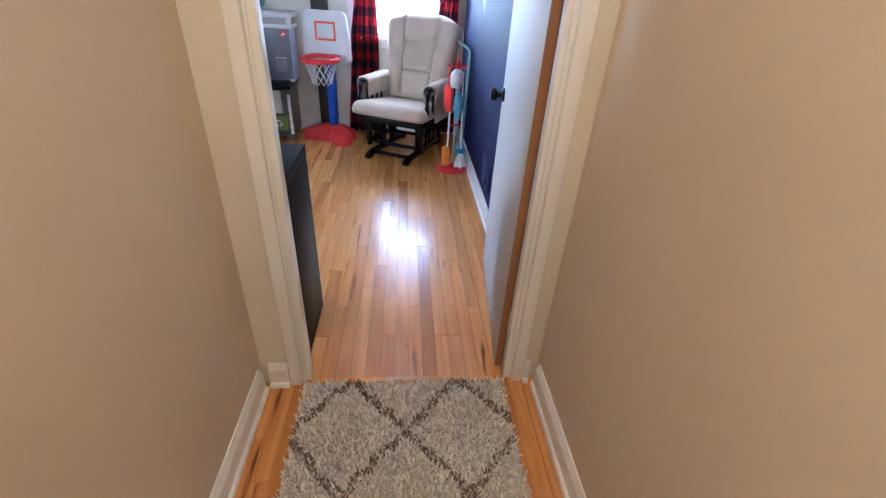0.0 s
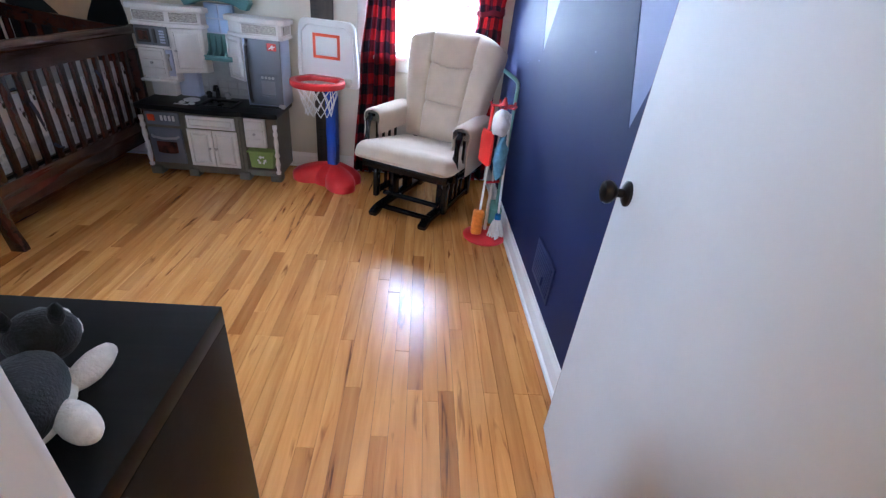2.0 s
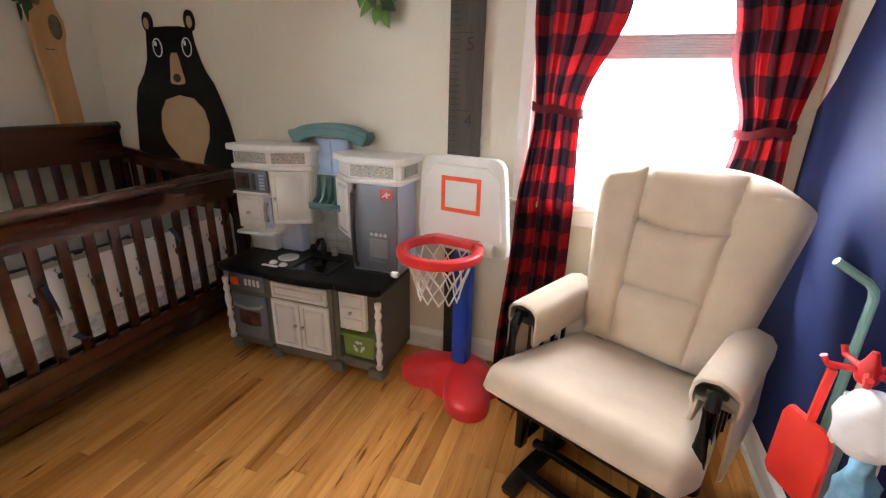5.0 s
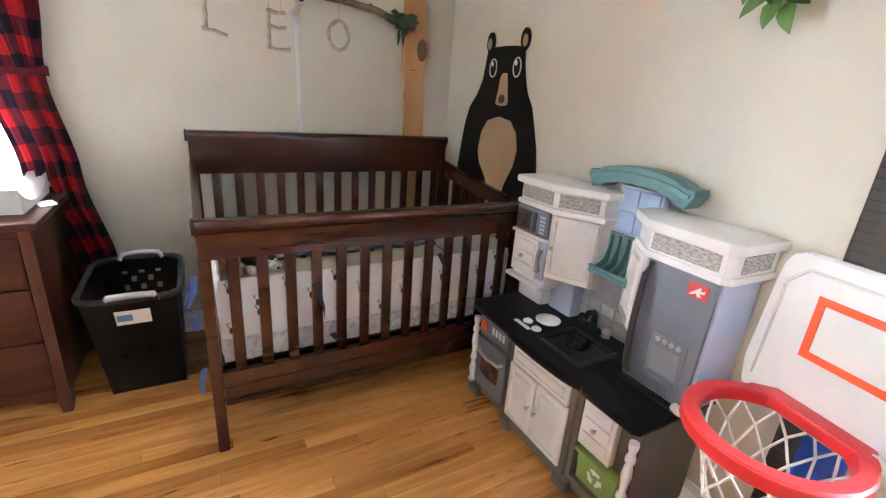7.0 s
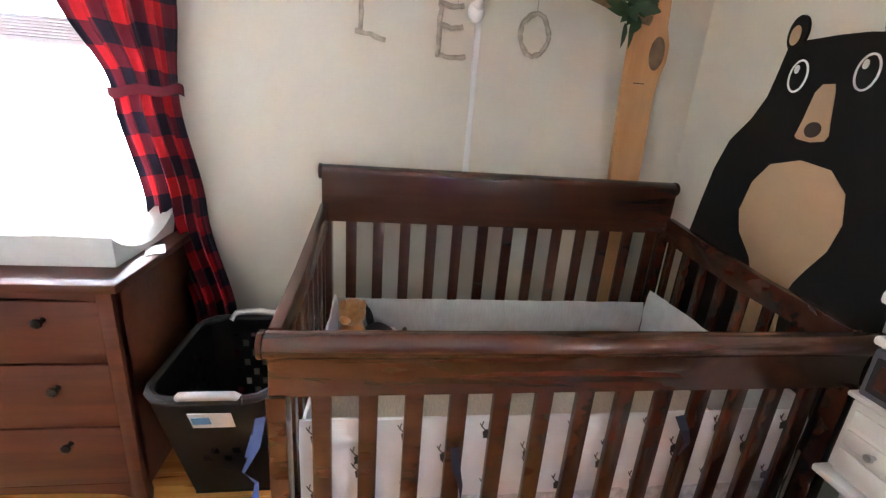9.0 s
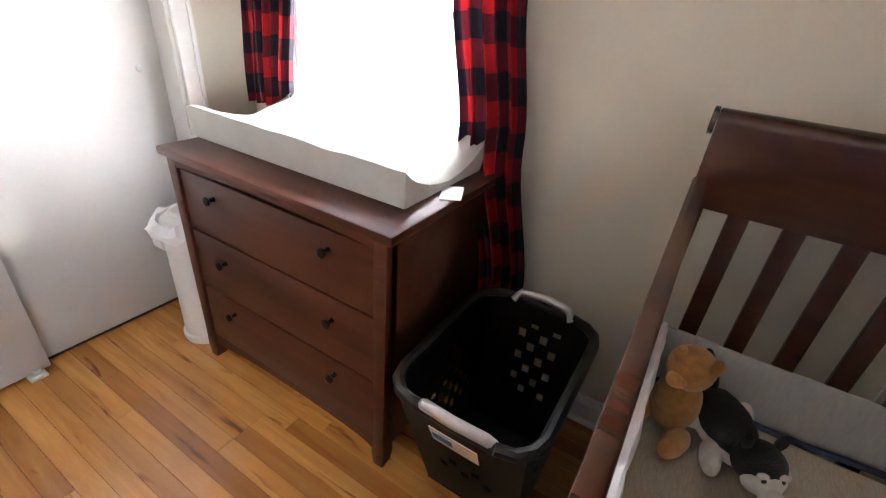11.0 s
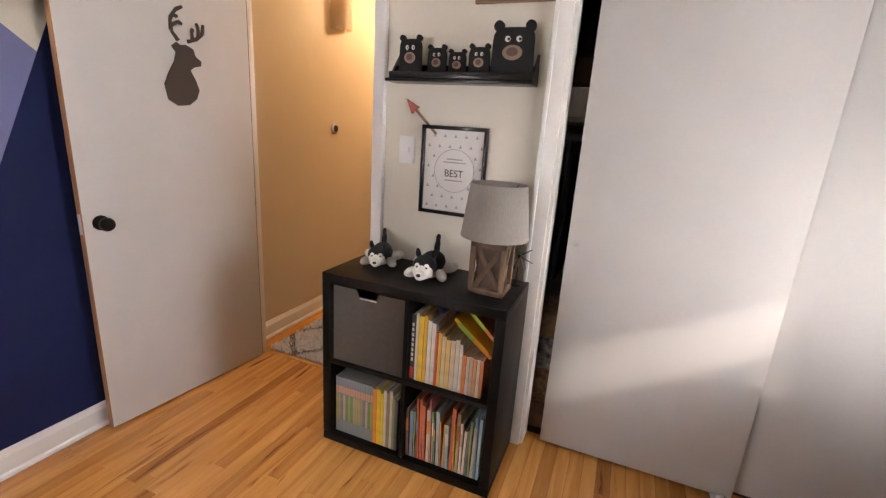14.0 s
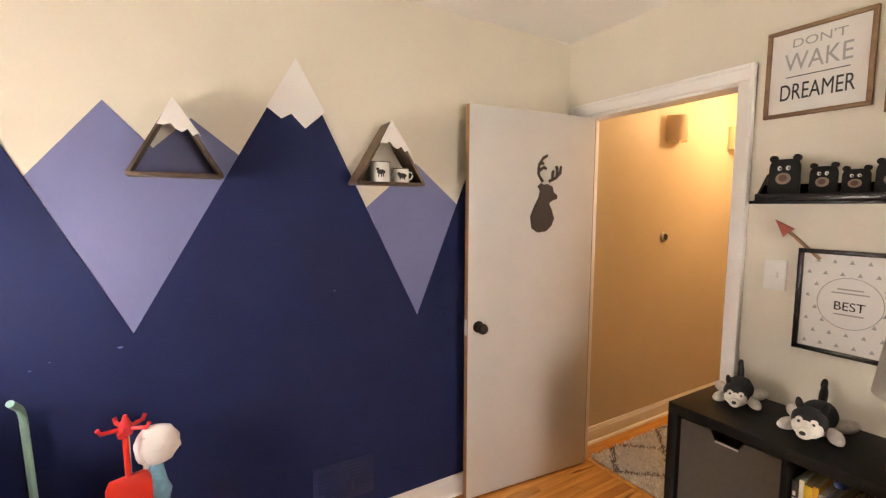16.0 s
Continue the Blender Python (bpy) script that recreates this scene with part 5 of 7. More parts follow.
prism(bm, [(-0.28, 0.305), (0.25, 0.235), (0.25, 0.25), (-0.28, 0.32)], -0.26, 0.26, "yz", bev=0.004)
part("seat_deck", bm, BLACKLAQ, chair)


def pillow_grid(w0, w1, h, th, puff, seams, bm, nu=36, nv=40, round_top=0.06, m=None, rad=0.055, corner=0.0, taper=0.05):
    """An upholstered slab: width from w0 (bottom) to w1 (top), height h, thickness th, sunk along its seams."""
    verts = {}
    for s in (0, 1):
        for j in range(nv + 1):
            v = j / nv
            for i in range(nu + 1):
                u = i / nu
                w = w0 + (w1 - w0) * v
                edge = min(u, 1 - u) * w
                edgev = min(v, 1 - v) * h
                k = min(1.0, min(edge, edgev) / rad)
                k = math.sqrt(max(0.0, 1 - (1 - k) ** 2))
                x = (u - 0.5) * w
                if v > 0.76:
                    x *= 1 - taper * ((v - 0.76) / 0.24) ** 2
                x *= 1 - corner * max(0.0, (abs(2 * v - 1) - 0.6) / 0.4) ** 2
                z = v * h
                if v > 0.8:
                    z -= round_top * abs(2 * u - 1) ** 3.2 * ((v - 0.8) / 0.2) ** 1.5
                d = th * 0.5 * k
                if s:
                    d += puff * k
                    for fn in seams:
                        q = abs(fn(x, z))
                        d -= (0.013 * math.exp(-(q / 0.022) ** 2) + 0.012 * math.exp(-(q / 0.006) ** 2)) * k ** 3
                    d += 0.004 * noise.noise((x * 9, z * 9, 2))
                verts[s, i, j] = bm.verts.new((x, -d if s else d * 0.6, z))
    for s in (0, 1):
        for j in range(nv):
            for i in range(nu):
                q = [verts[s, i, j], verts[s, i + 1, j], verts[s, i + 1, j + 1], verts[s, i, j + 1]]
                bm.faces.new(q if s else q[::-1])
    bmesh.ops.remove_doubles(bm, verts=bm.verts, dist=0.0008)
    if m is not None:
        bmesh.ops.transform(bm, matrix=m, verts=bm.verts)


bm = bmesh.new()
BH = 0.70
sx = lambda x, z: abs(x) - (0.125 + 0.03 * (z / BH))
s1 = lambda x, z: (z - (0.46 + 0.9 * x * x)) if abs(x) < 0.155 else 1.0
s2 = lambda x, z: (z - 0.235) if abs(x) < 0.135 else 1.0
pillow_grid(0.50, 0.73, BH, 0.11, 0.036, [sx, s1, s2], bm, 130, 140, 0.085, pose(0.01, 0.175, 0.40, -17, 0, 0), rad=0.085, corner=0.03, taper=0.13)
part("back_cushion", bm, CUSHION, chair, "tall beige back cushion with stitched channels")
bm = bmesh.new()
for s in (-1, 1):
    tube(bm, [(s * 0.19, 0.21, 0.34), (s * 0.205, 0.28, 0.60), (s * 0.215, 0.36, 0.90)], 0.016, 8)
part("back_frame", bm, BLACKLAQ, chair)
bm = bmesh.new()
pillow_grid(0.68, 0.56, 0.61, 0.10, 0.028, [], bm, 56, 56, 0.0, pose(0, 0, 0), rad=0.075, corner=0.14)
bmesh.ops.transform(bm, matrix=pose(0, -0.39, 0.392, -97, 0, 0), verts=bm.verts)
part("seat_cushion", bm, CUSHION, chair, "thick beige seat cushion")


# ---- dresser with changing pad ----
dresser = thing("dresser", "cherry-stained three-drawer dresser beside the window", "dresser")
DX, DB, DY0, DY1 = -1.728, -2.262, 2.150, 2.982
bm = bmesh.new()
box(bm, DB, DX - 0.012, DY0, DY0 + 0.022, 0.075, 0.775, 0.003)
box(bm, DB, DX - 0.012, DY1 - 0.022, DY1, 0.075, 0.775, 0.003)
box(bm, DB, DB + 0.01, DY0 + 0.022, DY1 - 0.022, 0.08, 0.775)
box(bm, DB + 0.01, DX - 0.03, DY0 + 0.022, DY1 - 0.022, 0.08, 0.095)
part("body", bm, CHERRY, dresser)
bm = bmesh.new()
box(bm, DB - 0.004, DX + 0.018, DY0 - 0.022, DY1 + 0.022, 0.777, 0.805, 0.008)
part("top", bm, CHERRY, dresser)
for y in (DY0 + 0.02, DY1 - 0.02):
    bm = bmesh.new()
    prism(bm, [(y - 0.02, 0.775), (y + 0.02, 0.775), (y + 0.02, 0.12), (y + 0.024, 0.05), (y + 0.016, 0.0), (y - 0.016, 0.0), (y - 0.024, 0.05), (y - 0.02, 0.12)], DX - 0.04, DX + 0.004, "yz", bev=0.004)
    part("front_leg", bm, CHERRY, dresser)
    part("back_leg", boxbm(DB, DB + 0.04, y - 0.02, y + 0.02, 0.0, 0.08, bev=0.003), CHERRY, dresser)
bm = bmesh.new()
yc = (DY0 + DY1) / 2
prism(bm, [(DY0 + 0.04, 0.08), (DY0 + 0.04, 0.05)] + [(yc + 0.36 * math.cos(radians(a)), 0.05 + 0.03 * math.sin(radians(a))) for a in range(180, -1, -15)] + [(DY1 - 0.04, 0.05), (DY1 - 0.04, 0.108), (DY0 + 0.04, 0.108)], DX - 0.03, DX - 0.008, "yz")
part("apron", bm, CHERRY, dresser)
bm = bmesh.new()
prism(bm, [(DY0 + 0.04, 0.776), (DY1 - 0.04, 0.776)] + [(yc + 0.375 * math.cos(radians(a)), 0.745 + 0.016 * math.sin(radians(a))) for a in range(0, 181, 15)], DX - 0.03, DX + 0.002, "yz")
part("upper_apron", bm, CHERRY, dresser, "arched top rail")
for z0, z1, kz in ((0.112, 0.325, 0.272), (0.331, 0.545, 0.472), (0.551, 0.745, 0.69)):
    d = part("drawer_front", boxbm(DX - 0.022, DX - 0.004, DY0 + 0.043, DY1 - 0.043, z0, z1, bev=0.004), CHERRY, dresser)
    for y in (2.345, 2.795):
        bm = bmesh.new()
        lathe(bm, [(0.009, DX - 0.005), (0.006, DX + 0.002), (0.006, DX + 0.012), (0.014, DX + 0.018), (0.014, DX + 0.024), (0.008, DX + 0.028), (0, DX + 0.029)], 14, (0, y, kz), "x")
        part("knob", bm, KNOBB, d, "small dark metal knob")
pad = thing("changing_pad", "white contoured changing pad with cotton cover", "changing pad")
bm = bmesh.new()
ny, nx = 46, 30
P0, P1, Q0, Q1 = -2.235, -1.838, 2.105, 2.942
tops, bots = [], []
for j in range(ny + 1):
    v = j / ny
    rt, rb_ = [], []
    for i in range(nx + 1):
        u = i / nx
        x, y = P0 + (P1 - P0) * u, Q0 + (Q1 - Q0) * v
        lip = 0.056 * (abs(2 * u - 1) ** 1.5) - 0.020 * (abs(2 * v - 1) ** 14) * (1 - abs(2 * u - 1) ** 6)
        z = 0.852 + lip + 0.004 * noise.noise((x * 8, y * 8, 1)) + 0.003 * noise.noise((x * 22, y * 17, 4))
        ed = min(min(u, 1 - u) * 0.46, min(v, 1 - v) * 0.86)
        z -= 0.010 * max(0, 1 - ed / 0.016) ** 2
        rt.append(bm.verts.new((x, y, z)))
        rb_.append(bm.verts.new((x, y, 0.807)))
    tops.append(rt)
    bots.append(rb_)
for g, fl in ((tops, False), (bots, True)):
    for a, b in zip(g, g[1:]):
        for i in range(nx):
            q = (a[i], a[i + 1], b[i + 1], b[i])
            bm.faces.new(q[::-1] if fl else q)
for i in range(nx):
    for j in (0, ny):
        bm.faces.new((tops[j][i], tops[j][i + 1], bots[j][i + 1], bots[j][i]))
for j in range(ny):
    for i in (0, nx):
        bm.faces.new((tops[j][i], tops[j + 1][i], bots[j + 1][i], bots[j][i]))
part("cover", bm, mat("cream_pad_cover", (0.54, 0.52, 0.48), 0.95, var=0.05, scale=14, bump=0.15, bscale=60), pad)
bm = bmesh.new()
box(bm, -0.045, 0.045, -0.028, 0.028, 0.0, 0.003, 0.001)
bmesh.ops.transform(bm, matrix=pose(-2.0, 2.975, 0.807, 4, 0, 24), verts=bm.verts)
part("care_tag", bm, PAPER, pad, "white care tag")

# diaper pail between dresser and closet
pail = thing("diaper_pail", "white plastic diaper pail beside the dresser", "pail", pose(-1.80, 2.030, 0))
bm = bmesh.new()
lathe(bm, [(0.088, 0.0), (0.092, 0.012), (0.092, 0.03), (0.083, 0.036), (0.080, 0.40), (0.080, 0.41)], 28)
part("body", bm, PLASW, pail)
bm = bmesh.new()
lathe(bm, [(0.080, 0.41), (0.104, 0.425), (0.108, 0.45), (0.104, 0.475), (0.084, 0.487), (0.080, 0.51), (0.066, 0.523), (0.045, 0.528), (0.04, 0.54), (0.0, 0.545)], 28)
part("lid", bm, PLASW, pail)
bm = bmesh.new()
lathe(bm, [(0.085, 0.455), (0.112, 0.462), (0.120, 0.490), (0.108, 0.512), (0.088, 0.516), (0.079, 0.500), (0.078, 0.480)], 44)
for v in bm.verts:
    v.co += Vector((noise.noise(v.co * 30), noise.noise(v.co * 30 + Vector((7, 0, 0))), noise.noise(v.co * 34 + Vector((0, 9, 0))) * 1.3)) * 0.013
part("bag_liner", bm, LINEN, pail, "crumpled white bag edge round the lid")
part("foot_pedal", boxbm(0.06, 0.112, -0.03, 0.03, 0.43, 0.465, bev=0.008), PLASW, pail)

# ---- laundry basket ----
basket = thing("laundry_basket", "black plastic laundry hamper with silver handles", "laundry basket")
BR = ((-2.08, -1.622, 3.088, 3.40, 0.512), (-2.075, -1.785, 3.105, 3.385, 0.012))


def basket_pt(side, u, v):
    x0, x1, y0, y1 = [a + (b - a) * v for a, b in zip(BR[1][:4], BR[0][:4])]
    z = BR[1][4] + (BR[0][4] - BR[1][4]) * v
    return {"n": (x0 + (x1 - x0) * u, y1, z), "s": (x0 + (x1 - x0) * u, y0, z), "e": (x1, y0 + (y1 - y0) * u, z), "w": (x0, y0 + (y1 - y0) * u, z)}[side]


HOLE = {"n": 0.5, "s": 0.5, "w": 0.5, "e": 0.5}
for side in "nsew":
    bm = bmesh.new()
    nu, nv = (40, 36) if side in "ns" else (28, 36)
    g = [[bm.verts.new(basket_pt(side, i / nu, j / nv)) for i in range(nu + 1)] for j in range(nv + 1)]
    for j in range(nv):
        for i in range(nu):
            u, v = (i + 0.5) / nu, (j + 0.5) / nv
            hole = i % 3 in (1, 2) and j % 3 in (1, 2) and 0.36 < v < 0.90 and 0.2 < u < 0.8 and ((i // 3 + j // 3) % 2 == 0)
            if side == "e":
                hole = hole and v < 0.5
            if not hole:
                bm.faces.new((g[j][i], g[j][i + 1], g[j + 1][i + 1], g[j + 1][i]))
    bmesh.ops.solidify(bm, geom=bm.faces[:], thickness=0.003)
    part("side", bm, BLACKP, basket, "perforated black plastic side", smooth=False)
part("bottom", boxbm(-2.075, -1.785, 3.105, 3.385, 0.0, 0.014), BLACKP, basket)
bm = bmesh.new()
c = []
x0, x1, y0, y1, z = BR[0]
for cx_, cy_, a0 in ((x1 - 0.06, y1 - 0.06, 0), (x0 + 0.06, y1 - 0.06, 90), (x0 + 0.06, y0 + 0.06, 180), (x1 - 0.06, y0 + 0.06, 270)):
    c += [(cx_ + 0.075 * math.cos(radians(a0 + k)), cy_ + 0.075 * math.sin(radians(a0 + k)), z) for k in (0, 30, 60, 90)]
tube(bm, c + [c[0]], 0.014, 8)
part("rim", bm, BLACKP, basket)
for x, s in ((x1 + 0.012, 1), (x0 - 0.012, -1)):
    bm = bmesh.new()
    tube(bm, [(x - s * 0.005, 3.165, z - 0.005), (x + s * 0.008, 3.18, z + 0.018), (x + s * 0.016, 3.25, z + 0.024), (x + s * 0.008, 3.32, z + 0.018), (x - s * 0.005, 3.335, z - 0.005)], 0.0125, 10)
    part("handle", bm, SILVER, basket, "silver-grey grip handle")
bm = bmesh.new()
box(bm, -0.001, 0.001, -0.065, 0.05, -0.04, 0.035)
bmesh.ops.transform(bm, matrix=pose(-1.622, 3.255, 0.435, 0, 22, 0), verts=bm.verts)
lab = part("paper_label", bm, PAPER, basket, "white and blue paper label")
bm = bmesh.new()
box(bm, 0.0012, 0.002, -0.06, -0.01, -0.02, 0.015)
bmesh.ops.transform(bm, matrix=pose(-1.622, 3.255, 0.435, 0, 22, 0), verts=bm.verts)
part("label_print", bm, mat("label_blue_print", (0.10, 0.25, 0.45), 0.6), lab)


# ---- bookcase ----
BX0, BX1, BY0, BY1, BZ = -0.476, 0.286, 1.864, 2.214, 0.776
bk = thing("bookcase", "black-brown square cube bookcase with four cubbies", "bookcase")
part("top_board", boxbm(BX0, BX1, BY0, BY1, BZ - 0.038, BZ, bev=0.0015), BLACKWOOD, bk)
part("bottom_board", boxbm(BX0, BX1, BY0, BY1, 0.0, 0.038, bev=0.0015), BLACKWOOD, bk)
part("side_board", boxbm(BX0, BX0 + 0.038, BY0, BY1, 0.0385, BZ - 0.0385, bev=0.0015), BLACKWOOD, bk)
part("side_board", boxbm(BX1 - 0.038, BX1, BY0, BY1, 0.0385, BZ - 0.0385, bev=0.0015), BLACKWOOD, bk)
part("shelf", boxbm(BX0 + 0.0385, BX1 - 0.0385, BY0, BY1 - 0.003, 0.379, 0.396, bev=0.001), BLACKWOOD, bk)
XM = (BX0 + BX1) / 2
part("divider", boxbm(XM - 0.008, XM + 0.008, BY0, BY1 - 0.003, 0.0385, 0.3785, bev=0.001), BLACKWOOD, bk)
part("divider", boxbm(XM - 0.008, XM + 0.008, BY0, BY1 - 0.003, 0.3965, BZ - 0.0385, bev=0.001), BLACKWOOD, bk)
part("back_panel", boxbm(BX0 + 0.01, BX1 - 0.01, BY0 - 0.004, BY0 - 0.0005, 0.02, BZ - 0.02), BLACKWOOD, bk)
sb = thing("storage_bin", "taupe fabric cube storage bin with a cut handle", "storage bin")
bm = bmesh.new()
x0, x1, z0, z1, ym = XM + 0.014, BX1 - 0.044, 0.3975, 0.725, BY1 - 0.016
xc = (x0 + x1) / 2
prism(bm, [(x0, z0), (x1, z0), (x1, z1), (xc + 0.055, z1), (xc + 0.04, z1 - 0.03), (xc - 0.04, z1 - 0.03), (xc - 0.055, z1), (x0, z1)], ym - 0.008, ym, "xz")
part("front_panel", bm, BIN, sb, smooth=False)
part("side_panel", boxbm(x0, x0 + 0.006, BY0 + 0.02, ym - 0.008, z0, z1), BIN, sb)
part("side_panel", boxbm(x1 - 0.006, x1, BY0 + 0.02, ym - 0.008, z0, z1), BIN, sb)
part("back_panel", boxbm(x0, x1, BY0 + 0.012, BY0 + 0.02, z0, z1), BIN, sb)
part("bottom_panel", boxbm(x0 + 0.006, x1 - 0.006, BY0 + 0.02, ym - 0.008, z0, z0 + 0.006), BIN, sb)
part("handle_trim", boxbm(xc - 0.038, xc + 0.038, ym - 0.001, ym + 0.002, z1 - 0.036, z1 - 0.030, bev=0.001), SILVER, sb)


def text_mesh(body, size, material, depth=0.0006):
    cu = bpy.data.curves.new("writing", "FONT")
    cu.body, cu.size, cu.extrude, cu.align_x, cu.align_y = body, size, depth, "CENTER", "CENTER"
    tmp = new("writing", cu)
    bpy.context.view_layer.update()
    me = bpy.data.meshes.new_from_object(tmp.evaluated_get(bpy.context.evaluated_depsgraph_get()))
    bpy.data.objects.remove(tmp)
    me.materials.clear()
    me.materials.append(material)
    return me


def writing(name, body, size, material, parent, m, label="", sx=1.0):
    ob = new(name, text_mesh(body, size, material))
    ob.matrix_world = m @ Matrix.Diagonal((sx, 1, 1, 1))
    ob.parent = parent
    if label:
        ob["label"] = label
    return ob


# ---- north wall decor ----
NB = YN - 0.002
bear = thing("bear_cutout", "large black painted wooden bear cutout with tan belly", "wall decor")
OUT = [(-2.10, 0.45), (-2.09, 0.90), (-2.065, 1.05), (-2.04, 1.18), (-2.0, 1.285), (-1.93, 1.36), (-1.89, 1.43), (-1.875, 1.50), (-1.862, 1.575), (-1.80, 1.588), (-1.70, 1.590), (-1.62, 1.587), (-1.555, 1.578), (-1.545, 1.50), (-1.525, 1.43), (-1.50, 1.37), (-1.455, 1.31), (-1.42, 1.22), (-1.385, 1.12), (-1.35, 0.95), (-1.34, 0.75), (-1.35, 0.45)]
bm = bmesh.new()
prism(bm, OUT, NB - 0.010, NB, "xz")
part("body", bm, BEARB, bear, "black silhouette", smooth=False)
for cx, s in ((-1.845, -1), (-1.558, 1)):
    bm = bmesh.new()
    prism(bm, arc(cx, 1.612, 0.034, 0, 345, 22, 0.050), NB - 0.0095, NB, "xz")
    e = part("ear", bm, BEARB, bear)
    bm = bmesh.new()
    prism(bm, arc(cx + s * 0.004, 1.606, 0.018, 0, 345, 18, 0.028), NB - 0.0115, NB - 0.009, "xz")
    part("inner_ear", bm, BEART, e)
bm = bmesh.new()
prism(bm, [(-1.775, 0.60), (-1.74, 0.85), (-1.775, 0.92), (-1.845, 0.99), (-1.87, 1.06), (-1.85, 1.16), (-1.80, 1.225), (-1.70, 1.25), (-1.60, 1.235), (-1.54, 1.18), (-1.52, 1.10), (-1.535, 1.02), (-1.575, 0.95), (-1.60, 0.90), (-1.615, 0.85), (-1.59, 0.60)], NB - 0.0125, NB - 0.0095, "xz")
part("belly", bm, BEART, bear, "tan painted belly", smooth=False)
bm = bmesh.new()
prism(bm, [(-1.745, 1.318), (-1.735, 1.36), (-1.722, 1.44), (-1.705, 1.462), (-1.670, 1.462), (-1.662, 1.44), (-1.648, 1.36), (-1.640, 1.325), (-1.648, 1.309), (-1.69, 1.303), (-1.735, 1.309)], NB - 0.0125, NB - 0.0095, "xz")
part("muzzle", bm, BEART, bear, smooth=False)
bm = bmesh.new()
prism(bm, arc(-1.692, 1.338, 0.026, 0, 345, 20, 0.022), NB - 0.0145, NB - 0.0115, "xz")
part("nose", bm, mat("dark_brown_paint", (0.028, 0.012, 0.009), 0.5), bear)
for cx in (-1.797, -1.594):
    bm = bmesh.new()
    ring = []
    n = 28
    for i in range(n):
        a = 2 * math.pi * i / n
        ring.append((cx + 0.030 * math.cos(a), 1.488 + 0.044 * math.sin(a)))
    tube(bm, [(x, NB - 0.011, z) for x, z in ring + ring[:1]], 0.0030, 6)
    prism(bm, arc(cx - 0.010, 1.508, 0.008, 0, 345, 14, 0.012), NB - 0.0125, NB - 0.0095, "xz")
    part("eye", bm, mat("white_eye_paint", (0.7, 0.7, 0.7), 0.5) if "white_eye_paint" not in bpy.data.materials else bpy.data.materials["white_eye_paint"], bear, "white outlined eye")

ruler = thing("growth_ruler", "weathered dark wooden growth ruler board on the wall", "growth chart")
part("board", boxbm(-0.143, 0.003, YN - 0.040, YN - 0.018, 0.0, 1.90, bev=0.003), RULER, ruler)
for k in range(4, 75):
    z = k * 0.0254
    ln = 0.10 if k % 12 == 0 else 0.042
    if z < 1.88:
        part("tick", boxbm(-0.140, -0.140 + ln, YN - 0.0408, YN - 0.0398, z - 0.0017, z + 0.0017), PRINT, ruler)
for k in (1, 2, 3, 4, 5):
    writing("numeral", str(k), 0.075, PRINT, ruler, pose(-0.052, YN - 0.0402, k * 0.3048 - 0.045, 90, 0, 0))


def leaf(bm, p, d, ln, w, n):
    d, n = Vector(d).normalized(), Vector(n).normalized()
    s = d.cross(n).normalized()
    p = Vector(p)
    rows = [(0.0, 0.08, 0), (0.18, 0.7, 0.10), (0.42, 1.0, 0.16), (0.70, 0.72, 0.12), (0.88, 0.34, 0.04), (1.0, 0.03, -0.05)]
    prev = None
    for f, ww, h in rows:
        c = p + d * (f * ln) + n * (h * ln * 0.6)
        cur = [bm.verts.new(c - s * (w / 2 * ww) + n * (ww * w * 0.12)), bm.verts.new(c), bm.verts.new(c + s * (w / 2 * ww) + n * (ww * w * 0.12))]
        if prev:
            bm.faces.new((prev[0], prev[1], cur[1], cur[0]))
            bm.faces.new((prev[1], prev[2], cur[2], cur[1]))
        prev = cur


random.seed(12)
vine = thing("leaf_garland", "artificial green leaf garland hanging on the wall", "garland")
bm = bmesh.new()
tube(bm, [(-0.78, YN - 0.02, 1.86), (-0.66, YN - 0.03, 1.80), (-0.55, YN - 0.03, 1.74), (-0.47, YN - 0.03, 1.67), (-0.44, YN - 0.028, 1.62)], 0.003, 6)
tube(bm, [(-0.55, YN - 0.03, 1.74), (-0.47, YN - 0.03, 1.745), (-0.38, YN - 0.03, 1.72)], 0.003, 6)
part("stem", bm, BRANCH, vine)
for (x, z), (dx, dz), m in (((-0.66, 1.79), (-0.2, -1), LEAF2), ((-0.63, 1.78), (0.5, -1), LEAF), ((-0.57, 1.74), (-0.5, -1), LEAF2), ((-0.53, 1.72), (-0.2, -1), LEAF2), ((-0.50, 1.70), (0.3, -1), LEAF), ((-0.48, 1.67), (-0.7, -0.8), LEAF2),
                            ((-0.46, 1.64), (-0.25, -1), LEAF2), ((-0.44, 1.63), (0.35, -1), LEAF2), ((-0.45, 1.66), (0.8, -0.6), LEAF), ((-0.40, 1.73), (0.2, -1), LEAF), ((-0.38, 1.72), (0.7, -0.8), LEAF2), ((-0.42, 1.74), (-0.2, -1), LEAF2), ((-0.52, 1.75), (0.2, 0.9), LEAF), ((-0.60, 1.79), (0.5, 0.8), LEAF2), ((-0.71, 1.83), (-0.8, -0.4), LEAF2)):
    bm = bmesh.new()
    leaf(bm, (x, YN - 0.032, z), (dx, -0.25, dz), random.uniform(0.085, 0.11), random.uniform(0.042, 0.055), (random.uniform(-.3, .3), -1, 0.2))
    part("leaf", bm, m, vine)

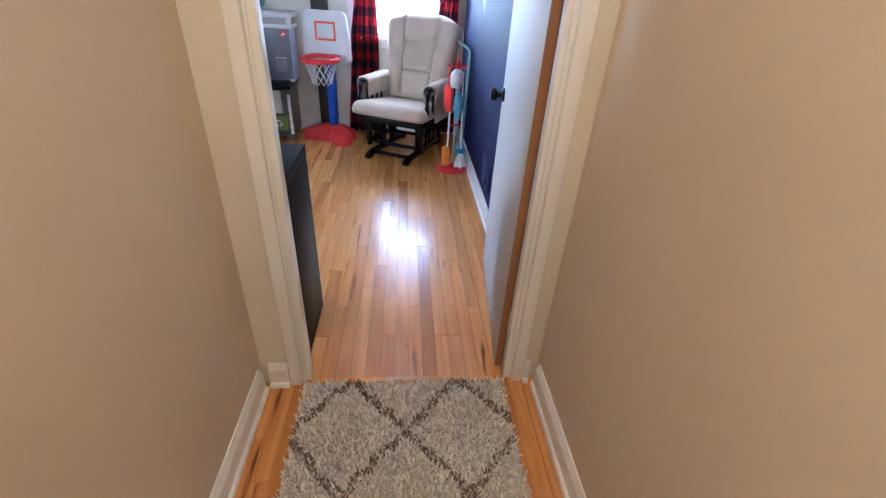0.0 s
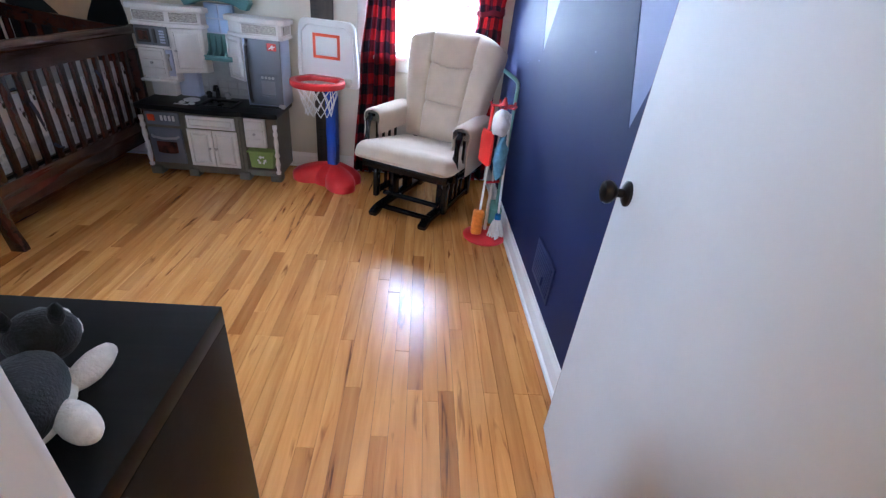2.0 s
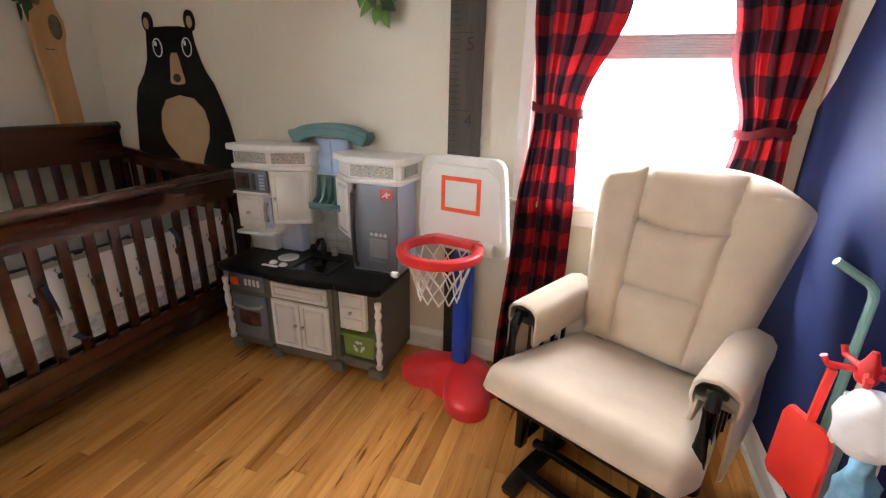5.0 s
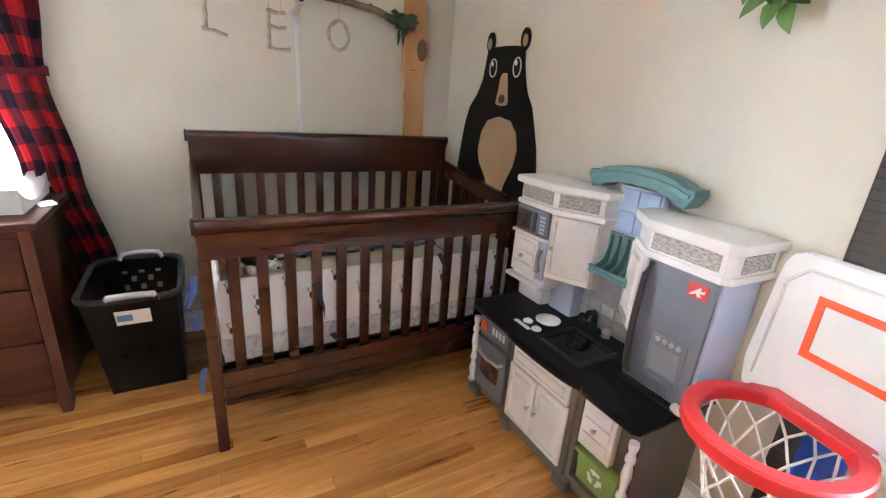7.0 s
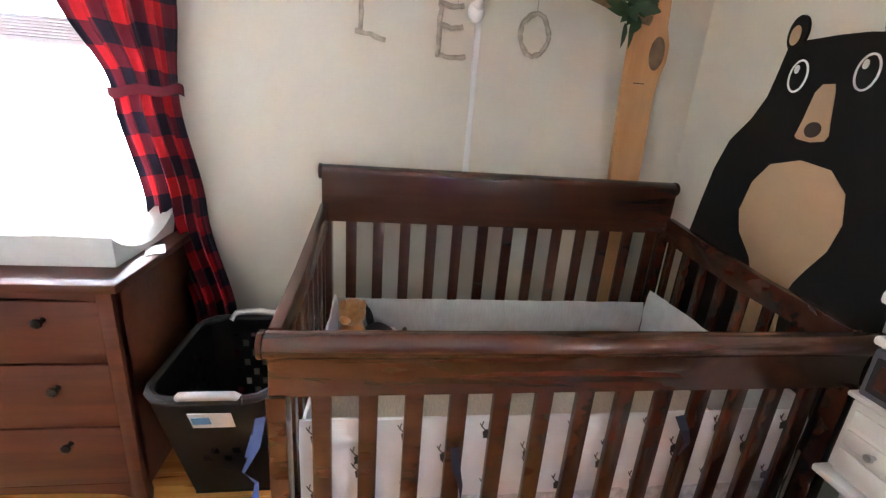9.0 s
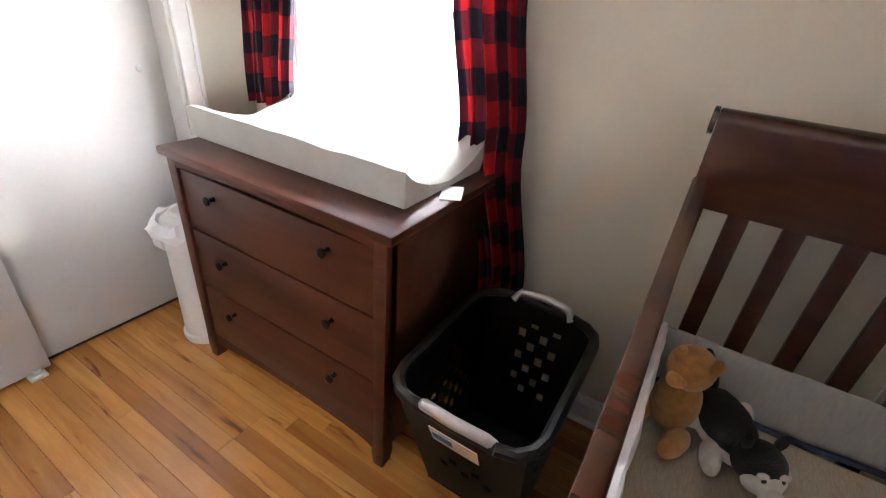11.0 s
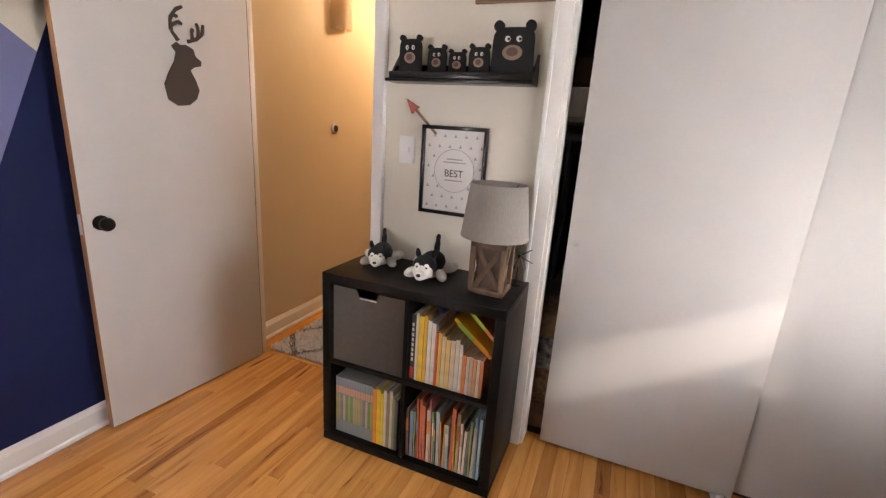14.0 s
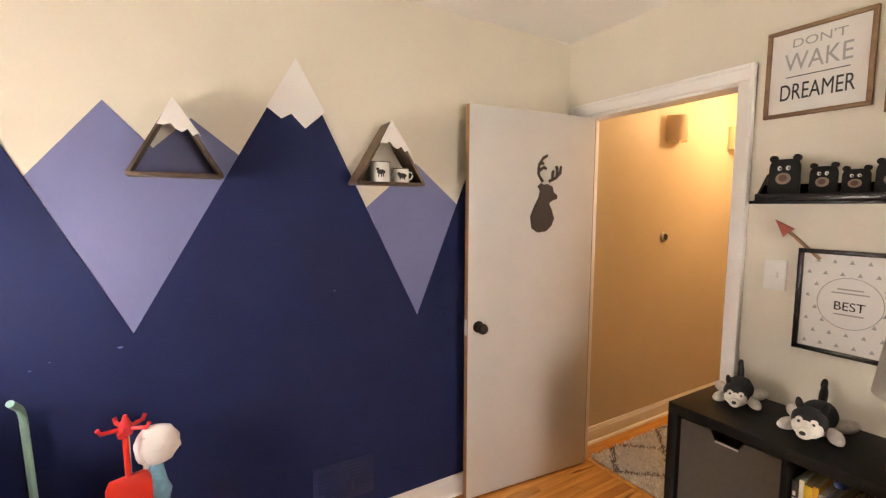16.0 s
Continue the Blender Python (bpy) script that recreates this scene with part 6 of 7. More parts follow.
# ---- west wall decor ----
trunk = thing("cedar_trunk_board", "tall cedar board shaped like a tree trunk with a dark knot", "wall decor")
bm = bmesh.new()
prism(bm, [(4.640, 0.0), (4.775, 0.0), (4.765, 0.6), (4.746, 1.10), (4.736, 1.42), (4.742, 1.49), (4.756, 1.54), (4.756, 1.60), (4.735, 1.66), (4.725, 1.8), (4.73, 2.0), (4.605, 2.0), (4.600, 1.7), (4.602, 1.45), (4.621, 1.1), (4.635, 0.6)], -2.236, -2.208, "yz", bev=0.002)
part("board", bm, CEDAR, trunk, smooth=False)
bm = bmesh.new()
lathe(bm, [(0.0, -2.2045), (0.020, -2.2045), (0.029, -2.2065), (0.031, -2.209)], 24, (0, 4.711, 1.568), "x", (1.0, 1.95))
part("knot", bm, KNOT, trunk, "dark oval knot")
part("scratch", boxbm(-2.2085, -2.2073, 4.640, 4.684, 1.458, 1.4615), PRINT, trunk)
branch = thing("hanging_branch", "bare wooden branch fixed to the wall carrying twig letters", "wall decor")
bm = bmesh.new()
pts = [(-2.215, 4.66, 1.675), (-2.205, 4.55, 1.70), (-2.20, 4.42, 1.735), (-2.20, 4.25, 1.752), (-2.20, 4.05, 1.755), (-2.205, 3.85, 1.775), (-2.205, 3.65, 1.785), (-2.21, 3.45, 1.80), (-2.215, 3.30, 1.83)]
tube(bm, pts, [0.019, 0.018, 0.017, 0.016, 0.016, 0.014, 0.013, 0.011, 0.008], 10)
tube(bm, [(-2.20, 4.05, 1.755), (-2.20, 3.98, 1.80), (-2.20, 3.93, 1.85)], [0.009, 0.007, 0.005], 8)
part("limb", bm, BRANCH, branch)
for y in (3.7, 4.4):
    part("wall_hook", boxbm(-2.279, -2.20, y - 0.004, y + 0.004, 1.752, 1.76), KNOBB, branch)


def twig_letter(strokes, strings, label):
    t = thing("twig_letter", label, "wall decor", group="hanging twig letters")
    for st in strokes:
        bm = bmesh.new()
        pp = []
        for a, b in zip(st, st[1:]):
            for k in range(3):
                f = k / 3
                pp.append((-2.20 + random.uniform(-.002, .002), a[0] + (b[0] - a[0]) * f + random.uniform(-.0025, .0025), a[1] + (b[1] - a[1]) * f + random.uniform(-.0025, .0025)))
        pp.append((-2.20, *st[-1]))
        tube(bm, pp, [0.0085 + random.uniform(-.0015, .002) for _ in pp], 7)
        part("twig", bm, TWIG, t)
    for y, z0, z1 in strings:
        bm = bmesh.new()
        tube(bm, [(-2.20, y, z0), (-2.20, y, z1)], 0.0016, 5)
        part("string", bm, TWIG, t)


twig_letter([[(3.622, 1.715), (3.620, 1.63), (3.616, 1.553)], [(3.598, 1.548), (3.65, 1.538), (3.703, 1.525)]], [(3.622, 1.71, 1.785)], "driftwood twig letter L hanging from a branch")
twig_letter([[(3.888, 1.665), (3.886, 1.58), (3.885, 1.49)], [(3.88, 1.658), (3.935, 1.648), (3.965, 1.655)], [(3.885, 1.59), (3.93, 1.583), (3.968, 1.590)], [(3.88, 1.495), (3.935, 1.490), (3.985, 1.496)]], [(3.89, 1.66, 1.77), (3.945, 1.65, 1.765)], "driftwood twig letter E hanging from a branch")
o = [(4.228 + 0.052 * math.cos(radians(a)) + random.uniform(-.003, .003), 1.587 + 0.071 * math.sin(radians(a))) for a in range(0, 361, 30)]
o[-1] = o[0]
twig_letter([o], [(4.228, 1.655, 1.752)], "driftwood twig letter O hanging from a branch")
lf = thing("leaf_cluster", "dark green artificial leaf cluster at the branch end", "garland")
for k in range(17):
    a = radians(random.uniform(150, 400))
    bm = bmesh.new()
    y0, z0 = 4.565 + random.uniform(-.035, .035), 1.705 + random.uniform(-.03, .03)
    leaf(bm, (-2.185 + random.uniform(0, 0.02), y0, z0), (random.uniform(0.0, 0.5), math.cos(a), math.sin(a)), random.uniform(0.06, 0.085), random.uniform(0.03, 0.042), (1, random.uniform(-.5, .5), random.uniform(-.5, .5)))
    part("leaf", bm, LEAF, lf)
for dy in (-0.01, 0.012):
    bm = bmesh.new()
    leaf(bm, (-2.18, 4.56 + dy, 1.655), (0.05, dy * 4, -1), 0.085, 0.02, (1, 0, 0.2))
    part("leaf", bm, LEAF, lf)
mon = thing("baby_monitor", "white wall-mounted baby camera with a cord cover", "camera")
bm = bmesh.new()
blob(bm, (-2.262, 4.020, 1.652), (0.019, 0.030, 0.036), 3)
part("wall_mount", bm, PLASW, mon)
bm = bmesh.new()
tube(bm, [(-2.252, 4.022, 1.668), (-2.232, 4.028, 1.688), (-2.216, 4.034, 1.705)], [0.017, 0.014, 0.013], 10)
part("arm", bm, PLASW, mon)
bm = bmesh.new()
lathe(bm, [(0.0, -2.176), (0.020, -2.176), (0.029, -2.182), (0.031, -2.206), (0.026, -2.222), (0.012, -2.230), (0, -2.231)], 24, (0, 4.038, 1.728), "x")
hd = part("head", bm, PLASW, mon)
bm = bmesh.new()
lathe(bm, [(0.0, -2.172), (0.015, -2.172), (0.018, -2.1775)], 18, (0, 4.038, 1.728), "x")
part("lens", bm, BLACKP, hd)
part("cord_cover", boxbm(-2.2795, -2.268, 4.024, 4.046, 0.11, 1.64, bev=0.003), PLASW, mon, "white plastic cord cover strip")

# ---- east wall: shelves, vent, cleaning set ----


def tri_shelf(yl, yr, zb, yt, zt, label, xf=1.08):
    t = thing("triangle_shelf", label, "shelf", group="mountain wall shelves")
    w = 0.013
    xb = XE - 0.007
    part("bottom_board", boxbm(xf, xb, yr, yl, zb, zb + w, bev=0.001), DARKRUST, t)
    for y in (yl, yr):
        s = 1 if y == yl else -1
        dy, dz = yt - y, zt - zb - w
        n = math.hypot(dy, dz)
        oy, oz = -s * abs(dz) / n * w, -abs(dy) / n * w
        bm = bmesh.new()
        prism(bm, [(y, zb + w), (yt, zt), (yt, zt + oz * 2.2), (y + oy * 1.1, zb + w)], xf, xb, "yz")
        part("side_board", bm, DARKRUST, t, smooth=False)
    zs = zb + (zt - zb) * 0.55
    f = 0.45 * 1.04
    a, b = (yt + (yl - yt) * f * 0.72, zs + 0.028), (yt + (yr - yt) * f * 1.2, zs - 0.004)
    bm = bmesh.new()
    pts = [(yt, zt + 0.004), a]
    for k, (u, dz) in enumerate(((0.15, -0.004), (0.3, 0.010), (0.42, -0.006), (0.55, -0.010), (0.68, 0.006), (0.8, -0.012), (0.92, 0.002))):
        pts.append((a[0] + (b[0] - a[0]) * u, a[1] + (b[1] - a[1]) * u + dz + 0.006))
    pts.append(b)
    prism(bm, pts, xf - 0.005, xf - 0.0005, "yz")
    part("snow_cap", bm, SNOW, t, "white snow-shaped cap", smooth=False)
    return t


tri_shelf(3.934, 3.65, 1.612, 3.794, 1.870, "walnut triangular mountain shelf with white cap")
tri_shelf(3.159, 2.844, 1.605, 3.004, 1.872, "walnut triangular mountain shelf holding two mugs")


def mug(y, z, r, h, turn, label):
    t = thing("mug", label, "mug", pose(1.12, y, z, 0, 0, turn), group="enamel mugs")
    bm = bmesh.new()
    lathe(bm, [(0.0, 0.0), (r * 0.95, 0.0), (r, 0.006), (r, h), (r - 0.0025, h + 0.001), (r - 0.004, h - 0.001), (r - 0.004, 0.006), (0, 0.006)], 24)
    part("cup", bm, mat("white_enamel", (0.75, 0.75, 0.73), 0.25) if "white_enamel" not in bpy.data.materials else bpy.data.materials["white_enamel"], t)
    bm = bmesh.new()
    tube(bm, [(0, -r + 0.002, h * 0.78), (0, -r - 0.012, h * 0.75), (0, -r - 0.017, h * 0.5), (0, -r - 0.011, h * 0.28), (0, -r + 0.002, h * 0.22)], 0.004, 8)
    part("handle", bm, bpy.data.materials["white_enamel"], t)
    bm = bmesh.new()
    lathe(bm, [(r + 0.0006, h - 0.002), (r + 0.0012, h), (r - 0.001, h + 0.0016)], 24)
    part("rim", bm, PRINT, t, "black rim")
    bm = bmesh.new()
    blob(bm, (-r - 0.0002, -0.002, h * 0.48), (0.0016, 0.019, 0.011), 2)
    blob(bm, (-r + 0.0012, 0.012, h * 0.62), (0.0012, 0.008, 0.007), 2)
    for y2 in (-0.012, -0.004, 0.008):
        blob(bm, (-r + 0.0004, y2, h * 0.30), (0.0012, 0.003, 0.008), 1)
    part("bear_print", bm, PRINT, t)


mug(3.042, 1.6185, 0.042, 0.084, -18, "white enamel mug with a black bear print")
mug(2.942, 1.6185, 0.034, 0.060, -18, "small white enamel mug with a black bear print")

vent = thing("wall_vent", "navy painted metal wall register", "vent")
part("plate", boxbm(XE - 0.012, XE - 0.0035, 3.06, 3.34, 0.178, 0.36, bev=0.003), VENT, vent)
for k in range(9):
    z = 0.20 + k * 0.0165
    part("louvre", boxbm(XE - 0.0155, XE - 0.0115, 3.08, 3.32, z, z + 0.009, bev=0.001), VENT, vent)
part("damper_lever", boxbm(XE - 0.024, XE - 0.0115, 3.155, 3.162, 0.215, 0.26, bev=0.002), VENT, vent)
dotb = thing("wall_scuffs", "small chipped paint spots on the navy wall", "scuff", kind="stuff")
bm = bmesh.new()
for y, z, a, b in ((3.227, 1.149, 0.0035, 0.002), (3.99, 1.02, 0.009, 0.003), (4.18, 1.0, 0.0025, 0.0015), (4.23, 0.98, 0.004, 0.002)):
    prism(bm, arc(y, z, a, 0, 320, 8, b), XE - 0.0042, XE - 0.0028, "yz")
part("chips", bm, LAV, dotb, smooth=False)

clean = thing("toy_cleaning_set", "toy cleaning stand with brush, dustpan, mop and cloths", "cleaning toys", pose(1.055, 3.975, 0))
bm = bmesh.new()
lathe(bm, [(0.128, 0.0), (0.130, 0.008), (0.118, 0.016), (0.05, 0.024), (0.022, 0.04), (0.018, 0.05), (0, 0.05)], 30)
part("base", bm, RED, clean, "red round plastic base")
bm = bmesh.new()
tube(bm, [(0, 0, 0.04), (0, 0, 0.79)], 0.010, 10)
part("pole", bm, mat("pale_wood_dowel", (0.50, 0.45, 0.38), 0.5), clean)
bm = bmesh.new()
lathe(bm, [(0.016, 0.762), (0.02, 0.77), (0.02, 0.795), (0.012, 0.81), (0.006, 0.83), (0, 0.832)], 14)
for k in range(5):
    a = 2 * math.pi * k / 5 + 0.5
    tube(bm, [(0.015 * math.cos(a), 0.015 * math.sin(a), 0.785), (0.065 * math.cos(a), 0.065 * math.sin(a), 0.785), (0.075 * math.cos(a), 0.075 * math.sin(a), 0.802)], 0.007, 8)
part("hook_ring", bm, RED, clean, "red plastic hook ring")
bm = bmesh.new()
tube(bm, [(-0.04, -0.02, 0.36), (0.04, 0.01, 0.36)], 0.008, 8)
part("handle_clip", bm, RED, clean)
broom = thing("toy_broom", "pale green toy broom leaning against the navy wall", "toy broom")
bm = bmesh.new()
tube(bm, [(1.072, 4.25, 0.925), (1.15, 4.25, 0.878), (1.163, 4.25, 0.862), (1.167, 4.248, 0.84), (1.152, 4.22, 0.10)], 0.011, 8)
part("handle", bm, mat("pale_green_plastic", (0.22, 0.42, 0.36), 0.4), broom, "pale green bent handle")
bm = bmesh.new()
soft_box(bm, 1.10, 1.18, 4.14, 4.30, 0.0, 0.11, 0.012)
part("bristles", bm, mat("green_bristles", (0.16, 0.34, 0.28), 0.8, var=0.2, scale=60, stretch=(6, 6, 1)), broom)
# white duster cloth
bm = bmesh.new()
random.seed(31)
v = blob(bm, (-0.018, -0.085, 0.715), (0.045, 0.07, 0.07), 3)
for q in v:
    q.co += Vector((noise.noise(q.co * 25), noise.noise(q.co * 25 + Vector((5, 0, 0))), noise.noise(q.co * 20))) * 0.016
part("duster", bm, LINEN, clean, "white cloth duster")
bm = bmesh.new()
v = blob(bm, (0.005, -0.078, 0.53), (0.036, 0.036, 0.13), 3)
for q in v:
    q.co += Vector((noise.noise(q.co * 25), noise.noise(q.co * 25 + Vector((5, 0, 0))), noise.noise(q.co * 12))) * 0.016
part("blue_cloth", bm, mat("light_blue_cloth", (0.16, 0.36, 0.50), 0.9, var=0.2, scale=40), clean, "light blue mop cloth")
bm = bmesh.new()
prism(bm, [(-0.05, 0.655), (0.05, 0.655), (0.062, 0.63), (0.065, 0.48), (0.05, 0.465), (-0.05, 0.465), (-0.065, 0.48), (-0.062, 0.63)], -0.012, 0.004, "xz", bev=0.004)
tube(bm, [(0, -0.004, 0.65), (0, 0.004, 0.78)], 0.009, 8)
bmesh.ops.transform(bm, matrix=pose(-0.062, -0.005, 0, 0, 0, -70), verts=bm.verts)
part("dustpan", bm, mat("bright_red_plastic", (0.68, 0.03, 0.02), 0.35), clean, "red toy dustpan")
bm = bmesh.new()
tube(bm, [(-0.045, -0.05, 0.76), (-0.055, -0.055, 0.20)], 0.007, 8)
part("brush_handle", bm, NETW, clean)
bm = bmesh.new()
soft_box(bm, -0.095, -0.03, -0.085, -0.035, 0.045, 0.205, 0.018)
part("orange_brush", bm, mat("orange_bristle", (0.72, 0.22, 0.02), 0.6, var=0.15, scale=60), clean, "orange toy brush head")
bm = bmesh.new()
tube(bm, [(0.03, -0.05, 0.76), (0.055, -0.06, 0.17)], 0.007, 8)
part("mop_handle", bm, NETW, clean)
bm = bmesh.new()
lathe(bm, [(0.016, 0.145), (0.02, 0.155), (0.018, 0.18), (0.008, 0.19)], 14, (0.055, -0.06, 0))
part("mop_cap", bm, mat("mop_blue_plastic", (0.02, 0.20, 0.55), 0.4), clean, "blue plastic mop cap")
bm = bmesh.new()
for k in range(26):
    a = 2 * math.pi * k / 26 + random.uniform(-.1, .1)
    r = random.uniform(0.030, 0.052)
    tube(bm, [(0.055 + 0.012 * math.cos(a), -0.06 + 0.012 * math.sin(a), 0.155), (0.055 + r * 0.7 * math.cos(a), -0.06 + r * 0.7 * math.sin(a), 0.11), (0.055 + r * math.cos(a), -0.06 + r * math.sin(a), 0.035 + random.uniform(0, 0.02))], 0.006, 5)
part("mop_strings", bm, NETW, clean, "white mop strings")

# ---- south wall decor ----


def picture(name, x0, x1, z0, z1, fw, fmat, label, depth=0.018):
    t = thing(name, label, "picture frame")
    y0 = YS + 0.001
    part("frame_rail", boxbm(x0, x1, y0, y0 + depth, z0, z0 + fw, bev=0.0015), fmat, t)
    part("frame_rail", boxbm(x0, x1, y0, y0 + depth, z1 - fw, z1, bev=0.0015), fmat, t)
    part("frame_stile", boxbm(x0, x0 + fw, y0, y0 + depth, z0 + fw, z1 - fw, bev=0.0015), fmat, t)
    part("frame_stile", boxbm(x1 - fw, x1, y0, y0 + depth, z0 + fw, z1 - fw, bev=0.0015), fmat, t)
    p = part("print", boxbm(x0 + fw, x1 - fw, y0, y0 + depth * 0.45, z0 + fw, z1 - fw), PAPER, t)
    return t, p, y0 + depth * 0.45


GREYP = mat("grey_print", (0.33, 0.33, 0.32), 0.7)
t, p, yp = picture("framed_sign", -0.118, 0.190, 1.846, 2.158, 0.014, RUSTIC, "rustic framed sign with sleeping dreamer lettering")
writing("lettering", "DON'T", 0.042, GREYP, p, pose(0.036, yp + 0.001, 2.102, 90, 0, 180), sx=1.2)
writing("lettering", "WAKE", 0.088, GREYP, p, pose(0.036, yp + 0.001, 2.035, 90, 0, 180), sx=0.78)
part("rule", boxbm(-0.055, 0.127, yp + 0.0003, yp + 0.0012, 1.985, 1.988), PRINT, p)
writing("lettering", "DREAMER", 0.082, PRINT, p, pose(0.036, yp + 0.001, 1.93, 90, 0, 180), sx=0.60)
t, p, yp = picture("framed_antler_print", -0.452, -0.150, 1.816, 2.030, 0.013, RUSTIC, "rustic framed print of a red plaid moose head")
bm = bmesh.new()
prism(bm, [(-0.318, 1.875), (-0.288, 1.875), (-0.282, 1.90), (-0.285, 1.93), (-0.268, 1.938), (-0.285, 1.950), (-0.321, 1.950), (-0.338, 1.938), (-0.321, 1.93), (-0.324, 1.90)], yp + 0.0002, yp + 0.0012, "xz")
for s in (-1, 1):
    c = -0.303
    pts = [(0.012, 1.938), (0.040, 1.944), (0.062, 1.931), (0.092, 1.926), (0.080, 1.938), (0.104, 1.944), (0.101, 1.960), (0.092, 1.964), (0.090, 1.992), (0.082, 1.994), (0.078, 1.970), (0.070, 1.998), (0.061, 1.997), (0.061, 1.972), (0.048, 1.988), (0.039, 1.983), (0.048, 1.962), (0.030, 1.954), (0.012, 1.956)]
    prism(bm, [(c + s * a, b - 0.002) for a, b in pts], yp + 0.0002, yp + 0.0012, "xz")
part("moose_print", bm, mat("red_plaid_print", (0.30, 0.03, 0.035), 0.7, var=0.7, scale=55), p, "red plaid moose head silhouette", smooth=False)
t, p, yp = picture("framed_quote_print", -0.246, 0.043, 1.003, 1.370, 0.016, BLACKLAQ, "black framed print with small triangles and a quote")
for j in range(8):
    for i in range(6):
        x, z = -0.222 + i * 0.046 + (0.023 if j % 2 else 0), 1.040 + j * 0.0415
        if math.hypot(x + 0.108, z - 1.19) < 0.085 or x > 0.012:
            continue
        bm = bmesh.new()
        prism(bm, [(x - 0.007, z - 0.006), (x + 0.007, z - 0.006), (x, z + 0.008)], yp + 0.0003, yp + 0.0011, "xz")
        part("triangle_print", bm, GREYP, p, smooth=False)
bm = bmesh.new()
tube(bm, [(-0.108 + 0.088 * math.cos(radians(a)), yp + 0.0008, 1.19 + 0.088 * math.sin(radians(a))) for a in range(0, 361, 10)], 0.0012, 5)
part("circle_print", bm, GREYP, p)
writing("lettering", "BEST", 0.042, PRINT, p, pose(-0.108, yp + 0.001, 1.178, 90, 0, 180), sx=0.95)
for z, w in ((1.222, 0.05), (1.235, 0.035), (1.148, 0.04)):
    part("text_bar", boxbm(-0.108 - w, -0.108 + w, yp + 0.0003, yp + 0.001, z, z + 0.005), GREYP, p)

shelf = thing("picture_ledge", "black wall ledge holding black bear figures", "shelf")
part("board", boxbm(-0.415, 0.178, YS + 0.001, YS + 0.105, 1.528, 1.540, bev=0.0015), BLACKLAQ, shelf)
part("back_board", boxbm(-0.415, 0.178, YS + 0.001, YS + 0.012, 1.5405, 1.60, bev=0.0015), BLACKLAQ, shelf)
part("front_board", boxbm(-0.415, 0.160, YS + 0.094, YS + 0.105, 1.5405, 1.565, bev=0.0015), BLACKLAQ, shelf)
for x in (-0.415, 0.155):
    bm = bmesh.new()
    prism(bm, [(YS + 0.012, 1.5405), (YS + 0.1, 1.5405), (YS + 0.012, 1.64)], x, x + 0.009, "yz")
    part("end_panel", bm, BLACKLAQ, shelf, smooth=False)


def bear_figure(xc, hw, zt, label):
    bm = bmesh.new()
    y0, y1 = YS + 0.056, YS + 0.072
    zb = 1.5405
    h = zt - zb
    top = []
    for k in range(0, 181, 12):
        c, q = math.cos(radians(k)), math.sin(radians(k))
        top.append((xc + hw * 0.96 * math.copysign(abs(c) ** 0.42, c), zt - h * 0.42 + h * 0.42 * q ** 0.5))
    fs = prism(bm, [(xc - hw, zb), (xc + hw, zb)] + top, y0, y1, "xz", bev=0.003)
    for s in (-1, 1):
        prism(bm, arc(xc + s * hw * 0.72, zt + h * 0.02, hw * 0.24, 0, 340, 14), y0 + 0.001, y1 - 0.001, "xz")
    bm.faces.ensure_lookup_table()

    def spot(cx, cz, rx, rz, yy, idx):
        f0 = set(bm.faces)
        prism(bm, arc(cx, cz, rx, 0, 342, 18, rz), y1 - 0.002, yy, "xz")
        for f in bm.faces:
            if f not in f0:
                f.material_index = idx
    spot(xc, zb + h * 0.53, hw * 0.46, h * 0.14, y1 + 0.004, 1)
    spot(xc, zb + h * 0.54, hw * 0.27, h * 0.085, y1 + 0.0055, 3)
    for s in (-1, 1):
        spot(xc + s * hw * 0.26, zb + h * 0.78, hw * 0.125, h * 0.055, y1 + 0.002, 2)
        spot(xc + s * hw * 0.26 - hw * 0.05, zb + h * 0.775, hw * 0.065, h * 0.03, y1 + 0.003, 0)
    return solid("bear_figure", bm, [BEARB, mat("taupe_snout", (0.24, 0.17, 0.12), 0.7) if "taupe_snout" not in bpy.data.materials else bpy.data.materials["taupe_snout"], PAPER, mat("brown_nose", (0.10, 0.05, 0.035), 0.6) if "brown_nose" not in bpy.data.materials else bpy.data.materials["brown_nose"]], label, "figurine", group="bear family on the ledge", smooth=False)


for xc, hw, zt, lab in ((0.086, 0.050, 1.688, "medium black bear figure with brown nose on the ledge"), (-0.028, 0.040, 1.655, "small black bear cub figure on the ledge"), (-0.113, 0.037, 1.640, "smallest black bear cub figure on the ledge"), (-0.200, 0.042, 1.657, "small black bear cub figure on the ledge"), (-0.325, 0.080, 1.722, "largest black bear figure with wide snout on the ledge")):
    bear_figure(xc, hw, zt, lab)

arrow = thing("wooden_arrow", "red-tipped wooden arrow hung on the wall", "wall decor")
bm = bmesh.new()
tube(bm, [(0.098, YS + 0.012, 1.445), (0.02, YS + 0.012, 1.372), (-0.02, YS + 0.011, 1.334)], 0.006, 8)
part("shaft", bm, RUSTIC, arrow)
bm = bmesh.new()
prism(bm, [(0.124, 1.470), (0.062, 1.437), (0.075, 1.428), (0.085, 1.420), (0.096, 1.408)], YS + 0.006, YS + 0.018, "xz", bev=0.002)
part("arrow_head", bm, mat("red_brown_paint", (0.28, 0.055, 0.035), 0.6), arrow, "red-brown painted tip", smooth=False)
sw = thing("light_switch", "white single light switch plate", "light switch")
part("plate", boxbm(0.080, 0.154, YS + 0.0005, YS + 0.006, 1.203, 1.318, bev=0.003), PLASW, sw)
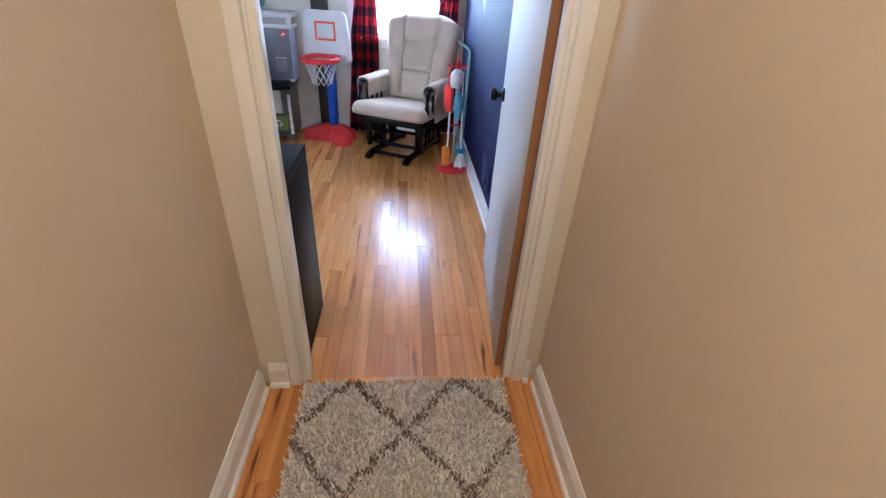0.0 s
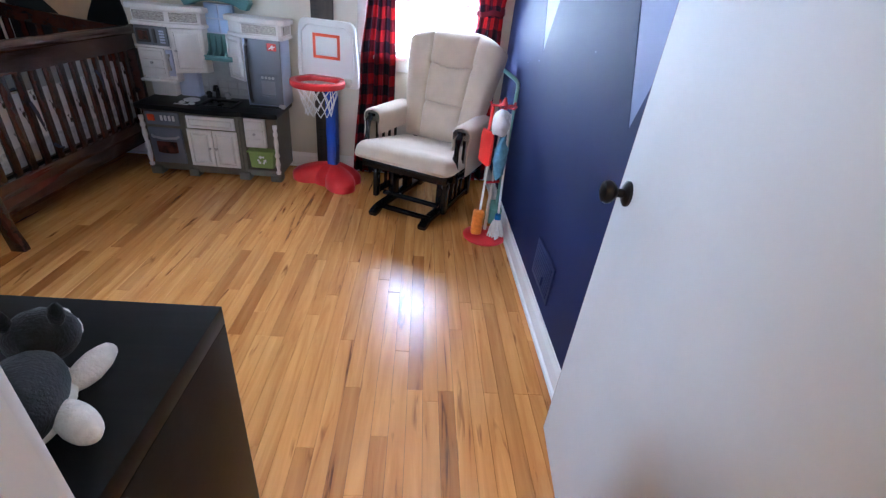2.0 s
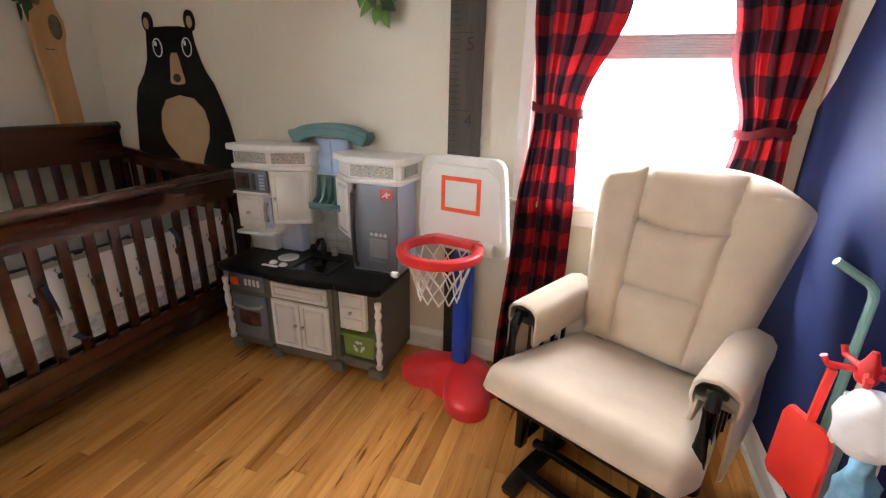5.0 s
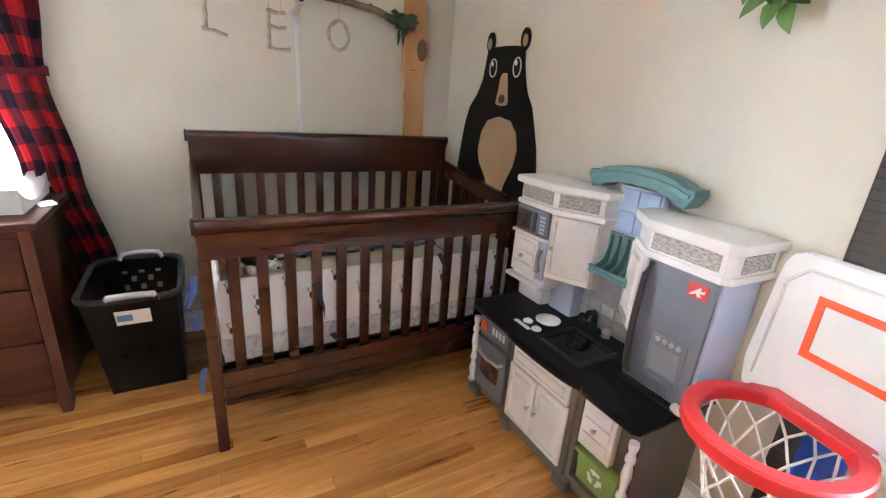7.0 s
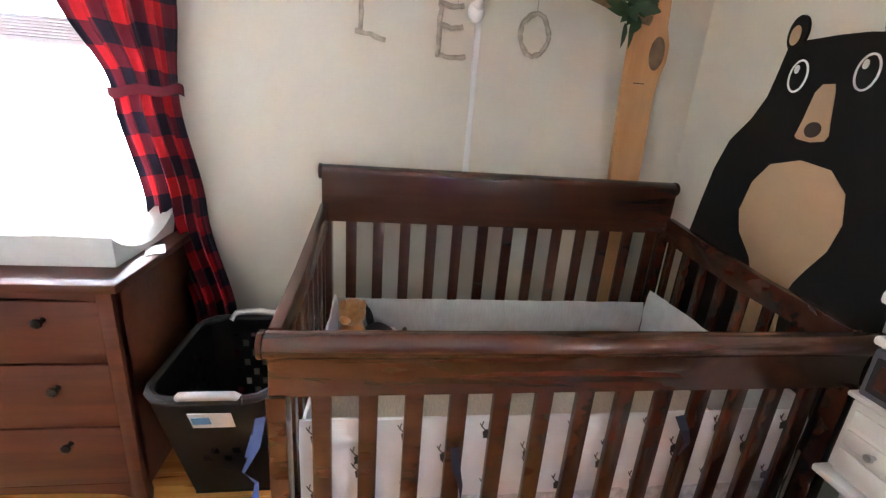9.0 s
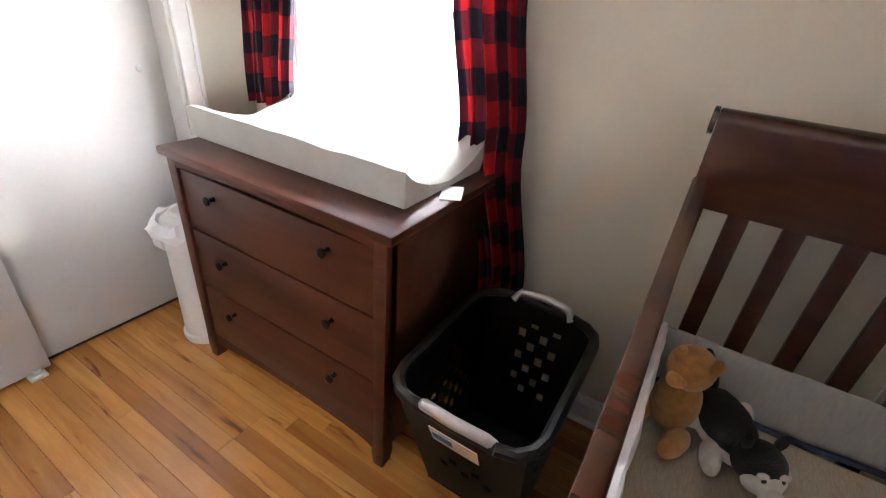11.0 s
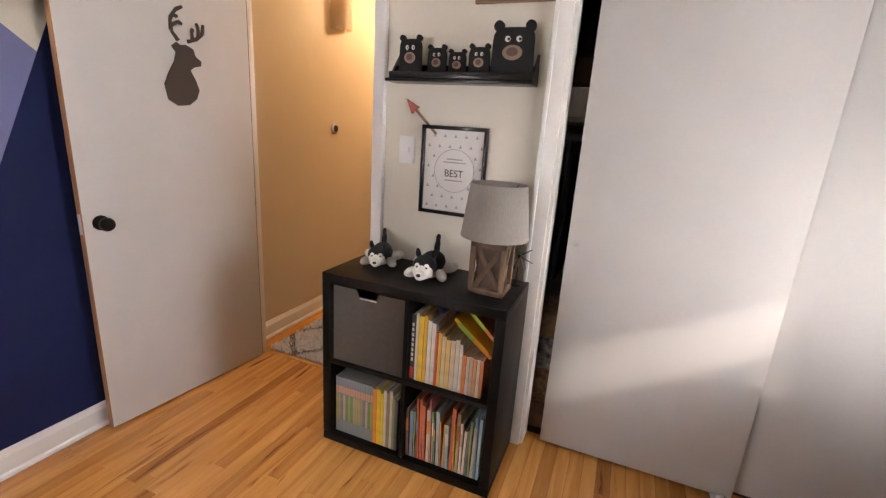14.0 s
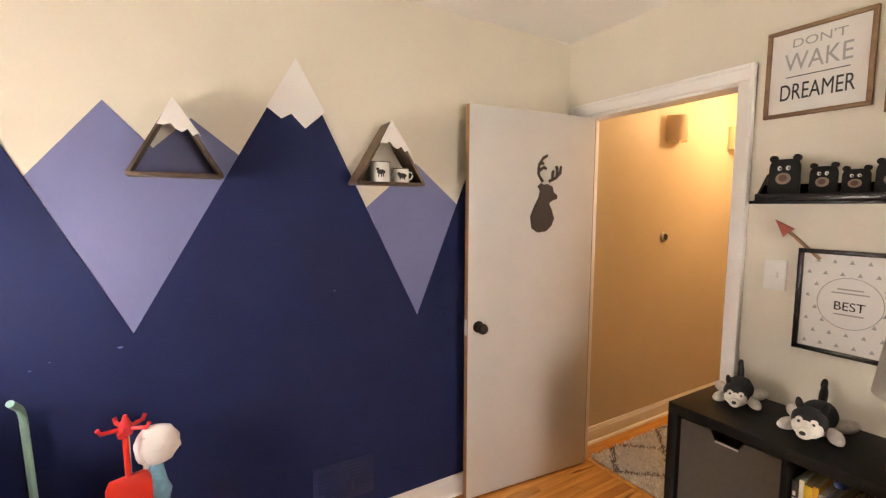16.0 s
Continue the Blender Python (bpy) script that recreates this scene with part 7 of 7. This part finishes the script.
part("toggle", boxbm(0.104, 0.113, YS + 0.006, YS + 0.016, 1.250, 1.272, bev=0.002), PLASW, sw)

# ---- on and in the bookcase ----
LAMPW = wood_mat("brown_lamp_wood", (0.075, 0.040, 0.021), (0.165, 0.098, 0.056), 0.7, 2, gscale=16)
lamp = thing("table_lamp", "table lamp with crossed-wood base and grey linen shade", "lamp", pose(-0.360, 2.045, BZ))
for s in (-1, 1):
    for q in (-1, 1):
        part("post", boxbm(s * 0.058 - 0.009, s * 0.058 + 0.009, q * 0.058 - 0.009, q * 0.058 + 0.009, 0.0, 0.198, bev=0.002), LAMPW, lamp)
for z in (0.0, 0.178):
    part("base_board", boxbm(-0.067, 0.067, -0.067, 0.067, z, z + 0.02, bev=0.002), LAMPW, lamp)
for k in range(4):
    for s in (-1, 1):
        bm = boxbm(-0.009, 0.009, -0.056, -0.048, -0.093, 0.093, bev=0.001)
        bmesh.ops.transform(bm, matrix=pose(0, 0, 0.099) @ pose(0, 0, 0, 0, 0, 90 * k) @ pose(0, -0.0015 * s, 0, 0, s * 31, 0), verts=bm.verts)
        part("cross_slat", bm, LAMPW, lamp)
part("core", boxbm(-0.042, 0.042, -0.042, 0.042, 0.02, 0.178), DARKRUST, lamp)
bm = bmesh.new()
lathe(bm, [(0.006, 0.198), (0.006, 0.26), (0.016, 0.262), (0.016, 0.30), (0, 0.31)], 12)
part("socket", bm, KNOBB, lamp)
bm = bmesh.new()
n = 48
for r0, z0, r1, z1 in ((0.126, 0.21, 0.102, 0.405),):
    ra = [bm.verts.new((r0 * math.cos(2 * math.pi * i / n), r0 * math.sin(2 * math.pi * i / n), z0)) for i in range(n)]
    rb2 = [bm.verts.new((r1 * math.cos(2 * math.pi * i / n), r1 * math.sin(2 * math.pi * i / n), z1)) for i in range(n)]
    for i in range(n):
        bm.faces.new((ra[i], ra[(i + 1) % n], rb2[(i + 1) % n], rb2[i]))
bmesh.ops.solidify(bm, geom=bm.faces[:], thickness=0.002)
part("shade", bm, SHADE, lamp, "grey linen drum shade")
bm = bmesh.new()
for k in range(3):
    a = 2 * math.pi * k / 3
    tube(bm, [(0, 0, 0.30), (0.102 * math.cos(a), 0.102 * math.sin(a), 0.398)], 0.0016, 5)
part("shade_spider", bm, KNOBB, lamp)
tag = thing("wire_decor", "small dark wire star decoration behind the lamp", "ornament", pose(-0.435, 1.93, BZ))
for k in range(4):
    bm = bmesh.new()
    a = radians(20 + 42 * k)
    tube(bm, [(-0.06 * math.cos(a), 0, 0.12 - 0.06 * math.sin(a)), (0.06 * math.cos(a), 0, 0.12 + 0.06 * math.sin(a))], 0.0022, 5)
    part("wire", bm, KNOBB, tag)
bm = bmesh.new()
tube(bm, [(0, 0, 0.0), (0, 0, 0.08)], 0.0025, 6)
lathe(bm, [(0.02, 0), (0.02, 0.004), (0, 0.006)], 12)
part("stand", bm, KNOBB, tag)

PLUSHB = mat("charcoal_plush_fur", (0.010, 0.0105, 0.012), 1.0, var=0.5, scale=70, bump=0.6, bscale=260, sheen=0.06)
PLUSHW = mat("white_plush_fur", (0.74, 0.70, 0.64), 1.0, var=0.12, scale=60, bump=0.6, bscale=260, sheen=0.2)
PLUSHO = mat("golden_plush_fur", (0.42, 0.19, 0.055), 1.0, var=0.2, scale=60, bump=0.6, bscale=260, sheen=0.3)


def husky(m, label):
    """A lying plush dog, nose towards +y, standing on z = 0."""
    bm = bmesh.new()

    def add(idx, at, r, rot=None, sub=3):
        f0 = set(bm.faces)
        blob(bm, at, r, sub, rot)
        for f in bm.faces:
            if f not in f0:
                f.material_index = idx
    add(0, (0, -0.055, 0.046), (0.046, 0.078, 0.042))
    add(1, (0, -0.045, 0.022), (0.047, 0.075, 0.022))
    add(0, (0, 0.045, 0.062), (0.042, 0.040, 0.038))
    add(1, (0, 0.068, 0.050), (0.036, 0.024, 0.030))
    add(1, (0, 0.094, 0.042), (0.019, 0.024, 0.017))
    add(2, (0, 0.117, 0.048), (0.008, 0.006, 0.006), None, 2)
    for s in (-1, 1):
        add(0, (s * 0.028, 0.035, 0.100), (0.010, 0.008, 0.020), pose(0, 0, 0, 0, s * 12, 0), 2)
        add(1, (s * 0.016, 0.078, 0.072), (0.010, 0.006, 0.007), None, 2)
        add(2, (s * 0.016, 0.0835, 0.066), (0.0045, 0.003, 0.005), None, 2)
        add(1, (s * 0.052, 0.012, 0.024), (0.018, 0.042, 0.019), pose(0, 0, 0, 0, 0, -s * 26))
        add(1, (s * 0.058, -0.085, 0.026), (0.020, 0.042, 0.021), pose(0, 0, 0, 0, 0, s * 38))
    add(0, (0.004, -0.125, 0.085), (0.011, 0.018, 0.038), pose(0, 0, 0, 25, 0, 0))
    add(0, (0.008, -0.150, 0.115), (0.009, 0.012, 0.020), pose(0, 0, 0, 40, 0, 0))
    for v in bm.verts:
        n = noise.noise(v.co * 90) * 0.0022
        v.co += v.co.normalized() * n
    return solid("plush_husky", bm, [PLUSHB, PLUSHW, BLACKP], label, "plush toy", group="plush huskies", m=m)


husky(pose(0.140, 2.015, BZ - 0.001, 0, 0, 20), "small grey and white plush husky lying on the bookcase")
husky(pose(-0.105, 2.055, BZ - 0.001, 0, 0, 8) @ Matrix.Scale(1.12, 4), "larger grey and white plush husky lying on the bookcase")
husky(pose(-1.93, 3.75, 0.439, 0, 0, -60) @ Matrix.Scale(1.15, 4), "grey and white plush husky lying in the crib")
bm = bmesh.new()
for at, r in (((0, 0, 0.075), (0.055, 0.05, 0.075)), ((0, 0.0, 0.175), (0.05, 0.048, 0.05)), ((0.03, -0.02, 0.21), (0.018, 0.012, 0.02)), ((0.01, 0.045, 0.215), (0.018, 0.012, 0.02)), ((0.06, 0.05, 0.03), (0.05, 0.025, 0.026)), ((0.055, -0.045, 0.03), (0.05, 0.025, 0.026)), ((0.05, 0.0, 0.165), (0.018, 0.02, 0.016))):
    blob(bm, at, r, 3)
for v in bm.verts:
    v.co += v.co.normalized() * noise.noise(v.co * 80) * 0.003
solid("plush_bear", bm, PLUSHO, "golden brown plush bear sitting in the crib corner", "plush toy", m=pose(-1.95, 3.615, 0.439, 0, 0, -25))

PAGES = mat("book_page_block", (0.66, 0.60, 0.48), 0.9, var=0.08, scale=200)
BOOKM = {}


def book_mat(c):
    if c not in BOOKM:
        BOOKM[c] = mat("book_cover", c, 0.45, var=0.14, scale=22)
    return BOOKM[c]


def book(x, w, h, d, col, z, label, tilt=0.0, band=None, m=None):
    """A book with its spine towards +y; x is its east edge."""
    y1 = 2.184
    t = thing("book", label, "book", m or pose(x, y1, z, 0, tilt, 0), group="books in the bookcase")
    cm = book_mat(col)
    bm = bmesh.new()
    box(bm, -w, -w + 0.0018, -d, 0, 0, h)
    box(bm, -0.0018, 0, -d, 0, 0, h)
    box(bm, -w + 0.0018, -0.0018, -0.002, 0.0006, 0, h)
    part("cover", bm, cm, t, smooth=False)
    if w > 0.006:
        part("page_block", boxbm(-w + 0.0019, -0.0019, -d + 0.003, -0.002, 0.002, h - 0.003), PAGES, t, smooth=False)
    if band:
        part("spine_label", boxbm(-w + 0.0005, -0.0005, 0.0007, 0.0012, h * band[1], h * band[2]), book_mat(band[0]), t, smooth=False)
    return t


random.seed(77)
ZL, ZU = 0.0385, 0.3965
x = BX1 - 0.046
setc = [(0.36, 0.34, 0.12), (0.30, 0.28, 0.16), (0.20, 0.16, 0.30), (0.40, 0.36, 0.28), (0.14, 0.24, 0.08), (0.30, 0.32, 0.10), (0.13, 0.26, 0.12), (0.38, 0.36, 0.14), (0.42, 0.28, 0.20)]
for k in range(15):
    b = book(x, 0.0118, 0.268, 0.20, (0.20, 0.24, 0.27), ZL, "thin grey picture book from a matching set", band=(setc[k % 9], 0.22, 0.70))
    part("spine_label", boxbm(-0.0113, -0.0005, 0.0007, 0.0012, 0.72 * 0.268, 0.84 * 0.268), book_mat((0.58, 0.30, 0.20)), b, smooth=False)
    x -= 0.0124
for col, w, h, lab in (((0.72, 0.25, 0.03), 0.016, 0.262, "orange hardcover book standing on the shelf"), ((0.75, 0.50, 0.03), 0.019, 0.266, "yellow hardcover book standing on the shelf"), ((0.72, 0.55, 0.05), 0.013, 0.25, "yellow thin book standing on the shelf"), ((0.60, 0.58, 0.50), 0.012, 0.27, "cream thin book standing on the shelf"), ((0.25, 0.20, 0.15), 0.014, 0.262, "brown book standing on the shelf"), ((0.55, 0.50, 0.42), 0.012, 0.275, "beige thin book standing on the shelf"), ((0.20, 0.28, 0.14), 0.011, 0.25, "green thin book standing on the shelf"), ((0.10, 0.10, 0.11), 0.012, 0.24, "black thin book standing on the shelf")):
    book(x, w, h, 0.21, col, ZL, lab)
    x -= w + 0.001
pal = [(0.60, 0.57, 0.50), (0.50, 0.12, 0.06), (0.62, 0.42, 0.06), (0.16, 0.24, 0.38), (0.55, 0.48, 0.36), (0.20, 0.12, 0.08), (0.64, 0.62, 0.58), (0.22, 0.32, 0.12), (0.62, 0.24, 0.05), (0.42, 0.30, 0.18), (0.12, 0.12, 0.13), (0.30, 0.45, 0.48), (0.55, 0.25, 0.28)]
names = ["cream", "dark red", "mustard", "navy", "tan", "dark brown", "white", "green", "orange", "brown", "black", "teal", "pink"]
x = XM - 0.012
while x > BX0 + 0.062:
    w = random.uniform(0.006, 0.015)
    k = random.randrange(len(pal))
    book(x, w, random.uniform(0.20, 0.295), random.uniform(0.19, 0.24), pal[k], ZL, names[k] + " paper-covered children's book standing on edge", tilt=random.uniform(-1.5, 2.5), band=(random.choice(pal), 0.55, 0.8) if random.random() < 0.5 else None)
    x -= w + 0.0022
x = XM - 0.012
b = book(x, 0.016, 0.275, 0.22, (0.03, 0.03, 0.035), ZU, "black and red book with white spine lettering", band=((0.62, 0.05, 0.03), 0.02, 0.2))
for k in range(8):
    part("letter_bar", boxbm(-0.012, -0.004, 0.0007, 0.0013, 0.08 + k * 0.021, 0.094 + k * 0.021), PAPER, b, smooth=False)
x -= 0.019
for col, w, h, lab in (((0.60, 0.57, 0.45), 0.012, 0.285, "cream hardcover book"), ((0.74, 0.48, 0.04), 0.020, 0.275, "yellow hardcover book standing on the shelf"), ((0.66, 0.36, 0.05), 0.014, 0.282, "amber hardcover book"), ((0.64, 0.63, 0.62), 0.016, 0.265, "white book"), ((0.58, 0.56, 0.55), 0.016, 0.258, "pale grey book"), ((0.55, 0.08, 0.04), 0.010, 0.222, "red thin book"), ((0.65, 0.40, 0.08), 0.014, 0.225, "ochre book"), ((0.60, 0.50, 0.28), 0.016, 0.215, "straw coloured book"), ((0.64, 0.45, 0.18), 0.018, 0.205, "tan book"), ((0.56, 0.47, 0.36), 0.018, 0.208, "beige book"), ((0.58, 0.54, 0.48), 0.016, 0.215, "light taupe book"),
                       ((0.62, 0.60, 0.55), 0.012, 0.20, "off-white book"), ((0.70, 0.22, 0.04), 0.014, 0.16, "orange book"), ((0.62, 0.58, 0.52), 0.012, 0.158, "cream small book"), ((0.60, 0.42, 0.30), 0.013, 0.16, "peach small book"), ((0.62, 0.34, 0.18), 0.013, 0.156, "rust small book"), ((0.66, 0.60, 0.50), 0.012, 0.158, "ivory small book"), ((0.60, 0.20, 0.08), 0.012, 0.155, "brick red small book")):
    if x - w < BX0 + 0.046:
        break
    book(x, w, h, 0.21, col, ZU, lab + " with its spine facing out")
    x -= w + 0.0012
for dx, dz, an, col, lab in ((0.0, 0.0, 52, (0.70, 0.28, 0.03), "orange book lying tilted across the others"), (0.012, 0.016, 52, (0.72, 0.44, 0.04), "yellow book lying tilted across the others"), (-0.03, 0.05, 47, (0.62, 0.17, 0.05), "red-orange book lying tilted across the others")):
    book(0, 0.013, 0.17, 0.20, col, 0, lab, m=pose(-0.425 + dx, 2.190, ZU + 0.172 + dz, 0, an, 0), band=((0.22, 0.42, 0.06), 0.5, 0.9))
toy = bmesh.new()
blob(toy, (-0.205, 2.10, ZU + 0.292), (0.020, 0.045, 0.016), 3)
solid("small_toy", toy, mat("dark_blue_toy", (0.03, 0.06, 0.20), 0.6), "small dark blue soft toy on the books", "toy")

# ---- hallway ----
rug = thing("hall_rug", "cream shag runner rug with brown diamond lines", "rug")
RX0, RX1, RY0, RY1 = 0.295, 1.052, -0.6, 1.722
part("backing", boxbm(RX0 + 0.006, RX1 - 0.006, RY0 + 0.006, RY1 - 0.006, 0.001, 0.010, bev=0.003), mat("rug_backing", (0.48, 0.43, 0.36), 0.95), rug)
PILEW = mat("cream_shag_pile", (0.78, 0.72, 0.64), 1.0, var=0.12, scale=40)
PILEB = mat("brown_shag_pile", (0.22, 0.165, 0.125), 1.0, var=0.25, scale=40)
rv, rf, rm = [], [], []
rnd = random.Random(5)
nx_, ny_ = 105, 320
for j in range(ny_):
    for i in range(nx_):
        x = RX0 + (RX1 - RX0) * (i + rnd.random()) / nx_
        y = RY0 + (RY1 - RY0) * (j + rnd.random()) / ny_
        wob = 0.012 * noise.noise((x * 18, y * 18, 0))
        a = ((x - 0.675 + wob) / 0.2 + (y - 1.50 + wob) / 0.225) / 2
        b = ((x - 0.675 + wob) / 0.2 - (y - 1.50 - wob) / 0.225) / 2
        line = min(abs(a - round(a)), abs(b - round(b))) < 0.047
        ang = rnd.random() * 6.283
        ln, w = rnd.uniform(0.016, 0.026), 0.0042
        ux, uy = math.cos(ang), math.sin(ang)
        lx, ly = rnd.uniform(-.012, .012), rnd.uniform(-.012, .012)
        k = len(rv)
        rv += [(x - ux * w, y - uy * w, 0.006), (x + ux * w, y + uy * w, 0.006), (x + lx * 0.6 + ux * w * 0.8, y + ly * 0.6 + uy * w * 0.8, 0.006 + ln * 0.7), (x + lx * 0.6 - ux * w * 0.8, y + ly * 0.6 - uy * w * 0.8, 0.006 + ln * 0.7), (x + lx * 1.3, y + ly * 1.3, 0.006 + ln)]
        rf += [(k, k + 1, k + 2, k + 3), (k + 3, k + 2, k + 4)]
        rm += [1 if line and rnd.random() < 0.8 else 0] * 2
me = bpy.data.meshes.new("shag_surface")
me.from_pydata(rv, [], rf)
me.materials.append(PILEW)
me.materials.append(PILEB)
me.polygons.foreach_set("material_index", rm)
pile = new("shag_surface", me)
pile.parent = rug
tagged(pile, "cream shag pile with brown diamond lines", kind="stuff")


def sconce(y, label):
    t = thing("wall_sconce", label, "wall lamp", pose(XE - 0.012, y, 2.045), group="hallway sconces")
    part("back_plate", boxbm(-0.006, 0, -0.05, 0.05, -0.08, 0.08, bev=0.002), TRIM, t)
    bm = bmesh.new()
    n = 20
    g = [[bm.verts.new((-0.006 - 0.085 * math.sin(math.pi * i / n), 0.085 * math.cos(math.pi * i / n), z)) for i in range(n + 1)] for z in (-0.085, 0.085)]
    for i in range(n):
        bm.faces.new((g[0][i], g[0][i + 1], g[1][i + 1], g[1][i]))
    bmesh.ops.solidify(bm, geom=bm.faces[:], thickness=0.003)
    part("shade", bm, SCSH, t, "cream half-round shade")


cl = thing("ceiling_light", "round glass hallway ceiling light, lit", "ceiling light", pose(0.67, 0.30, ZC))
bm = bmesh.new()
lathe(bm, [(0.15, 0.0), (0.155, -0.012), (0.145, -0.02), (0, -0.02)], 32)
part("canopy", bm, TRIM, cl)
SCSH = mat("cream_sconce_shade", (0.78, 0.64, 0.46), 0.45, var=0.04)
sconce(0.855, "cream half-round hallway wall sconce, unlit")
sconce(0.06, "cream half-round hallway wall sconce, unlit")
th = thing("thermostat", "small round silver thermostat dial on the hallway wall", "thermostat")
bm = bmesh.new()
lathe(bm, [(0.036, XE - 0.012), (0.036, XE - 0.020), (0.031, XE - 0.026), (0.022, XE - 0.028)], 28, (0, 0.90, 1.31), "x")
part("ring", bm, SILVER, th)
bm = bmesh.new()
lathe(bm, [(0.024, XE - 0.027), (0.022, XE - 0.031), (0, XE - 0.031)], 24, (0, 0.90, 1.31), "x")
part("dial", bm, BLACKP, th)

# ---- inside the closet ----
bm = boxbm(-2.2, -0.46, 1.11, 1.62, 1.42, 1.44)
solid("closet_shelf", bm, DARKGAP, "plain closet shelf", "shelf", smooth=False)
for nm, z0, z1, y0, y1, m, lab, cat in (("shoe_box", 0.0, 0.12, 1.40, 1.70, mat("brown_cardboard", (0.26, 0.15, 0.08), 0.8, var=0.3, scale=20), "brown cardboard box on the closet floor", "box"), ("wicker_basket", 0.12, 0.30, 1.38, 1.69, mat("woven_wicker", (0.22, 0.12, 0.06), 0.8, var=0.6, scale=60), "brown woven basket in the closet", "basket"),
                                        ("storage_tote", 0.30, 0.46, 1.40, 1.68, mat("patterned_tote", (0.25, 0.25, 0.26), 0.7, var=0.9, scale=45), "grey patterned storage tote in the closet", "tote"), ("folded_blanket", 0.46, 0.58, 1.42, 1.67, mat("tan_blanket", (0.36, 0.25, 0.15), 0.95, var=0.3, scale=30), "tan folded blanket in the closet", "blanket"), ("folded_sheet", 1.44, 1.56, 1.30, 1.60, LINEN, "white folded sheet on the closet shelf", "blanket"), ("storage_case", 1.56, 1.68, 1.30, 1.60, BIN, "taupe case on the closet shelf", "box")):
    bm = bmesh.new()
    soft_box(bm, -0.86, -0.475, y0, y1, z0, z1, 0.014)
    solid(nm, bm, m, lab, cat)
clothes = thing("hanging_clothes", "dark clothes hanging in the closet", "clothes")
part("rail", (lambda b: (tube(b, [(-2.2, 1.40, 1.36), (-0.46, 1.40, 1.36)], 0.014, 10), b)[1])(bmesh.new()), SILVER, clothes)
for k, c in enumerate(((0.05, 0.05, 0.06), (0.20, 0.12, 0.08), (0.10, 0.13, 0.16), (0.30, 0.28, 0.26))):
    part("garment", wavy_panel("x", -0.54 - k * 0.06, 1.20, 1.62, 0.72, 1.34, 0.03, 0.012, 30, seed=k), mat("garment_cloth", c, 0.95, var=0.2, scale=20), clothes)

# ---- floor boards, last ----
random.seed(21)
BW = 0.0572


def boards(parent, x0, x1, y0, y1, seed):
    rnd = random.Random(seed)
    shared = {}
    n = int(round((x1 - x0) / BW))
    w = (x1 - x0) / n
    count = 0
    for i in range(n):
        y = y0
        first = True
        while y < y1 - 0.02:
            ln = rnd.choice((0.5, 0.65, 0.8, 0.95, 1.1, 1.3))
            if first:
                ln = rnd.choice((0.25, 0.45, 0.6, 0.8, 1.0))
                first = False
            if y1 - (y + ln) < 0.2:
                ln = y1 - y
            key = round(ln, 3)
            if key not in shared:
                bm = bmesh.new()
                g = 0.0005
                box(bm, -w / 2 + g, w / 2 - g, g, ln - g, -0.02, 0.0)
                top = [e for e in bm.edges if all(v.co.z > -0.001 for v in e.verts)]
                bmesh.ops.bevel(bm, geom=top, offset=0.0006, segments=1, affect="EDGES")
                shared[key] = finish("plank", bm, FLOORW, smooth=False)
            ob = new("plank", shared[key])
            ob.location = (x0 + w * (i + 0.5), y, 0)
            ob.parent = parent
            y += ln
            count += 1
    return count


boards(floor, XW, XE, YH, YN, 3)
hall_floor = thing("hall_floor", "strip oak floor of the hallway", "floor", kind="structure")
boards(hall_floor, HX0, XE - 0.012, -0.7, YH - 0.0005, 8)
boards(hall_floor, HX0, XE - 0.012, HY0, -0.7, 9)
